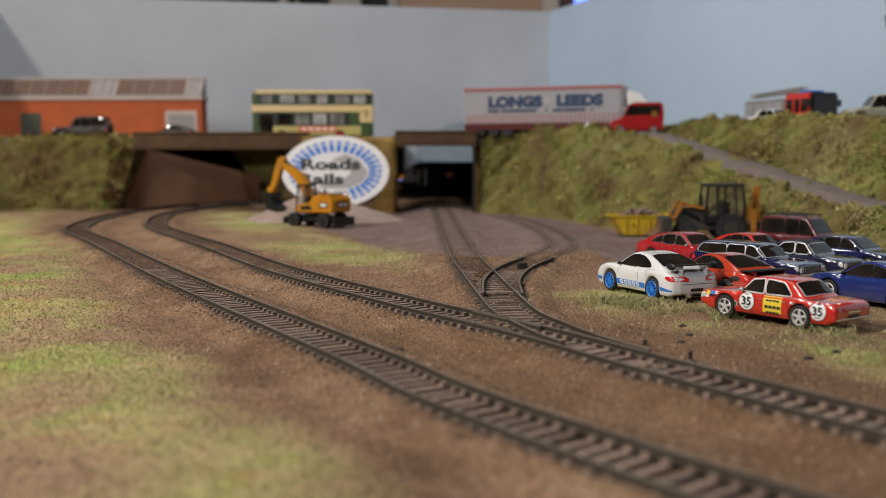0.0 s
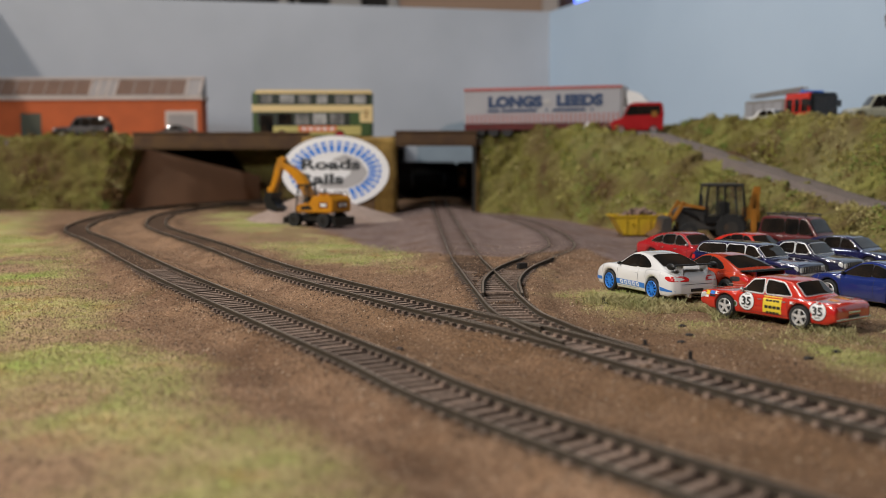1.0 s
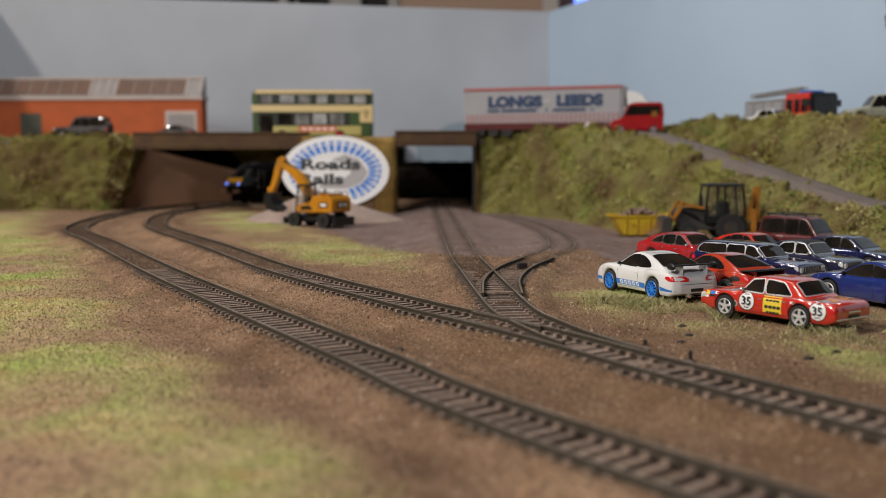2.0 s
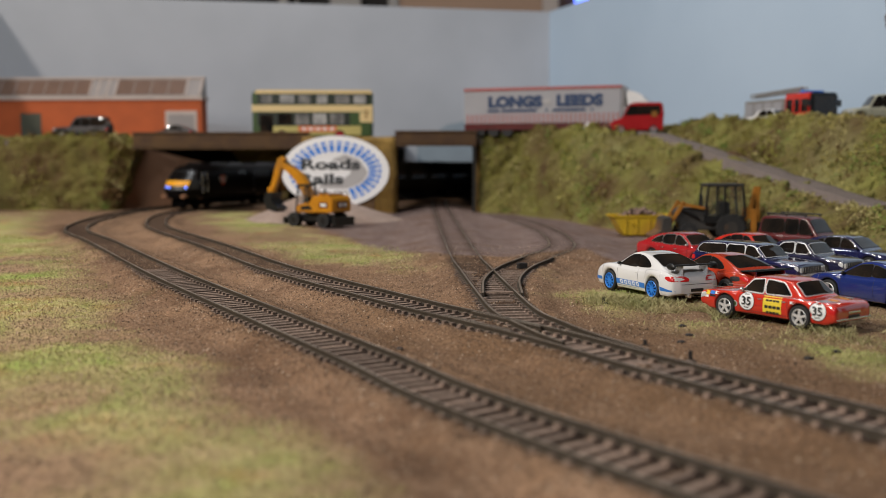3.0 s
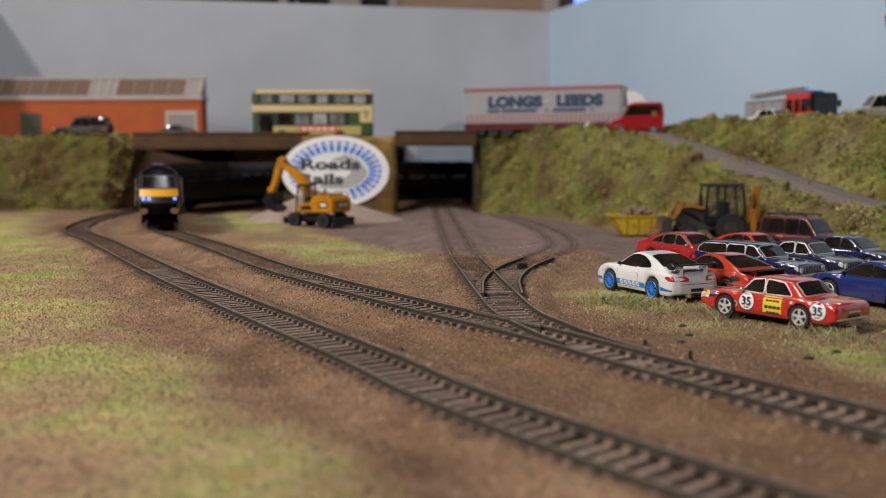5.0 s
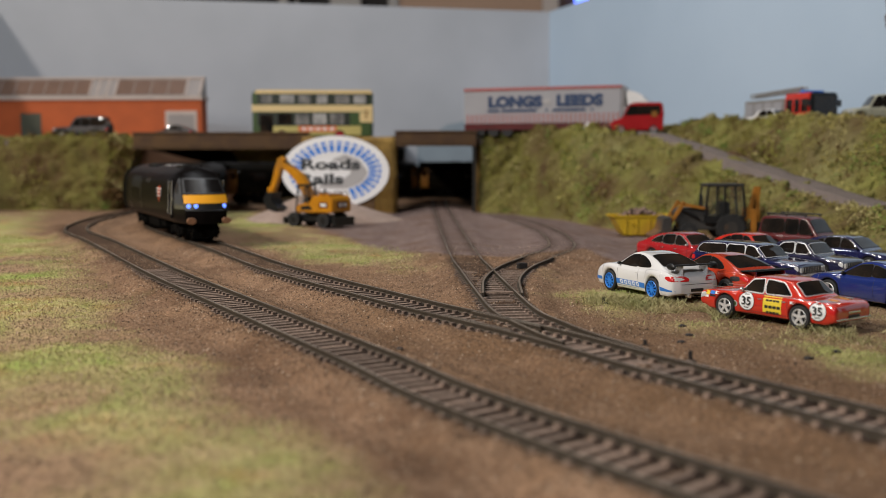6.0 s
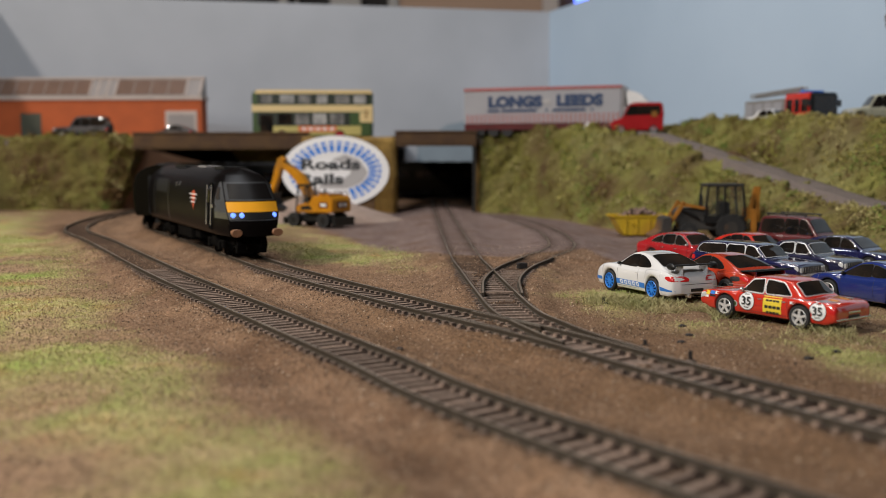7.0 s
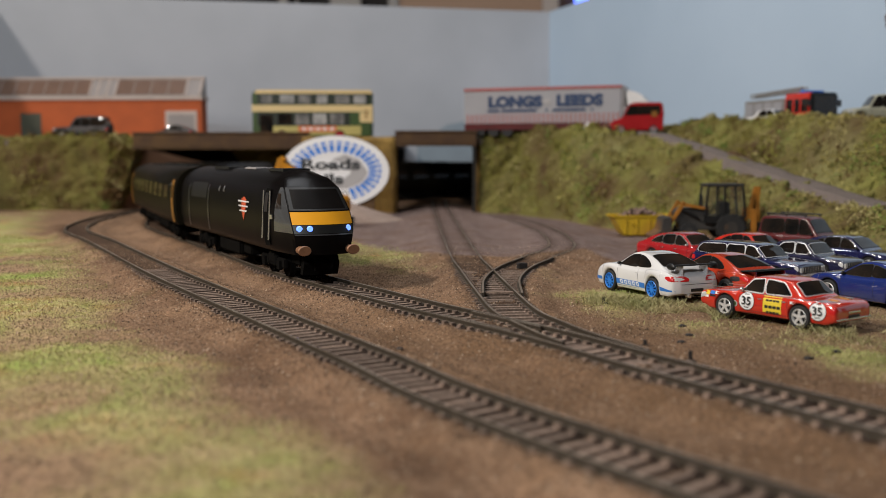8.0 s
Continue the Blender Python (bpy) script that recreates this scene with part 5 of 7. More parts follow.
# white rear-engined sports coupe with blue rims
TAIL = [(-29.9, 9.0), (-29.9, 10.4), (-28.6, 11.2), (-25.2, 11.0), (-24.6, 10.2), (-27, 9.2)]
sh = coupe(60, 25.4, 19.4, 4.7)
WHITE = car("sports_car", place(95.0, 431, 0.6, 115), sh, M_WHITE, "white sports coupe with blue wheels and rear wing", M_BLUERIM, spokes=10, bumper=None, share=0.74, tail=TAIL)
for s in (-1, 1):
    part("side_stripe", patch_bm(lambda u, v: sh.side_pt(-10.3 + 21.2 * u, 4.2 + 2.3 * v, s, 0.1), 14, 2), M_DECALB, WHITE, "blue side stripe with white script", True)
    for k in range(5):
        part("stripe_script", poly_patch(lambda a, b: sh.side_pt(a, b, s, 0.17), [(-6.2 + 3.0 * k, 4.5), (-4.3 + 3.0 * k, 4.7), (-3.7 + 3.0 * k, 6.1), (-5.6 + 3.0 * k, 6.3)], per=3), M_DECALW, WHITE, "", True)
        part("script_core", poly_patch(lambda a, b: sh.side_pt(a, b, s, 0.22), [(-5.6 + 3.0 * k, 5.0), (-4.7 + 3.0 * k, 5.1), (-4.5 + 3.0 * k, 5.7), (-5.3 + 3.0 * k, 5.8)], per=3), M_DECALB, WHITE, "", True)
    part("rear_stripe", patch_bm(lambda u, v: sh.side_pt(-29.2 + 7.6 * u, 4.7 + (0.5 + 1.3 * u) * v, s, 0.1), 8, 1), M_DECALB, WHITE, "", True)
    part("front_stripe", patch_bm(lambda u, v: sh.side_pt(22.4 + 5.6 * u, 4.6 + 1.5 * v, s, 0.1), 5, 1), M_DECALB, WHITE, "", True)
    part("wing_strut", boxed(-28.6, -23.4, s * 6.5 - 0.35, s * 6.5 + 0.35, 11.0, 15.4, 0.2), M_WHITE, WHITE)
    bm = bmesh.new()
    for v in bmesh.ops.create_icosphere(bm, subdivisions=2, radius=1.0)["verts"]:
        v.co = Vector((-26.6 + v.co.x * 3.0, s * 11.2 + v.co.y * 0.9, 15.2 + v.co.z * 1.5))
    part("wing_end", bm, M_BLACKPL, WHITE, "", True)
bm = bmesh.new()
prism(bm, [(-29.4, 15.6), (-28.8, 16.1), (-26, 15.9), (-23.6, 15.3), (-23.4, 15.0), (-26, 15.1)], -11.4, 11.4)
part("rear_wing", bm, M_BLACKPL, WHITE, "black rear wing")
part("engine_lid_gap", patch_bm(lambda u, v: sh.top_pt(-21.2 + 0.2 * u, -0.8 + 1.6 * v, 0.04), 1, 10), M_INKBLACK, WHITE)
part("tail_gap", patch_bm(lambda u, v: Vector((sh.x0 - 0.06, -8 + 16 * u, 7.7 + 0.16 * v)), 8, 1), M_INKBLACK, WHITE)
bm = bmesh.new()
cyl(bm, (-31.2, 4.6, 2.9), (-28.8, 4.6, 2.9), 0.8, seg=12)
part("exhaust_pipe", bm, M_CHROME, WHITE)

M_PALERIM = mat("pale_silver_rim", (0.75, 0.74, 0.72), 0.3, 0.35, scale=200, vary=0.1)
# red racing saloon number 35
sh = saloon(59.5, 22.8, 17.0, 4.3)
sh.wheels = (-15.5, 17.3)
RED35 = car("racing_saloon", place(127.2, 358, 0.6, 125), sh, M_RED, "red racing saloon with white number roundels and yellow decal", M_PALERIM, trim=M_DECALW, spokes=5, bumper=None, share=0.68)


def roundel(parent, sh, x, z, r, s, number):
    ring = [(x + r * math.cos(a), z + r * math.sin(a)) for a in np.linspace(0, 2 * math.pi, 14, endpoint=False)]
    d = part("roundel", poly_patch(lambda a, b: sh.side_pt(a, b, s, 0.14), ring, per=3), M_DECALW, parent, "white number roundel", True)
    part("roundel_ring", patch_bm(lambda u, v: sh.side_pt(x + r * (0.95 + 0.06 * v) * math.cos(2 * math.pi * u), z + r * (0.95 + 0.06 * v) * math.sin(2 * math.pi * u), s, 0.19), 36, 1), M_INKBLACK, d)
    y = sh.side_pt(x, z, s).y
    m = Matrix.Translation((x * MM, y * MM + s * 0.3 * MM, z * MM)) @ (Matrix.Rotation(math.pi, 4, "Z") if s > 0 else Matrix()) @ SIDE
    lettering(number, r * 1.3, M_INKBLACK, d, m, 0.1)
    for k in (1, -1):
        part("roundel_bar", patch_bm(lambda u, v: sh.side_pt(x - r * 0.3 + r * 0.6 * u, z + k * r * 0.72 + 0.35 * v, s, 0.2), 2, 1), M_INKBLACK, d)


M_LENSAMBER = mat("amber_sticker", (0.75, 0.28, 0.03), 0.4, scale=200)
for s in (1, -1):
    roundel(RED35, sh, 7.2, 7.4, 3.4, s, "35")
    roundel(RED35, sh, -23.0, 7.3, 3.3, s, "35")
    plate = part("side_decal", patch_bm(lambda u, v: sh.side_pt(-8.0 + 8.0 * u, 4.3 + 6.1 * v, s, 0.12), 5, 5), M_DECALY, RED35, "yellow decal with unreadable bars")
    for k, (a, b, h) in enumerate(((-7.0, -1.0, 0.75), (-7.6, -0.5, 1.1), (-7.0, -1.2, 0.75))):
        for q in range(4):
            part("decal_bar", patch_bm(lambda u, v: sh.side_pt(a + (b - a) * (q + 0.84 * u) / 4, 9.2 - 2.2 * k - h * (1 - v), s, 0.18), 2, 1), M_INKBLACK, plate)
    part("waist_stripe", patch_bm(lambda u, v: sh.side_pt(-28.6 + 57 * u, 10.55 + 0.22 * v, s, 0.08), 30, 1), M_CHROME, RED35)
    part("side_moulding", patch_bm(lambda u, v: sh.side_pt(-28.2 + 40 * u, 6.2 + 0.15 * v, s, 0.06), 24, 1), M_RED2, RED35)
    for x, z, w, h, mt in ((26.2, 8.6, 2.6, 1.5, M_DECALY), (23.4, 8.9, 2.4, 1.3, M_DECALB), (20.6, 9.1, 2.4, 1.1, M_DECALW), (17.4, 9.3, 2.8, 0.8, M_LENSAMBER), (22.4, 7.7, 4.4, 0.8, M_INKBLACK), (17.0, 8.0, 3.6, 0.9, M_INKBLACK), (26.4, 7.2, 2.2, 0.9, M_DECALW), (-13.0, 9.2, 2.6, 0.9, M_DECALW)):
        part("sponsor_decal", patch_bm(lambda u, v: sh.side_pt(x - w / 2 + w * u, z - h / 2 + h * v, s, 0.14), 3, 1), mt, RED35)
    part("round_badge", poly_patch(lambda a, b: sh.side_pt(a, b, s, 0.14), [(12.4 + 1.2 * math.cos(a), 5.9 + 1.2 * math.sin(a)) for a in np.linspace(0, 6.28, 10, endpoint=False)], per=2), M_SIGNGREY, RED35)
    part("badge_centre", poly_patch(lambda a, b: sh.side_pt(a, b, s, 0.18), [(12.4 + 0.8 * math.cos(a), 5.9 + 0.8 * math.sin(a)) for a in np.linspace(0, 6.28, 10, endpoint=False)], per=2), M_BUSGREEN, RED35)
part("tail_script", boxed(-30.2, -29.8, -3.5, 3.5, 6.9, 7.5, 0.1), M_CHROME, RED35)
part("tail_bumper_strip", boxed(-30.4, -29.6, -10.2, 10.2, 4.6, 5.2, 0.2), M_CHROME, RED35)
for y in (-0.45, 0.25):
    part("boot_decal", patch_bm(lambda u, v: sh.top_pt(-26 + 3.5 * u, y + 0.28 * v, 0.1), 2, 2), M_LENSAMBER, RED35)
part("roof_sticker", patch_bm(lambda u, v: sh.top_pt(-2 + 3 * u, -0.3 + 0.28 * v, 0.1), 2, 2), M_SIGNGREY, RED35)

part("boot_gap", patch_bm(lambda u, v: sh.top_pt(-18.9 + 0.16 * u, -0.95 + 1.9 * v, 0.04), 1, 10), M_INKBLACK, RED35)
part("bonnet_gap", patch_bm(lambda u, v: sh.top_pt(14.2 + 0.16 * u, -0.95 + 1.9 * v, 0.04), 1, 10), M_INKBLACK, RED35)

# the other parked cars
sh = coupe(60, 25.4, 18.8, 4.6)
ORRED = car("sports_car", place(126, 430, 0.6, 116), sh, M_ORRED, "orange-red low sports coupe with black rear spoiler", M_BLACKPL, bumper=None, tail=TAIL)
bm = bmesh.new()
prism(bm, [(-30.4, 13.5), (-29.8, 14.1), (-24, 13.6), (-22.5, 13.2), (-24, 12.9)], -11.3, 11.3)
part("rear_spoiler", bm, M_BLACKPL, ORRED, "black rear spoiler")
for s in (-1, 1):
    part("spoiler_strut", boxed(-29, -24.5, s * 8 - 0.4, s * 8 + 0.4, 10.4, 13.2), M_ORRED, ORRED)
    part("side_vent", poly_patch(lambda a, b: sh.side_pt(a, b, s, 0.1), [(-19, 8.6), (-19.6, 10.6), (-23.8, 10.9), (-24.4, 9.2)], per=3), M_INKBLACK, ORRED, "", True)
part("tail_vent", boxed(-30.25, -29.8, -5.5, 5.5, 7.2, 9.0, 0.2), M_INKBLACK, ORRED)
sh = coupe(62, 25.8, 18.6, 4.7)
BLUEC = car("sports_car", place(183, 397, 0.6, 119), sh, M_BLUE, "glossy blue sports coupe", M_SILVER, bumper=None, share=0.72, tail=TAIL)
sh = hatch(60, 24, 18.4)
car("hatchback", place(140.5, 552, 0.6, -58), sh, M_RED2, "crimson fastback hatchback with pale window trim", M_SILVER, trim=M_CHROME)
sh = hatch(54, 22.5, 18.6)
car("hatchback", place(176, 545, 0.6, -58), sh, M_RED, "plain red hatchback among the parked cars", M_SILVER)
sh = estate(64, 23.5, 18.4)
car("estate_car", place(158.5, 484, 0.6, -54), sh, M_NAVY, "navy blue estate with bright window frames and grille", M_SILVER, trim=M_DECALW, bumper=M_CHROME, grille=True)
sh = saloon(56, 22.5, 18.4)
car("saloon_car", place(189, 499, 0.6, -54), sh, M_INK, "very dark blue saloon with thick white window frames", M_SILVER, trim=M_DECALW, bumper=M_CHROME, grille=True, roof_mat=M_TYRE)
sh = hatch(60, 24, 18.4)
car("hatchback", place(225, 531, 0.6, -52), sh, M_NAVY, "dark blue hatchback among the parked cars", M_SILVER)
sh = hatch(54, 22.5, 17.4)
car("hatchback", place(236, 448, 0.6, -54), sh, M_WHITE, "white hatchback at the end of the row", M_SILVER)
sh = wagon()
DISCO = car("estate_car", place(227, 596, 0.6, -52), sh, M_MAROON, "dull maroon off-road estate with roof bars", M_SILVER)
for s in (-1, 1):
    bm = bmesh.new()
    cyl(bm, (-24, s * 8, 26.2), (4, s * 8, 25.8), 0.5, seg=8)
    for x in (-23, -10, 3):
        cyl(bm, (x, s * 8, 24.3), (x, s * 8, 26.0), 0.4, seg=6)
    part("roof_bar", bm, M_BLACKPL, DISCO)
# cars on the upper level
sh = wagon(66, 26, 29, 5.6)
GREY = car("off_road_car", place(-441, 1186, 83.4, 183), sh, M_GREYCAR, "dull grey-brown off-road car outside the brick shed", M_SILVER, group="cars on the upper road")
bm = bmesh.new()
cyl(bm, (-35.4, 0, 14), (-32.8, 0, 14), 5.8, seg=20)
part("spare_wheel", bm, M_TYRE, GREY)
sh = wagon(54, 23, 25, 4.8)
KHAKI = car("off_road_car", place(367, 818, 90.0, 175), sh, M_KHAKI, "pale khaki off-road car on the upper road", M_SILVER, group="cars on the upper road")
sh = saloon(56, 22.5, 18.0)
car("saloon_car", place(307, 900, 88.5, -62), sh, M_WHITE, "white car on the upper road beside the fire engine", M_SILVER, group="cars on the upper road")
sh = saloon(54, 22.5, 18.0)
car("saloon_car", place(168, 1046, 84.2, -12), sh, M_WHITE, "white car beside the lorry", M_SILVER, group="cars on the upper road")
sh = hatch(50, 21.5, 17.5)
car("hatchback", place(-325, 1170, 83.6, 175), sh, M_GREYCAR, "grey hatchback on the bridge road", M_SILVER, group="cars on the upper road")


def double_decker():
    ob = thing("double_decker_bus", place(-152, 1140, 81.4, 1.5), "green and cream double-decker bus on the bridge", "bus")
    L, W, H = 139.0, 33.0, 57.5
    x0, x1 = -L / 2, L / 2
    part("body", boxed(x0, x1, -W / 2, W / 2, 4, H, 2.2), M_BUSGREEN, ob, "dark green body")
    part("roof_band", boxed(x0 + 3, x1 + 0.2, -W / 2 - 0.3, W / 2 + 0.3, H - 3.4, H - 1.2, 0.3), M_BUSCREAM, ob, "cream band under the roof")
    part("roof", boxed(x0 + 4, x1 - 1, -W / 2 + 1.5, W / 2 - 1.5, H - 1.7, H + 1.0, 0.8), M_BUSCREAM, ob)
    part("middle_band", boxed(x0 - 0.3, x1 + 0.3, -W / 2 - 0.3, W / 2 + 0.3, 33.0, 41.6, 0.4), M_BUSCREAM, ob, "broad cream band between the decks")
    part("rear_panel", boxed(x1 - 15, x1 + 0.35, -W / 2 - 0.35, W / 2 + 0.35, 21, 33, 0.4), M_BUSCREAM, ob)
    part("lower_band", boxed(x0 + 22, x1 - 13, -W / 2 - 0.3, W / 2 + 0.3, 6.5, 17.4, 0.3), M_BUSBAND, ob)
    part("side_advert", boxed(-16, 28, -W / 2 - 0.6, -W / 2, 10.5, 17.2), M_ORANGEAD, ob, "orange advert panel with unreadable bars")
    for k in range(5):
        part("advert_bar", boxed(-12 + k * 8, -7 + k * 8, -W / 2 - 0.75, -W / 2 - 0.55, 12.6, 15.2), M_DECALW, ob)
    for s in (-1, 1):
        part("upper_window_strip", boxed(x0 + 6, x1 - 3, s * (W / 2 + 0.1) - 0.15, s * (W / 2 + 0.1) + 0.15, 41.9, 53.8), M_BUSDARK, ob)
        for i in range(6):
            a = x0 + 11 + i * 21.3
            part("upper_window", boxed(a, a + (12.0, 16.5, 14.0)[i % 3], s * (W / 2 + 0.35) - 0.2, s * (W / 2 + 0.35) + 0.2, 43.0, 52.8, 0.15), (M_BUSPANE, M_BUSPALE)[i % 2], ob)
        part("lower_window_strip", boxed(x0 + 6, x1 - 26, s * (W / 2 + 0.1) - 0.15, s * (W / 2 + 0.1) + 0.15, 17.6, 32.6), M_BUSDARK, ob)
        for i in range(5):
            a = x0 + 30 + i * 20
            if a + 16 < x1 - 20:
                part("lower_window", boxed(a, a + 16, s * (W / 2 + 0.35) - 0.2, s * (W / 2 + 0.35) + 0.2, 18.8, 31.4, 0.15), (M_GLASS, M_BUSPANE, M_BUSPALE, M_BUSPANE, M_BUSPALE)[i], ob)
        part("entrance_door", boxed(x0 + 9, x0 + 24, s * (W / 2 + 0.35) - 0.2, s * (W / 2 + 0.35) + 0.2, 6, 30, 0.15), M_GLASS, ob)
        for x in (x0 + 34, x1 - 38):
            bm = bmesh.new()
            cyl(bm, (x, s * (W / 2 - 3.5), 6.2), (x, s * (W / 2 + 0.4), 6.2), 6.2, seg=22)
            t = part("tyre", bm, M_TYRE, ob)
            bm = bmesh.new()
            cyl(bm, (x, s * (W / 2 + 0.3), 6.2), (x, s * (W / 2 + 1.0), 6.2), 4.4, seg=18)
            part("hub", bm, M_RED2, t)
    part("front_screen", boxed(x0 - 0.4, x0 + 0.5, -W / 2 + 2, W / 2 - 2, 43, 51.5, 0.2), M_GLASS, ob)
    part("rear_light", boxed(x1 - 8, x1 - 6, -W / 2 - 0.6, -W / 2, 26, 36), M_GOLD, ob)
    return ob


M_BUSDARK = mat("very_dark_green_window_band", (0.012, 0.018, 0.008), 0.4, scale=60)
M_BUSPALE = mat("bright_bus_glazing", (0.50, 0.49, 0.48), 0.2, scale=60, vary=0.5, colour2=(0.22, 0.22, 0.22), coat=0.5)
M_BUSPANE = mat("pale_bus_glazing", (0.30, 0.29, 0.28), 0.15, scale=60, vary=0.5, colour2=(0.10, 0.10, 0.10), coat=0.5)
double_decker()


def lorry():
    ob = thing("articulated_lorry", place(112, 1073, 85.4, -20.5), "curtain-sided articulated lorry with faded red trim", "lorry")
    L, W = 176.0, 33.0
    x0, x1 = -88, 88
    part("trailer_curtain", boxed(x0, x1, -W / 2, W / 2, 14, 50, 0.6), M_CURTAIN, ob, "grey trailer curtain with dark blue lettering")
    part("roof_rail", boxed(x0 - 0.5, x1 + 0.5, -W / 2 - 0.5, W / 2 + 0.5, 50.1, 53.2, 0.5), M_PINKSTRIPE, ob, "faded red roof rail")
    part("chassis_rail", boxed(x0, x1, -W / 2 + 0.6, W / 2 - 0.6, 7.0, 13.9, 0.5), M_MAROON, ob)
    for i in range(34):
        x = x0 + 4 + i * 5.1
        part("curtain_strap", boxed(x, x + 1.5, -W / 2 - 0.35, -W / 2 - 0.02, 14.2, 24.5), M_PINKSTRIPE, ob)
    m = Matrix.Translation((-29 * MM, (-W / 2 - 0.5) * MM, 37.0 * MM)) @ SIDE
    lettering("LONGS", 15.5, M_LETTERNAVY, ob, m, 1.15, 1.2, "lettering")
    m = Matrix.Translation((43 * MM, (-W / 2 - 0.5) * MM, 37.5 * MM)) @ SIDE
    lettering("LEEDS", 15.5, M_LETTERNAVY, ob, m, 1.15, 1.2, "lettering")
    part("curtain_logo", boxed(3, 11, -W / 2 - 0.6, -W / 2, 35, 40), M_SIGNGREY, ob, "small pale grey emblem")
    for a, b in ((-44, -4), (6, 8), (14, 50), (56, 58), (-60, -47)):
        part("small_print", boxed(a, b, -W / 2 - 0.5, -W / 2, 26.6, 29.4), M_LETTERNAVY, ob)
    part("front_bulkhead", boxed(x1 + 0.6, x1 + 2.5, -W / 2 + 1, W / 2 - 1, 14, 52, 0.4), M_SIGNGREY, ob)
    for s in (-1, 1):
        for x in (-70, -54, -38, 74, 102):
            bm = bmesh.new()
            cyl(bm, (x, s * 9, 6.4), (x, s * 15.5, 6.4), 6.4, seg=20)
            part("tyre", bm, M_TYRE, ob)
    bm = bmesh.new()
    prism(bm, [(94, 8), (118, 8), (119, 22), (116, 36), (112, 38), (94, 38)], -15, 15)
    cab = part("cab", bm, M_WHITE, ob, "white cab")
    bm = bmesh.new()
    prism(bm, [(93, 38.2), (113, 38.2), (108, 43), (100, 46.5), (93, 47.5)], -14, 14)
    part("wind_deflector", bm, M_WHITE, cab)
    part("cab_screen", boxed(116, 118.6, -13.5, 13.5, 24, 34.5, 0.4), M_GLASS, cab)
    for s in (-1, 1):
        part("cab_window", boxed(102, 113, s * 15 - 0.3, s * 15 + 0.3, 25, 34, 0.2), M_GLASS, cab)
    return ob


lorry()


def red_van():
    ob = thing("red_van", place(196, 985, 84.6, 176), "small red delivery van at the head of the ramp", "van")
    bm = bmesh.new()
    prism(bm, [(-24, 4), (24, 4), (25, 9), (23, 12.5), (14, 14.5), (8, 26.5), (4, 28.5), (-23, 28.5), (-24.5, 20)], -11.5, 11.5)
    bmesh.ops.bevel(bm, geom=bm.edges[:], offset=1.1, segments=2, affect="EDGES")
    sharp(part("body", bm, M_RED2, ob))
    for s in (-1, 1):
        bm = bmesh.new()
        bm.faces.new([bm.verts.new((x, s * 11.7, z)) for x, z in ((-21, 18), (12, 17), (7.5, 25.5), (-21, 26))])
        part("side_window", bm, M_GLASS, ob)
        for x in (-15, 15):
            wheel(ob, x, s * 11.6, 4.4, M_SILVER, 5, s=s)
        part("side_crest", boxed(-18, -13, s * 11.7 - 0.1, s * 11.7 + 0.1, 16, 21), M_GOLD, ob)
    bm = bmesh.new()
    bm.faces.new([bm.verts.new(p) for p in ((13.9, -9.5, 15.4), (13.9, 9.5, 15.4), (9.2, 8.5, 25.4), (9.2, -8.5, 25.4))])
    part("windscreen", bm, M_GLASS, ob)
    part("bumper", boxed(23.5, 25.8, -11, 11, 5, 7.5, 0.4), M_BLACKPL, ob)
    ob.scale = (1.08, 1.08, 1.14)
    return ob


red_van()


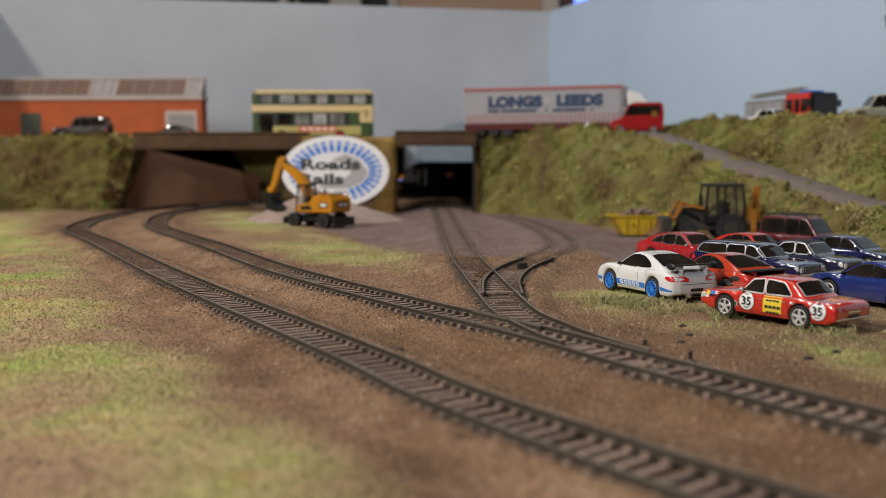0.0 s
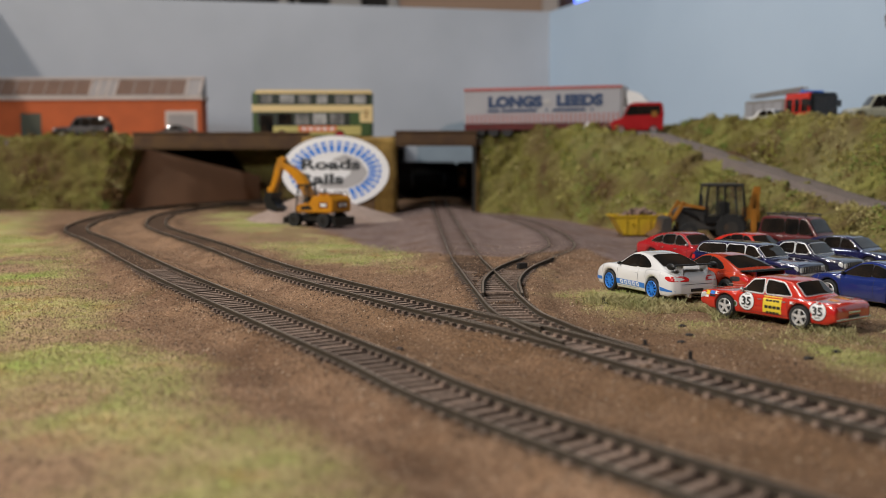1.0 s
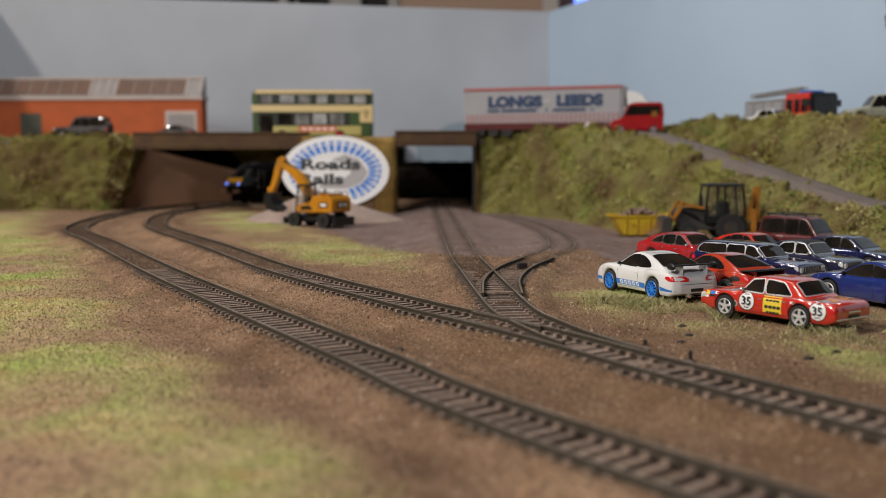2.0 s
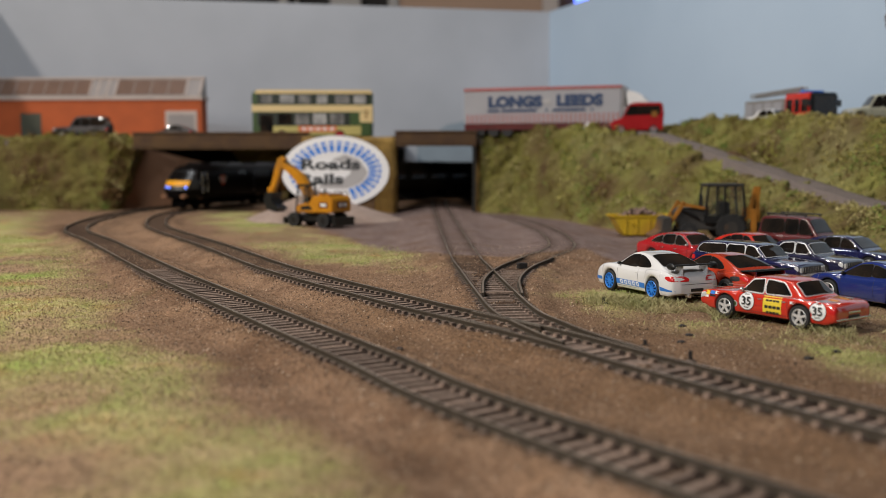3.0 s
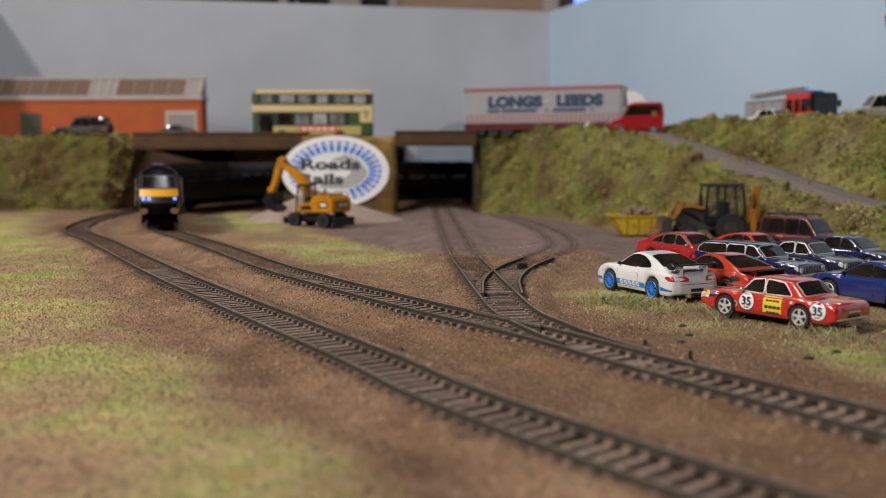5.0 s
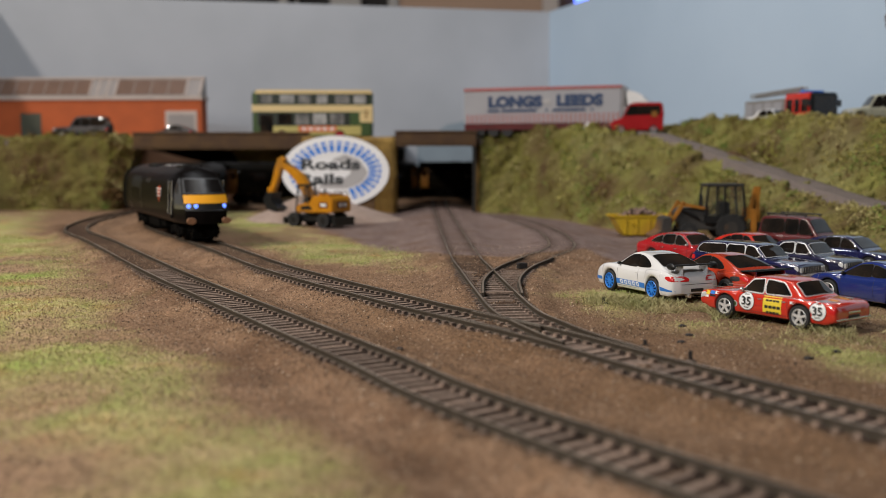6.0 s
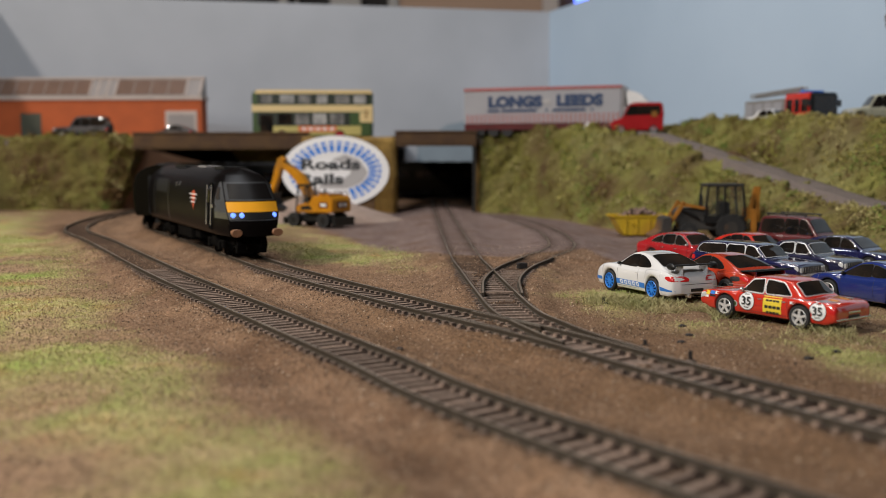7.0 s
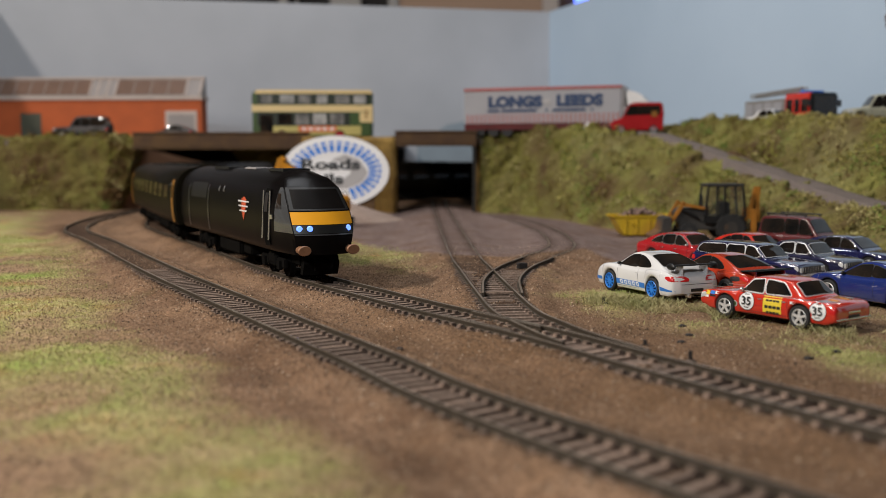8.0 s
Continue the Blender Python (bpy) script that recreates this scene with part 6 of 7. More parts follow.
def fire_engine():
    ob = thing("fire_engine", place(334, 934, 84.6, -72), "red fire engine with silver lockers and roof ladder", "fire engine")
    W = 31.0
    part("locker_body", boxed(-54, 12, -W / 2, W / 2, 7, 36, 0.8), M_ALU, ob, "silver locker body")
    for i in range(4):
        a = -52 + i * 15.5
        part("roller_shutter", boxed(a, a + 13.5, -W / 2 - 0.4, -W / 2, 14, 33, 0.2), M_CURTAIN, ob)
    for i in range(6):
        part("side_chevron", boxed(-53 + i * 10.6, -43 + i * 10.6, -W / 2 - 0.6, -W / 2 - 0.1, 7, 13.5), (M_DECALY, M_RED)[i % 2], ob)
    part("crew_cab", boxed(12.2, 49, -W / 2, W / 2, 7, 40, 1.2), M_RED, ob, "red crew cab")
    part("front_cab", boxed(49.1, 52, -W / 2, W / 2, 7, 40, 2.0), M_BLACKPL, ob, "black cab front")
    part("windscreen", boxed(51.4, 52.5, -13, 13, 20, 36, 0.4), M_GLASS, ob)
    for s in (-1, 1):
        for a, b in ((15, 24), (27, 34.5), (37, 47)):
            part("cab_window", boxed(a, b, s * (W / 2 + 0.1) - 0.2, s * (W / 2 + 0.1) + 0.2, 21, 34, 0.15), M_GLASS, ob)
        part("mirror", boxed(50, 53, s * (W / 2 + 2) - 1.2, s * (W / 2 + 2) + 1.2, 26, 33, 0.4), M_BLACKPL, ob)
        for x in (-30, 38):
            bm = bmesh.new()
            cyl(bm, (x, s * 11, 6.4), (x, s * 15.8, 6.4), 6.4, seg=20)
            part("tyre", bm, M_TYRE, ob)
    bm = bmesh.new()
    for y in (-9, -3):
        cyl(bm, (-52, y, 40), (30, y, 43), 0.9, seg=8)
        cyl(bm, (-52, y, 43), (30, y, 46), 0.9, seg=8)
    for i in range(14):
        u = i / 13
        cyl(bm, (-51 + 80 * u, -9, 40 + 3 * u), (-51 + 80 * u, -3, 40 + 3 * u), 0.5, seg=6)
        cyl(bm, (-51 + 80 * u, -9, 40 + 3 * u), (-51 + 80 * u, -9, 43 + 3 * u), 0.5, seg=6)
    part("ladder", bm, M_ALU, ob, "dull aluminium roof ladder")
    part("light_bar", boxed(30, 36, -12, 12, 40.1, 43, 0.5), M_SIGNBLUE, ob)
    ob.scale = (0.95, 0.95, 0.92)
    return ob


fire_engine()

# ---- sign, shed and plant ----


def sign_board():
    ob = thing("oval_sign", place(-110, 985, 48.0, 0, -6), "oval white sign with blue sleepers ring and black lettering", "sign")
    A, Bz = 55.0, 36.5
    bm = bmesh.new()
    n = 72
    f = [bm.verts.new((A * math.cos(2 * math.pi * i / n), -1.2, Bz * math.sin(2 * math.pi * i / n))) for i in range(n)]
    g = [bm.verts.new((v.co.x, 1.2, v.co.z)) for v in f]
    bm.faces.new(f)
    bm.faces.new(g)
    for i in range(n):
        bm.faces.new((f[i], f[(i + 1) % n], g[(i + 1) % n], g[i]))
    bmesh.ops.recalc_face_normals(bm, faces=bm.faces)
    part("board", bm, M_SIGN, ob)
    for k in range(34):
        a = 2 * math.pi * k / 34
        pitch = math.hypot(A * math.sin(a), Bz * math.cos(a)) * 0.85 * math.pi / 20
        if 1.24 * math.pi < a < 1.62 * math.pi:
            continue
        p = Vector((math.cos(a) * A * 0.86, 0, math.sin(a) * Bz * 0.84))
        q = Vector((math.cos(a) * A * 0.63, 0, math.sin(a) * Bz * 0.53))
        d = (p - q).normalized()
        s = Vector((d.z, 0, -d.x))
        bm = bmesh.new()
        for off, w0, w1 in ((-1.45, 0.37 * pitch, 0.29 * pitch),):
            bm.faces.new([bm.verts.new(v + Vector((0, off, 0))) for v in (p + s * w0, p - s * w0, q - s * w1, q + s * w1)])
        part("printed_sleeper", bm, M_SIGNBLUE, ob)
    for r in (0.78, 0.60):
        bm = bmesh.new()
        pr = None
        for i in range(101):
            a = -0.36 * math.pi + 1.58 * math.pi * i / 100
            rz = r * 0.96 if r > 0.7 else r * 0.86
            v = [bm.verts.new((A * k * math.cos(a), -1.55, Bz * kz * math.sin(a))) for k, kz in ((r, rz), (r + 0.022, rz + 0.03))]
            if pr:
                bm.faces.new((pr[0], pr[1], v[1], v[0]))
            pr = v
        part("printed_rail", bm, M_SIGN, ob)
    bm = bmesh.new()
    bm.faces.new([bm.verts.new((x, -1.36, z)) for x, z in ((-4, 12), (10, 17), (24, 12), (33, 0), (34, -12), (22, -17), (6, -18), (-14, -17), (-24, -22), (-10, -12), (8, -8), (16, -2), (14, 5), (4, 9))])
    part("printed_road", bm, M_SIGNGREY, ob)
    m = Matrix.Translation((-5 * MM, -1.7 * MM, 6.5 * MM)) @ SIDE
    lettering("Roads", 14.6, M_INKBLACK, ob, m, 0.55, 1.7)
    m = Matrix.Translation((-14.5 * MM, -1.7 * MM, -8.5 * MM)) @ SIDE
    lettering("Rails", 14.6, M_INKBLACK, ob, m, 0.55, 1.7)
    part("sign_post", boxed(-40, 40, 1.3, 5, -47.5, -20, 0.4), M_TIMBER, ob)
    return ob


sign_board()


def shed():
    ob = thing("brick_shed", place(-600, 1345, 83.2, -2.5), "orange-red brick shed with off-white glazed roof band", "building")
    L, Hh = 268.0, 58.0
    x0 = -40.0
    part("wall", boxed(x0, L, 0, 26, -0.5, Hh), M_BRICK, ob, "orange-red brick wall")
    part("fascia", boxed(x0 - 2, L + 2, -2.5, 28, Hh + 0.05, Hh + 5.0, 0.5), M_SHEDWHITE, ob, "off-white fascia")
    bm = bmesh.new()
    prism(bm, [(0, Hh + 5.1), (0, Hh + 6), (20, Hh + 31), (24, Hh + 31), (26, Hh + 5.1)], x0, L)
    bmesh.ops.rotate(bm, cent=(0, 0, 0), matrix=Matrix.Rotation(radians(90), 3, "Z"), verts=bm.verts)
    for v in bm.verts:
        v.co.x = -v.co.x
        v.co.y = v.co.y
    bmesh.ops.recalc_face_normals(bm, faces=bm.faces)
    part("roof", bm, M_SHEDGREY, ob, "grey glazed mansard roof")

    def slope(u):
        return (0.4 + 19.0 * u, Hh + 6.5 + 23.5 * u)
    edges = [(-38, 110, M_SHEDPANEL), (148, 244, M_SHEDPANEL)]
    for a, b, mt in edges:
        n = int((b - a) / 21)
        for i in range(n):
            xa, xb = a + (b - a) * i / n + 0.7, a + (b - a) * (i + 1) / n - 0.7
            bm = bmesh.new()
            (y0, z0), (y1, z1) = slope(0.04), slope(0.92)
            bm.faces.new([bm.verts.new(p) for p in ((xa, y0 - 0.8, z0), (xb, y0 - 0.8, z0), (xb, y1 - 0.8, z1), (xa, y1 - 0.8, z1))])
            part("roof_panel", bm, mt, ob, "brown translucent roof panel")
    for x in (-39, 111, 122, 135, 147, 246, L - 2):
        bm = bmesh.new()
        (y0, z0), (y1, z1) = slope(0), slope(1.0)
        cyl(bm, (x, y0 - 0.6, z0), (x, y1 - 0.6, z1), 1.3, seg=6)
        part("glazing_bar", bm, M_SHEDWHITE, ob)
    part("ridge_trim", boxed(x0, L + 1, 17, 23, Hh + 29.5, Hh + 32.5, 0.5), M_SHEDWHITE, ob)
    part("door", boxed(14, 43, -1.0, 0.2, 0, 40, 0.3), M_SHEDDOOR, ob, "dark green sliding door")
    d = part("shutter_frame", boxed(218, 262, -2.2, 0.3, 0, 43, 0.4), M_SHEDWHITE, ob)
    part("shutter", boxed(222, 258, -2.8, -2.25, 0, 38, 0.2), M_SHEDGREY, d, "grey roller shutter")
    # courses of bricks as fine ledges
    for i in range(11):
        part("brick_course", boxed(x0 + 0.1, L + 0.15, -0.25, -0.02, 3 + i * 5.0, 6.6 + i * 5.0), M_BRICK, ob)
    return ob


shed()


def limb(bm, a, b, w, t, t2=None):
    """A tapered box section from a to b in the x, z plane."""
    a, b = Vector(a), Vector(b)
    d = (b - a).normalized()
    s = Vector((-d.z, 0, d.x))
    t2 = t if t2 is None else t2
    v = []
    for p, k in ((a, t), (b, t2)):
        for y in (-w, w):
            for q in (-1, 1):
                v.append(bm.verts.new(p + s * q * k + Vector((0, y, 0))))
    for f in ((0, 1, 3, 2), (4, 6, 7, 5), (0, 4, 5, 1), (2, 3, 7, 6), (0, 2, 6, 4), (1, 5, 7, 3)):
        bm.faces.new([v[i] for i in f])


def excavator():
    ob = thing("wheeled_excavator", place(-112, 858, 0.4, 148), "yellow wheeled excavator with raised boom beside the heap", "excavator")
    part("chassis", boxed(-26, 26, -8, 8, 5, 11, 1.0), M_BLACKPL, ob)
    for x in (-18, 18):
        for s in (-1, 1):
            bm = bmesh.new()
            cyl(bm, (x, s * 8.5, 6.8), (x, s * 15, 6.8), 6.8, seg=22)
            t = part("tyre", bm, M_TYRE, ob)
            bm = bmesh.new()
            cyl(bm, (x, s * 14.9, 6.8), (x, s * 15.4, 6.8), 3.4, seg=14)
            part("hub", bm, M_BLACKPL, t)
    part("dozer_blade", boxed(-33, -29, -15, 15, 2, 10, 0.6), M_BLACKPL, ob)
    part("stabiliser", boxed(27, 31, -15, 15, 3, 9, 0.6), M_BLACKPL, ob)
    bm = bmesh.new()
    cyl(bm, (0, 0, 11), (0, 0, 13.4), 9, seg=24)
    part("slew_ring", bm, M_BLACKPL, ob)
    bm = bmesh.new()
    prism(bm, [(-27, 14), (14, 13.5), (16, 16), (15, 20), (-2, 24), (-6, 29.5), (-26, 29.5), (-29.5, 26), (-29.5, 15)], -14.5, 14.5)
    bmesh.ops.bevel(bm, geom=bm.edges[:], offset=1.0, segments=2, affect="EDGES")
    house = sharp(part("house", bm, M_PLANT, ob, "yellow engine house"))
    for s in (-1, 1):
        bm = bmesh.new()
        bm.faces.new([bm.verts.new((x, s * 14.7, z)) for x, z in ((-6, 16.5), (8, 16), (9, 19), (-2, 20.5))])
        part("side_grille", bm, M_BLACKPL, house)
        part("side_mark", boxed(-24, -14, s * 14.7 - 0.1, s * 14.7 + 0.1, 18.5, 23.5), M_MAROON, house)
        part("mark_letter_bar", boxed(-22.5, -15.5, s * 14.9 - 0.1, s * 14.9 + 0.1, 19.7, 22.3), M_DECALW, house)
    part("rear_mark", boxed(-30.0, -29.4, -7, 7, 18, 24), M_MAROON, house)
    for y in (-4, 3):
        part("mark_letter_bar", boxed(-30.2, -29.9, y - 2, y + 2, 19.5, 22.5), M_DECALW, house)
    part("engine_cover", boxed(-24, -9, -10, 10, 29.4, 31.2, 0.6), M_PLANT, house)
    bm = bmesh.new()
    for y in (-13.4, 13.4):
        cyl(bm, (-26, y, 32.6), (-10, y, 32.6), 0.45, seg=6)
        for x in (-26, -18, -10):
            cyl(bm, (x, y, 29), (x, y, 32.6), 0.4, seg=6)
    part("handrail", bm, M_BLACKPL, house)
    bm = bmesh.new()
    cyl(bm, (-14, 6, 31), (-14, 6, 35.5), 1.1, seg=10)
    part("exhaust", bm, M_BLACKPL, house)
    bm = bmesh.new()
    for y in (3, 14):
        limb(bm, (15, y, 14), (12, y, 38), 0.6, 0.6)
        limb(bm, (0, y, 21), (0, y, 39), 0.6, 0.6)
        limb(bm, (-0.5, y, 39), (12.5, y, 38), 0.6, 0.6)
    box(bm, -1, 13, 2.5, 14.5, 38, 39.6, 0.4)
    cab = part("cab_frame", bm, M_BLACKPL, ob, "black cab frame")
    part("cab_glass", boxed(0.5, 12, 3.4, 13.6, 20.5, 37.8, 0.3), M_CABGLASS, cab, "clear cab glazing")
    part("seat", boxed(2, 8, 6, 11, 20, 28, 0.8), M_BLACKPL, cab)
    bm = bmesh.new()
    limb(bm, (8, 0, 18), (17, 0, 35), 3.2, 3.4, 4.6)
    limb(bm, (16.4, 0, 34), (26, 0, 46.5), 3.2, 4.6, 4.4)
    limb(bm, (24.5, 0, 45), (36, 0, 53), 3.0, 4.4, 3.6)
    limb(bm, (35, 0, 52.4), (49, 0, 59), 2.8, 3.6, 2.6)
    for v in bm.verts:
        v.co.y -= 4
    boom = part("boom", bm, M_PLANT, ob, "yellow boom")
    bm = bmesh.new()
    limb(bm, (48, 0, 62), (54, 0, 46), 2.6, 3.8, 3.4)
    limb(bm, (53.8, 0, 47), (61, 0, 30), 2.6, 3.4, 2.4)
    limb(bm, (45, 0, 64), (49, 0, 56), 3.0, 3.0, 3.0)
    for v in bm.verts:
        v.co.y -= 4
    part("stick", bm, M_PLANT, boom)
    bm = bmesh.new()
    cyl(bm, (27, -4, 50), (42, -4, 61), 1.1, seg=10)
    cyl(bm, (36, -4, 57), (45, -4, 62), 0.7, seg=8)
    cyl(bm, (12, -7.5, 15), (25, -7.5, 38), 1.3, seg=10)
    cyl(bm, (56, -4, 56), (61, -4, 37), 1.2, seg=10)
    part("ram", bm, M_BLACKPL, boom)
    bm = bmesh.new()
    prism(bm, [(54, 31), (63, 31), (67, 24), (63, 15), (52, 12), (47, 16), (54, 20), (57, 25)], -11, 3)
    part("bucket", bm, M_BLACKPL, boom, "black digging bucket")
    part("bucket_link", boxed(57, 65, -7.5, -0.5, 27, 36, 0.8), M_PLANT, boom)
    ob.scale = (0.93, 0.93, 0.96)
    return ob


M_CABGLASS = mat("smoky_cab_glass", (0.10, 0.10, 0.095), 0.1, scale=60, colour2=(0.22, 0.21, 0.19))
M_CABGLASS.node_tree.nodes["Principled BSDF"].inputs["Alpha"].default_value = 0.18
excavator()


def backhoe_loader():
    ob = thing("backhoe_loader", place(204, 712, 0.6, 178), "faded orange backhoe loader with dark cab at the bank foot", "backhoe loader")
    part("chassis", boxed(-20, 30, -7, 7, 8, 15, 0.8), M_DARKPLANT, ob)
    bm = bmesh.new()
    prism(bm, [(8, 14), (32, 14), (33, 21), (30, 24), (8, 25.5)], -6.5, 6.5)
    part("bonnet", bm, M_DARKPLANT, ob)
    for x, r, w in ((-6, 10.0, 7), (24, 6.6, 5.5)):
        for s in (-1, 1):
            bm = bmesh.new()
            vs = cyl(bm, (x, s * 8.5, r), (x, s * (8.5 + w), r), r, seg=26)
            t = part("tyre", bm, M_TYRE, ob)
            for k in range(14):
                bm = bmesh.new()
                a = 2 * math.pi * k / 14
                box(bm, r - 0.4, r + 0.5, s * (8.5 + w / 2) - w / 2, s * (8.5 + w / 2) + w / 2, -0.7, 0.7, m=Matrix.Translation((x, 0, r)) @ Matrix.Rotation(a, 4, "Y"))
                part("tread_lug", bm, M_TYRE, t)
            bm = bmesh.new()
            cyl(bm, (x, s * (8.3 + w), r), (x, s * (8.9 + w), r), r * 0.5, seg=16)
            part("hub", bm, M_DARKPLANT, t)
    cab = part("cab_roof", boxed(-16, 11, -11.5, 11.5, 40.0, 42.2, 0.7), M_DARKPLANT, ob, "dark cab roof")
    for x, xb in ((-15, -17), (-2, -2), (10, 12)):
        for s in (-1, 1):
            bm = bmesh.new()
            limb(bm, (x, s * 11, 40), (xb, s * 11, 18), 0.7, 0.7)
            part("cab_pillar", bm, M_BLACKPL, cab)
    part("cab_base", boxed(-17, 12, -11.6, 11.6, 13, 18.6, 0.8), M_BLACKPL, ob)
    part("cab_glass", boxed(-15.5, 10.5, -10.4, 10.4, 18.7, 39.9, 0.4), M_CABGLASS, cab, "smoky cab glazing")
    part("seat", boxed(-8, 0, -4, 4, 18, 29, 1), M_BLACKPL, cab)
    bm = bmesh.new()
    cyl(bm, (14, 8, 25), (14, 8, 34), 0.8, seg=8)
    part("exhaust", bm, M_BLACKPL, ob)
    for s in (-1, 1):
        bm = bmesh.new()
        limb(bm, (10, s * 9.5, 24), (28, s * 9.5, 27), 1.0, 0.9, 1.2)
        limb(bm, (27, s * 9.5, 29), (38, s * 9.5, 11), 1.0, 1.4, 0.9)
        part("loader_arm", bm, M_DULLORANGE, ob, "faded orange loader arm")
        bm = bmesh.new()
        cyl(bm, (16, s * 9.5, 17), (30, s * 9.5, 24), 1.0, seg=8)
        part("ram", bm, M_BLACKPL, ob)
        part("stabiliser_leg", boxed(-25, -21, s * 12 - 1.6, s * 12 + 1.6, 3, 24, 0.5), M_DULLORANGE, ob)
    bm = bmesh.new()
    prism(bm, [(36, 4), (50, 2), (51, 3.5), (44, 8), (42, 17), (37, 18)], -14, 14)
    part("loader_bucket", bm, M_DARKPLANT, ob)
    bm = bmesh.new()
    limb(bm, (-22, 0, 16), (-27, 0, 38), 1.6, 1.3, 1.3)
    limb(bm, (-28, 0, 40), (-29, 0, 12), 1.5, 1.7, 1.3)
    box(bm, -30.5, -26, -2.2, 2.2, 33, 40, 0.8)
    hoe = part("backhoe_boom", bm, M_DULLORANGE, ob, "faded orange folded backhoe boom")
    bm = bmesh.new()
    cyl(bm, (-27, -2.5, 32), (-28, -2.5, 14), 1.6, seg=8)
    part("ram", bm, M_BLACKPL, hoe)
    bm = bmesh.new()
    prism(bm, [(-31, 14), (-25, 14), (-23, 8), (-27, 4), (-32, 5)], -5, 5)
    part("backhoe_bucket", bm, M_DARKPLANT, hoe)
    return ob


M_DARKPLANT = mat("grimy_dark_metal", (0.05, 0.045, 0.04), 0.6, scale=90, vary=0.4, stain=(0.16, 0.08, 0.03))
backhoe_loader()


def skip():
    ob = thing("rubbish_skip", place(157, 765, 0.6, 4), "yellow steel skip heaped with brown rubble", "skip")
    bm = bmesh.new()
    out = [(-15, 0.5), (15, 0.5), (24, 15.5), (-24, 15.5)]
    prism(bm, out, -10.5, 10.5)
    bmesh.ops.delete(bm, geom=[f for f in bm.faces if f.calc_center_median().z > 15], context="FACES")
    bmesh.ops.solidify(bm, geom=bm.faces[:], thickness=0.7)
    part("tub", bm, M_SKIP, ob)
    bm = bmesh.new()
    for y in (-10.8, 10.8):
        box(bm, -24.6, 24.6, y - 0.7, y + 0.7, 14.6, 16.2, 0.3)
    for x in (-24.2, 24.2):
        box(bm, x - 0.7, x + 0.7, -10.8, 10.8, 14.6, 16.2, 0.3)
    part("rim", bm, M_SKIP, ob)
    for x in (-14, -5, 5, 14):
        part("rib", boxed(x - 0.8, x + 0.8, -11.3, -10.6, 1.5, 14.5, 0.2), M_SKIP, ob)
    for s in (-1, 1):
        for x in (-9, 9):
            bm = bmesh.new()
            cyl(bm, (x, s * 10.6, 9.5), (x, s * 12.6, 9.5), 0.9, seg=8)
            part("lug", bm, M_SKIP, ob)
    bm = bmesh.new()
    rnd = random.Random(5)
    for _ in range(150):
        r = rnd.uniform(0.9, 2.6)
        x, y = rnd.uniform(-20, 20), rnd.uniform(-8.5, 8.5)
        z = 13 + 7.5 * max(0, 1 - (x / 20) ** 2) * max(0.2, 1 - (y / 10) ** 2) + rnd.uniform(-1.5, 0.5)
        vs = bmesh.ops.create_icosphere(bm, subdivisions=1, radius=r)["verts"]
        sc = Vector((rnd.uniform(0.6, 1.4), rnd.uniform(0.6, 1.4), rnd.uniform(0.5, 1)))
        for v in vs:
            v.co = Vector((x, y, z)) + Vector((v.co.x * sc.x, v.co.y * sc.y, v.co.z * sc.z)) * rnd.uniform(0.75, 1.2)
    rub = part("rubble", bm, M_RUBBLE, ob, "brown and grey rubble")
    rub["kind"] = "stuff"
    return ob


skip()

# ---- the hall behind, and the layout's own board ----
M_BASE = mat("grey_layout_fascia", (0.12, 0.12, 0.12), 0.6, scale=10)
BASE = thing("layout_table", place(-170, 800, -8), "grey baseboard table carrying the model railway", "table")
part("tabletop", boxed(-740, 760, -870, 920, -60, 0, 3), M_BASE, BASE)
for x in (-690, 700):
    for y in (-820, 860):
        part("leg", boxed(x - 25, x + 25, y - 25, y + 25, -992, -60.1, 3), M_TIMBER, BASE)
tagged(part("backdrop_left", boxed(-692, -683, 760, 1463, -30, WALL_TOP), M_BACKDROP), "grey-blue painted backdrop board at the layout's end", "backdrop", kind="structure")
# the recess's shade is put into this panel colour
M_DARKWALL = mat("recess_shade_panel", (0.03, 0.026, 0.024), 0.8, scale=4)
M_PALEWALL = mat("peach_hall_wall", (0.62, 0.42, 0.30), 0.8, scale=3, vary=0.08)
M_WHITEPOST = mat("white_hall_post", (0.75, 0.66, 0.60), 0.6, scale=5)
M_BLUELAMP = mat("lit_blue_lamp", (0.12, 0.22, 1.0), 0.4, emit=3.0)
tagged(part("wall_panel_dark", boxed(-1400, -130, 2900, 2950, -1000, 900), M_DARKWALL), "flat dark panel standing in for the hall's shaded recess", "wall", kind="structure")
tagged(part("wall_panel_peach", boxed(-130, 290, 2880, 2940, -1000, 900), M_PALEWALL), "peach painted hall partition", "wall", kind="structure")
tagged(part("wall_post", boxed(292, 340, 2870, 2940, -1000, 900, 4), M_WHITEPOST), "white post of the hall partition", "post", kind="structure")
for a, b in ((-480, -455), (-430, -425), (-330, -240), (-160, -130)):
    tagged(part("shelf_batten", boxed(a, b, 2860, 2890, 440, 560, 2), M_ALU), "grey metal batten in the hall recess", "batten", "battens in the recess")
BL = thing("blue_lamp", place(408, 2880, 520), "lit blue lamp on the hall wall", "lamp")
part("lamp_body", boxed(-20, 20, -12, 8, -60, 60, 4), M_BLUELAMP, BL)
part("lamp_bracket", boxed(-6, 6, 8.1, 20, -10, 10), M_ALU, BL)
tagged(part("wall_panel_brown", boxed(341, 700, 2890, 2940, -1000, 900), M_TIMBER), "brown timber partition of the hall", "wall", kind="structure")

# ---- loose things on the ground ----


def ground_z(x, y):
    return float(land_height(np.array([float(x)]), np.array([float(y)]))[0])


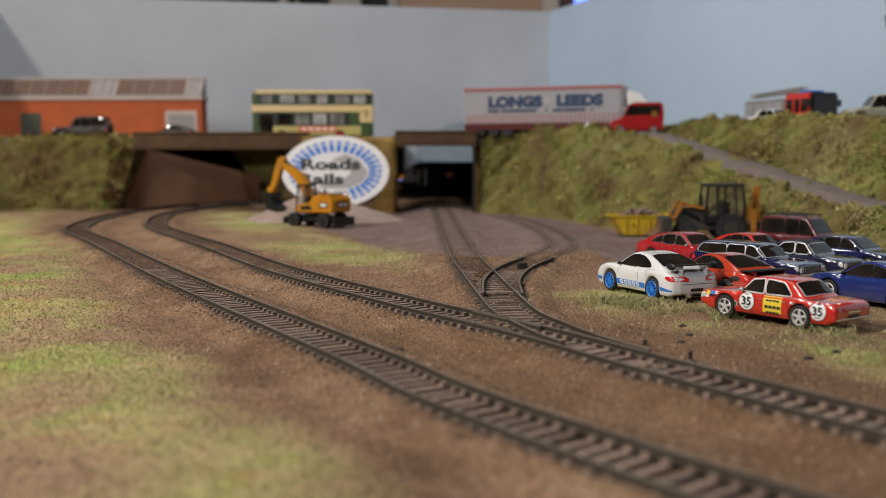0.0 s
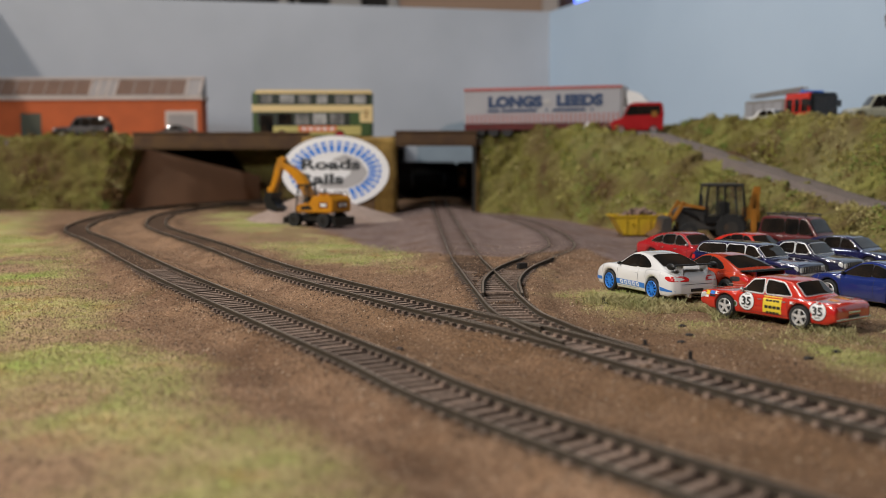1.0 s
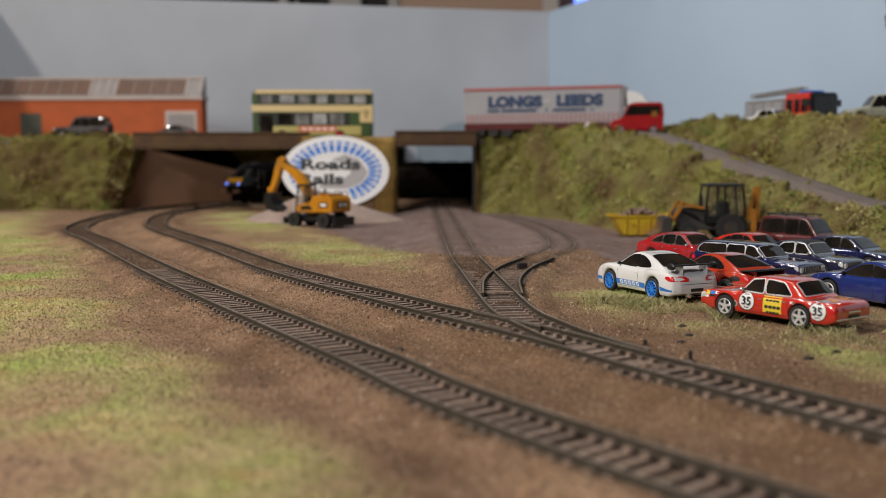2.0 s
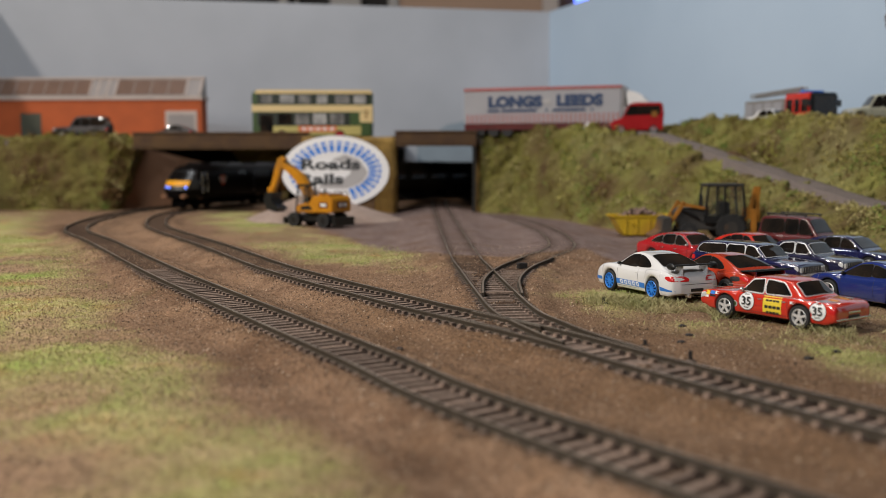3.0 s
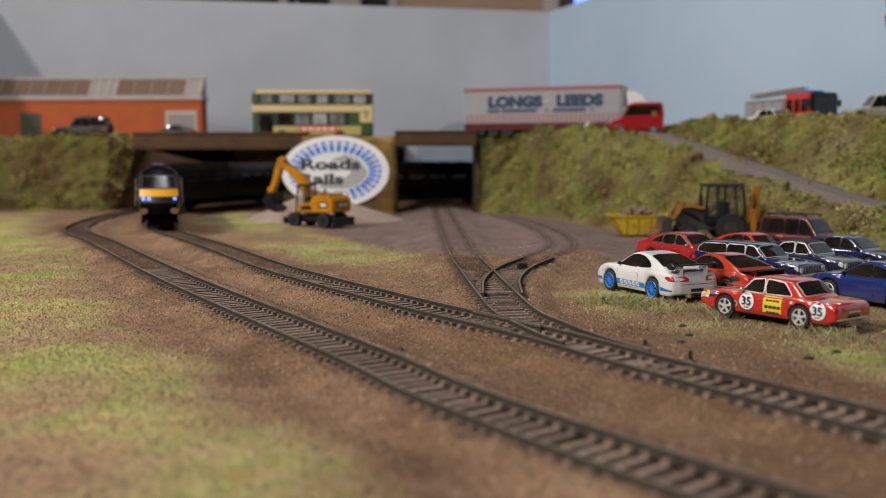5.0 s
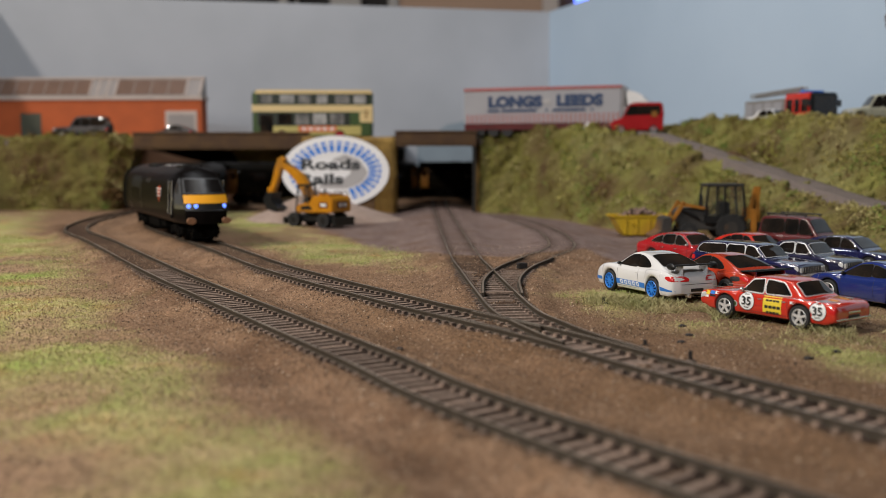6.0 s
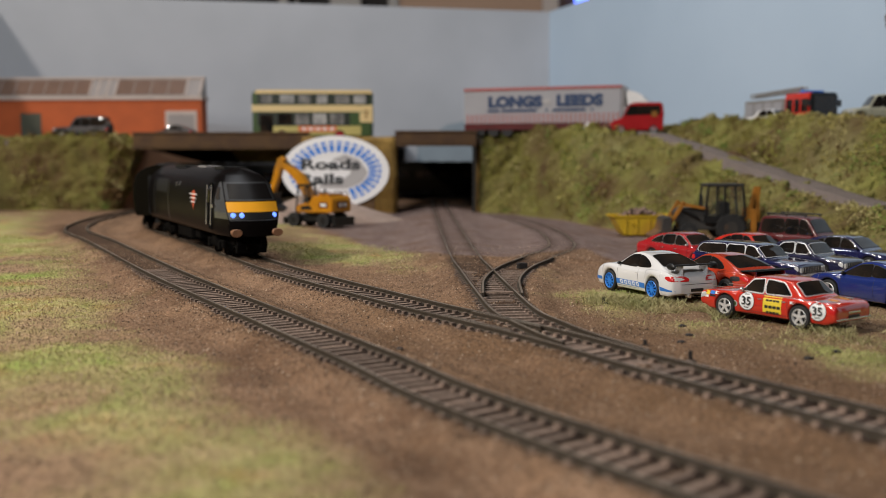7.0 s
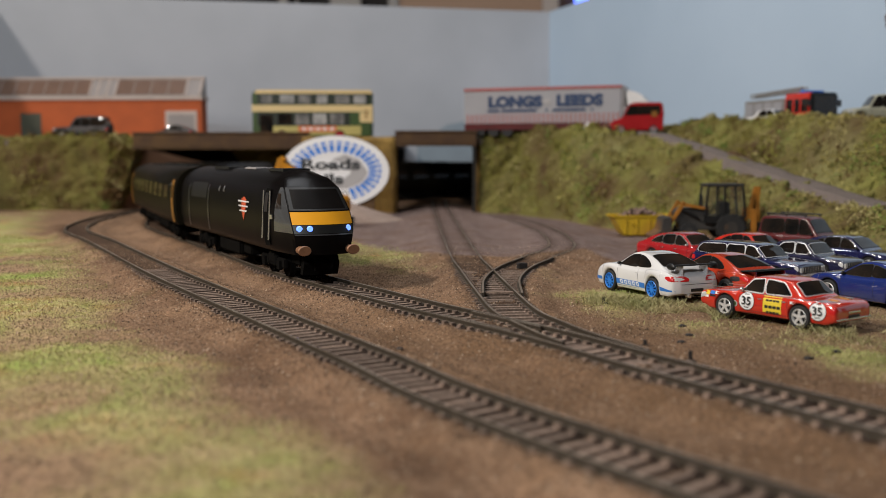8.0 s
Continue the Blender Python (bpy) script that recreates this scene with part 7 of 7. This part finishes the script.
M_STICK = mat("dark_plastic_scrap", (0.025, 0.02, 0.018), 0.7, scale=200)
for x, y, h in ((67.5, 399, 2.6), (74.0, 283, 3.0), (64, 300, 2.0)):
    p = thing("point_lever", place(x, y, ground_z(x, y) - 0.3), "small black point lever stub beside the track", "lever", "levers by the track")
    part("lever_base", boxed(-1.6, 1.6, -1.1, 1.1, 0, 0.8, 0.2), M_STICK, p)
    part("lever_post", boxed(-0.6, 0.6, -0.5, 0.5, 0.7, h + 0.6, 0.15), M_STICK, p)
for i, (x, y) in enumerate(((88, 349), (80, 318), (86, 330), (112, 290), (123, 296), (-14, 305))):
    bm = bmesh.new()
    vs = bmesh.ops.create_icosphere(bm, subdivisions=2, radius=0.9)["verts"]
    for v in vs:
        v.co = Vector((v.co.x * 1.7, v.co.y, v.co.z * 0.7)) * (1 + 0.35 * noise.noise(v.co * 0.9 + Vector((i * 3, 0, 0))))
    bmesh.ops.translate(bm, vec=(x, y, ground_z(x, y) + 0.25), verts=bm.verts)
    tagged(part("clod", bm, M_STICK, smooth=True), "dark crumb of soil lying on the grass", "clod", "clods on the ground")


def scatter(name, n, seed, material, label, where, size, shape="grit"):
    """Loose grit or fibres, one joined mesh."""
    rng = np.random.default_rng(seed)
    x, y = where(rng, n)
    z = land_height(x, y)
    keep = np.ones(len(x), bool)
    for line in (LINE_A, LINE_B):
        d = near(line, x, y)
        keep &= (np.abs(d - 8.25) > 1.4) & ((d > 8) | (y < 9999))
    x, y, z = x[keep], y[keep], z[keep]
    n = len(x)
    if shape == "grit":
        r = size * np.minimum(np.exp(rng.normal(0, 0.4, n)), 1.7)
        base = np.array([(1, 0, -0.3), (-0.5, 0.87, -0.3), (-0.5, -0.87, -0.3), (0.1, 0.1, 0.9)])
        v = base[None] * r[:, None, None] * rng.uniform(0.6, 1.4, (n, 4, 3))
        a = rng.uniform(0, 6.28, n)
        c, s = np.cos(a)[:, None], np.sin(a)[:, None]
        v = np.stack([v[..., 0] * c - v[..., 1] * s, v[..., 0] * s + v[..., 1] * c, v[..., 2]], -1)
        v += np.stack([x, y, z], 1)[:, None]
        f = np.array([(0, 1, 3), (1, 2, 3), (2, 0, 3)])
        faces = (f[None] + 4 * np.arange(n)[:, None, None]).reshape(-1, 3)
    else:
        h = size * rng.uniform(0.5, 1.3, n)
        a = rng.uniform(0, 6.28, n)
        lean = rng.uniform(0.3, 2.2, n) * h
        b = rng.uniform(0, 6.28, n)
        w = 0.13
        p0 = np.stack([x - w * np.cos(a), y - w * np.sin(a), z - 0.3], 1)
        p1 = np.stack([x + w * np.cos(a), y + w * np.sin(a), z - 0.3], 1)
        p2 = np.stack([x + lean * np.cos(b) + w * 0.6 * np.cos(a), y + lean * np.sin(b) + w * 0.6 * np.sin(a), z + h], 1)
        p3 = np.stack([x + lean * np.cos(b) - w * 0.6 * np.cos(a), y + lean * np.sin(b) - w * 0.6 * np.sin(a), z + h], 1)
        v = np.stack([p0, p1, p2, p3], 1)
        faces = (np.array([[0, 1, 2, 3]])[None] + 4 * np.arange(n)[:, None, None]).reshape(-1, 4)
    ob = raw(name, v.reshape(-1, 3), faces.tolist(), material)
    return tagged(ob, label, "grass" if "grass" in name else "grit", kind="stuff")


def by_cover(box4, want):
    """Samples inside a plan box, kept where the ground's cover suits."""
    def pick(rng, n):
        x, y = rng.uniform(box4[0], box4[1], n * 2), box4[2] + (box4[3] - box4[2]) * rng.uniform(0, 1, n * 2) ** 1.5
        g, yd = cover(x, y)
        p = want(g, yd)
        k = rng.uniform(0, 1, len(x)) < p
        return x[k], y[k]
    return pick


scatter("static_grass", 60000, 3, M_GRASS, "short straw and green static grass fibres", by_cover((50, 330, 200, 470), lambda g, yd: g ** 2 * (1 - yd)), 1.2, "blade")
scatter("static_grass", 120000, 4, M_GRASS, "short straw and green static grass fibres", by_cover((-420, 0, 90, 760), lambda g, yd: g ** 1.5), 0.9, "blade")
scatter("static_grass", 22000, 9, M_GRASS, "short straw and green static grass fibres", by_cover((-270, 10, 500, 1100), lambda g, yd: g ** 2 * (1 - yd)), 1.0, "blade")
M_FIBRE = mat("long_straw_fibre", (0.46, 0.38, 0.20), 0.8, scale=60, colour2=(0.24, 0.25, 0.09), fine=0.3)


def verge(rng, n):
    """Tufts along the cars' near side, thinning outward."""
    t, o = rng.uniform(0, 1, n), np.abs(rng.normal(0, 1, n))
    x, y = 72 + 120 * t - 9 * o, 418 - 128 * t - 8 * o + rng.normal(0, 4, n)
    k = fuzz(x, y, 13, 91) + 0.5 * fuzz(x, y, 5, 92) > 0.0
    return x[k], y[k]


scatter("long_grass", 9000, 12, M_FIBRE, "long straw fibres in tufts by the parked cars", verge, 2.6, "blade")
M_GRIT = mat("soil_grit", (0.25, 0.155, 0.095), 0.95, scale=500, colour2=(0.10, 0.06, 0.035), fine=0.3)
M_GRITPALE = mat("pale_grit", (0.50, 0.38, 0.27), 0.9, scale=500, colour2=(0.32, 0.23, 0.16), fine=0.3)
scatter("soil_grit", 150000, 5, M_GRIT, "fine brown soil grit", by_cover((-300, 260, 110, 640), lambda g, yd: (1 - yd) * (1 - 0.6 * g)), 0.27)
scatter("pale_grit", 11000, 6, M_GRITPALE, "scattered pale stone grit", by_cover((-300, 260, 110, 640), lambda g, yd: 1 - 0.5 * yd), 0.34)
M_GRITDARK = mat("dark_grit", (0.05, 0.035, 0.025), 0.9, scale=500)
scatter("dark_grit", 8000, 7, M_GRITDARK, "scattered dark soil crumbs", by_cover((-300, 260, 110, 640), lambda g, yd: (1 - 0.7 * yd) * (1 - g) ** 2 * 0.7), 0.34)


def flock(name, grid, n, size, seed, material, label, zmin=2.0, mask=None):
    """Clumped foliage scatter over a bank: tufts of tiny leaf flakes."""
    rng = np.random.default_rng(seed)
    nu, nv, _ = grid.shape
    i, j = rng.uniform(0, nu - 1.001, n), rng.uniform(0, nv - 1.001, n)
    a, b = i.astype(int), j.astype(int)
    fu, fv = (i - a)[:, None], (j - b)[:, None]
    p = grid[a, b] * (1 - fu) * (1 - fv) + grid[a + 1, b] * fu * (1 - fv) + grid[a, b + 1] * (1 - fu) * fv + grid[a + 1, b + 1] * fu * fv
    dens = fuzz(p[:, 0] + p[:, 2], p[:, 1] - p[:, 2], 16, seed) + 0.6 * fuzz(p[:, 0], p[:, 1] + p[:, 2], 6, seed + 1)
    k = (p[:, 2] > zmin) & (dens > -0.45)
    if mask is not None:
        k &= mask(p, j / (nv - 1))
    p, dens = p[k], dens[k]
    m = len(p)
    q = rng.normal(0, 1, (m, 3, 3))
    q *= size * (0.6 + 0.5 * np.clip(dens, -0.4, 1.2))[:, None, None] * rng.uniform(0.5, 1.3, (m, 1, 1))
    lift = rng.uniform(0, 1, (m, 1)) ** 2 * (2.0 + 3.0 * np.clip(dens, 0, 1.2))[:, None]
    c = p + np.concatenate([rng.normal(0, 0.7, (m, 1)), -0.6 * lift, 0.8 * lift], 1)
    v = (c[:, None] + q).reshape(-1, 3)
    faces = np.arange(m * 3).reshape(-1, 3)
    ob = raw(name, v, faces.tolist(), material)
    return tagged(ob, label, "scatter", kind="stuff")


def off_ramp(p, v):
    d = np.full(len(p), 1e9)
    for q in glide([(150, 1090), (190, 1020), (213, 968), (255, 853), (284, 742), (314, 640), (347, 525)], 8):
        d = np.minimum(d, np.hypot(p[:, 0] - q[0], p[:, 1] - q[1]))
    return (d > 15.5) & ~((p[:, 1] > 1010) & (p[:, 2] > 80) & (v > 0.36))


flock("bank_flock", HILL_V, 140000, 0.95, 31, M_FLOCK, "olive and straw foliage scatter on the bank", mask=off_ramp)
flock("bank_flock", LEFT_V, 26000, 1.25, 37, M_FLOCK, "olive and straw foliage scatter on the low bank", mask=lambda p, v: v < 0.62)
M_STRAW = mat("straw_scatter", (0.50, 0.44, 0.19), 0.95, scale=60, colour2=(0.30, 0.24, 0.09), fine=0.3)
M_MOSS = mat("moss_green_scatter", (0.22, 0.30, 0.06), 0.95, scale=60, colour2=(0.13, 0.18, 0.035), fine=0.3)
M_BRACKEN = mat("dark_bracken_scatter", (0.10, 0.055, 0.02), 0.95, scale=60, colour2=(0.17, 0.095, 0.03), fine=0.3)


def clump(seed):
    return lambda p, v: (fuzz(p[:, 0] + p[:, 2], p[:, 1] - 0.7 * p[:, 2], 20, seed) + 0.5 * fuzz(p[:, 0] - p[:, 2], p[:, 1], 7, seed + 3) > 0.3) & off_ramp(p, v)


flock("bank_straw", HILL_V, 110000, 1.0, 51, M_STRAW, "pale straw clumps on the bank", mask=clump(51))
flock("bank_moss", HILL_V, 90000, 1.0, 61, M_MOSS, "moss green clumps on the bank", mask=clump(64))
flock("bank_bracken", HILL_V, 50000, 1.1, 71, M_BRACKEN, "dark bracken clumps on the bank", mask=clump(77))
for grid_mat, sd, nm, lab in ((M_STRAW, 81, "bank_straw", "pale straw clumps on the low bank"), (M_MOSS, 85, "bank_moss", "moss green clumps on the low bank"), (M_BRACKEN, 91, "bank_bracken", "dark bracken clumps on the low bank")):
    flock(nm, LEFT_V, 22000, 1.5, sd, grid_mat, lab, mask=lambda p, v, sd=sd: (fuzz(p[:, 0] + p[:, 2], p[:, 1] - p[:, 2], 26, sd) > 0.3) & (v < 0.6))
flock("bracken", LEFT_V, 14000, 1.3, 91, M_BRACKEN, "dark brown bracken scatter on the low bank", mask=lambda p, v: v < 0.62)

# ---- turnout details ----


def short_rail(pts, parent):
    ob = part("rail", rail_bm(glide(pts, 3.0)), M_RAIL, parent)
    ob.data.materials.append(M_RAILTOP)
    return ob


TURN = thing("turnout", Matrix(), "grimy turnout with switch blades, check rails and tie bars", "turnout", "tracks", "structure")
i0 = int(np.argmin(np.abs(LINE_B[:, 1] - 330) + 1000 * (LINE_B[:, 1] > 600)))
chk = offset(LINE_B, 6.4)
chk2 = offset(LINE_B, -6.4)
for line in (chk, chk2):
    seg = line[i0 - 22:i0 + 22:8]
    if len(seg) > 2:
        short_rail([tuple(p) for p in seg], TURN)
part("tie_bar", boxed(-9, 9, -1.3, 1.3, 3.05, 4.2, 0.2), M_SLEEPER, TURN).matrix_basis = place(24, 410, 0, 4)
part("tie_bar", boxed(-10, 10, -1.5, 1.5, 3.05, 4.0, 0.2), M_SLEEPER, TURN).matrix_basis = place(62, 257, 0, 32)
part("point_motor_cover", boxed(-2.6, 2.6, -1.8, 1.8, 1.5, 4.8, 0.4), M_STICK, TURN).matrix_basis = place(42, 508, 1.2, 20)
long_sleeper = bmesh.new()
box(long_sleeper, -15.5, 15.5, -1.15, 1.15, 0.2, 2.95)
LONG = mesh_from(long_sleeper, "sleeper", M_SLEEPER)
for k in range(11):
    y = 262 + k * 5.6
    x = float(np.interp(y, LINE_B[::-1, 1][:700], LINE_B[::-1, 0][:700])) + 3
    o = new("sleeper", LONG)
    o.parent = TURN
    o.matrix_basis = place(x, y, -0.1, 31)

bm = bmesh.new()
for k in range(7):
    z = 188 + k * 6
    w = 2.2 + 1.3 * math.sin(k * 2.1)
    p = CORNER + RIGHT_DIR * 748 + Vector((-0.942, -0.336)) * 0.5
    box(bm, -w, w, -0.2, 0.2, z, z + 5.5, m=Matrix.Translation((p.x, p.y, 0)) @ Matrix.Rotation(math.atan2(RIGHT_DIR.y, RIGHT_DIR.x), 4, "Z"))
tagged(part("paint_patch", bm, M_TIMBER), "brown patch of peeling paint on the backdrop", "paint patch", kind="structure")

motions()
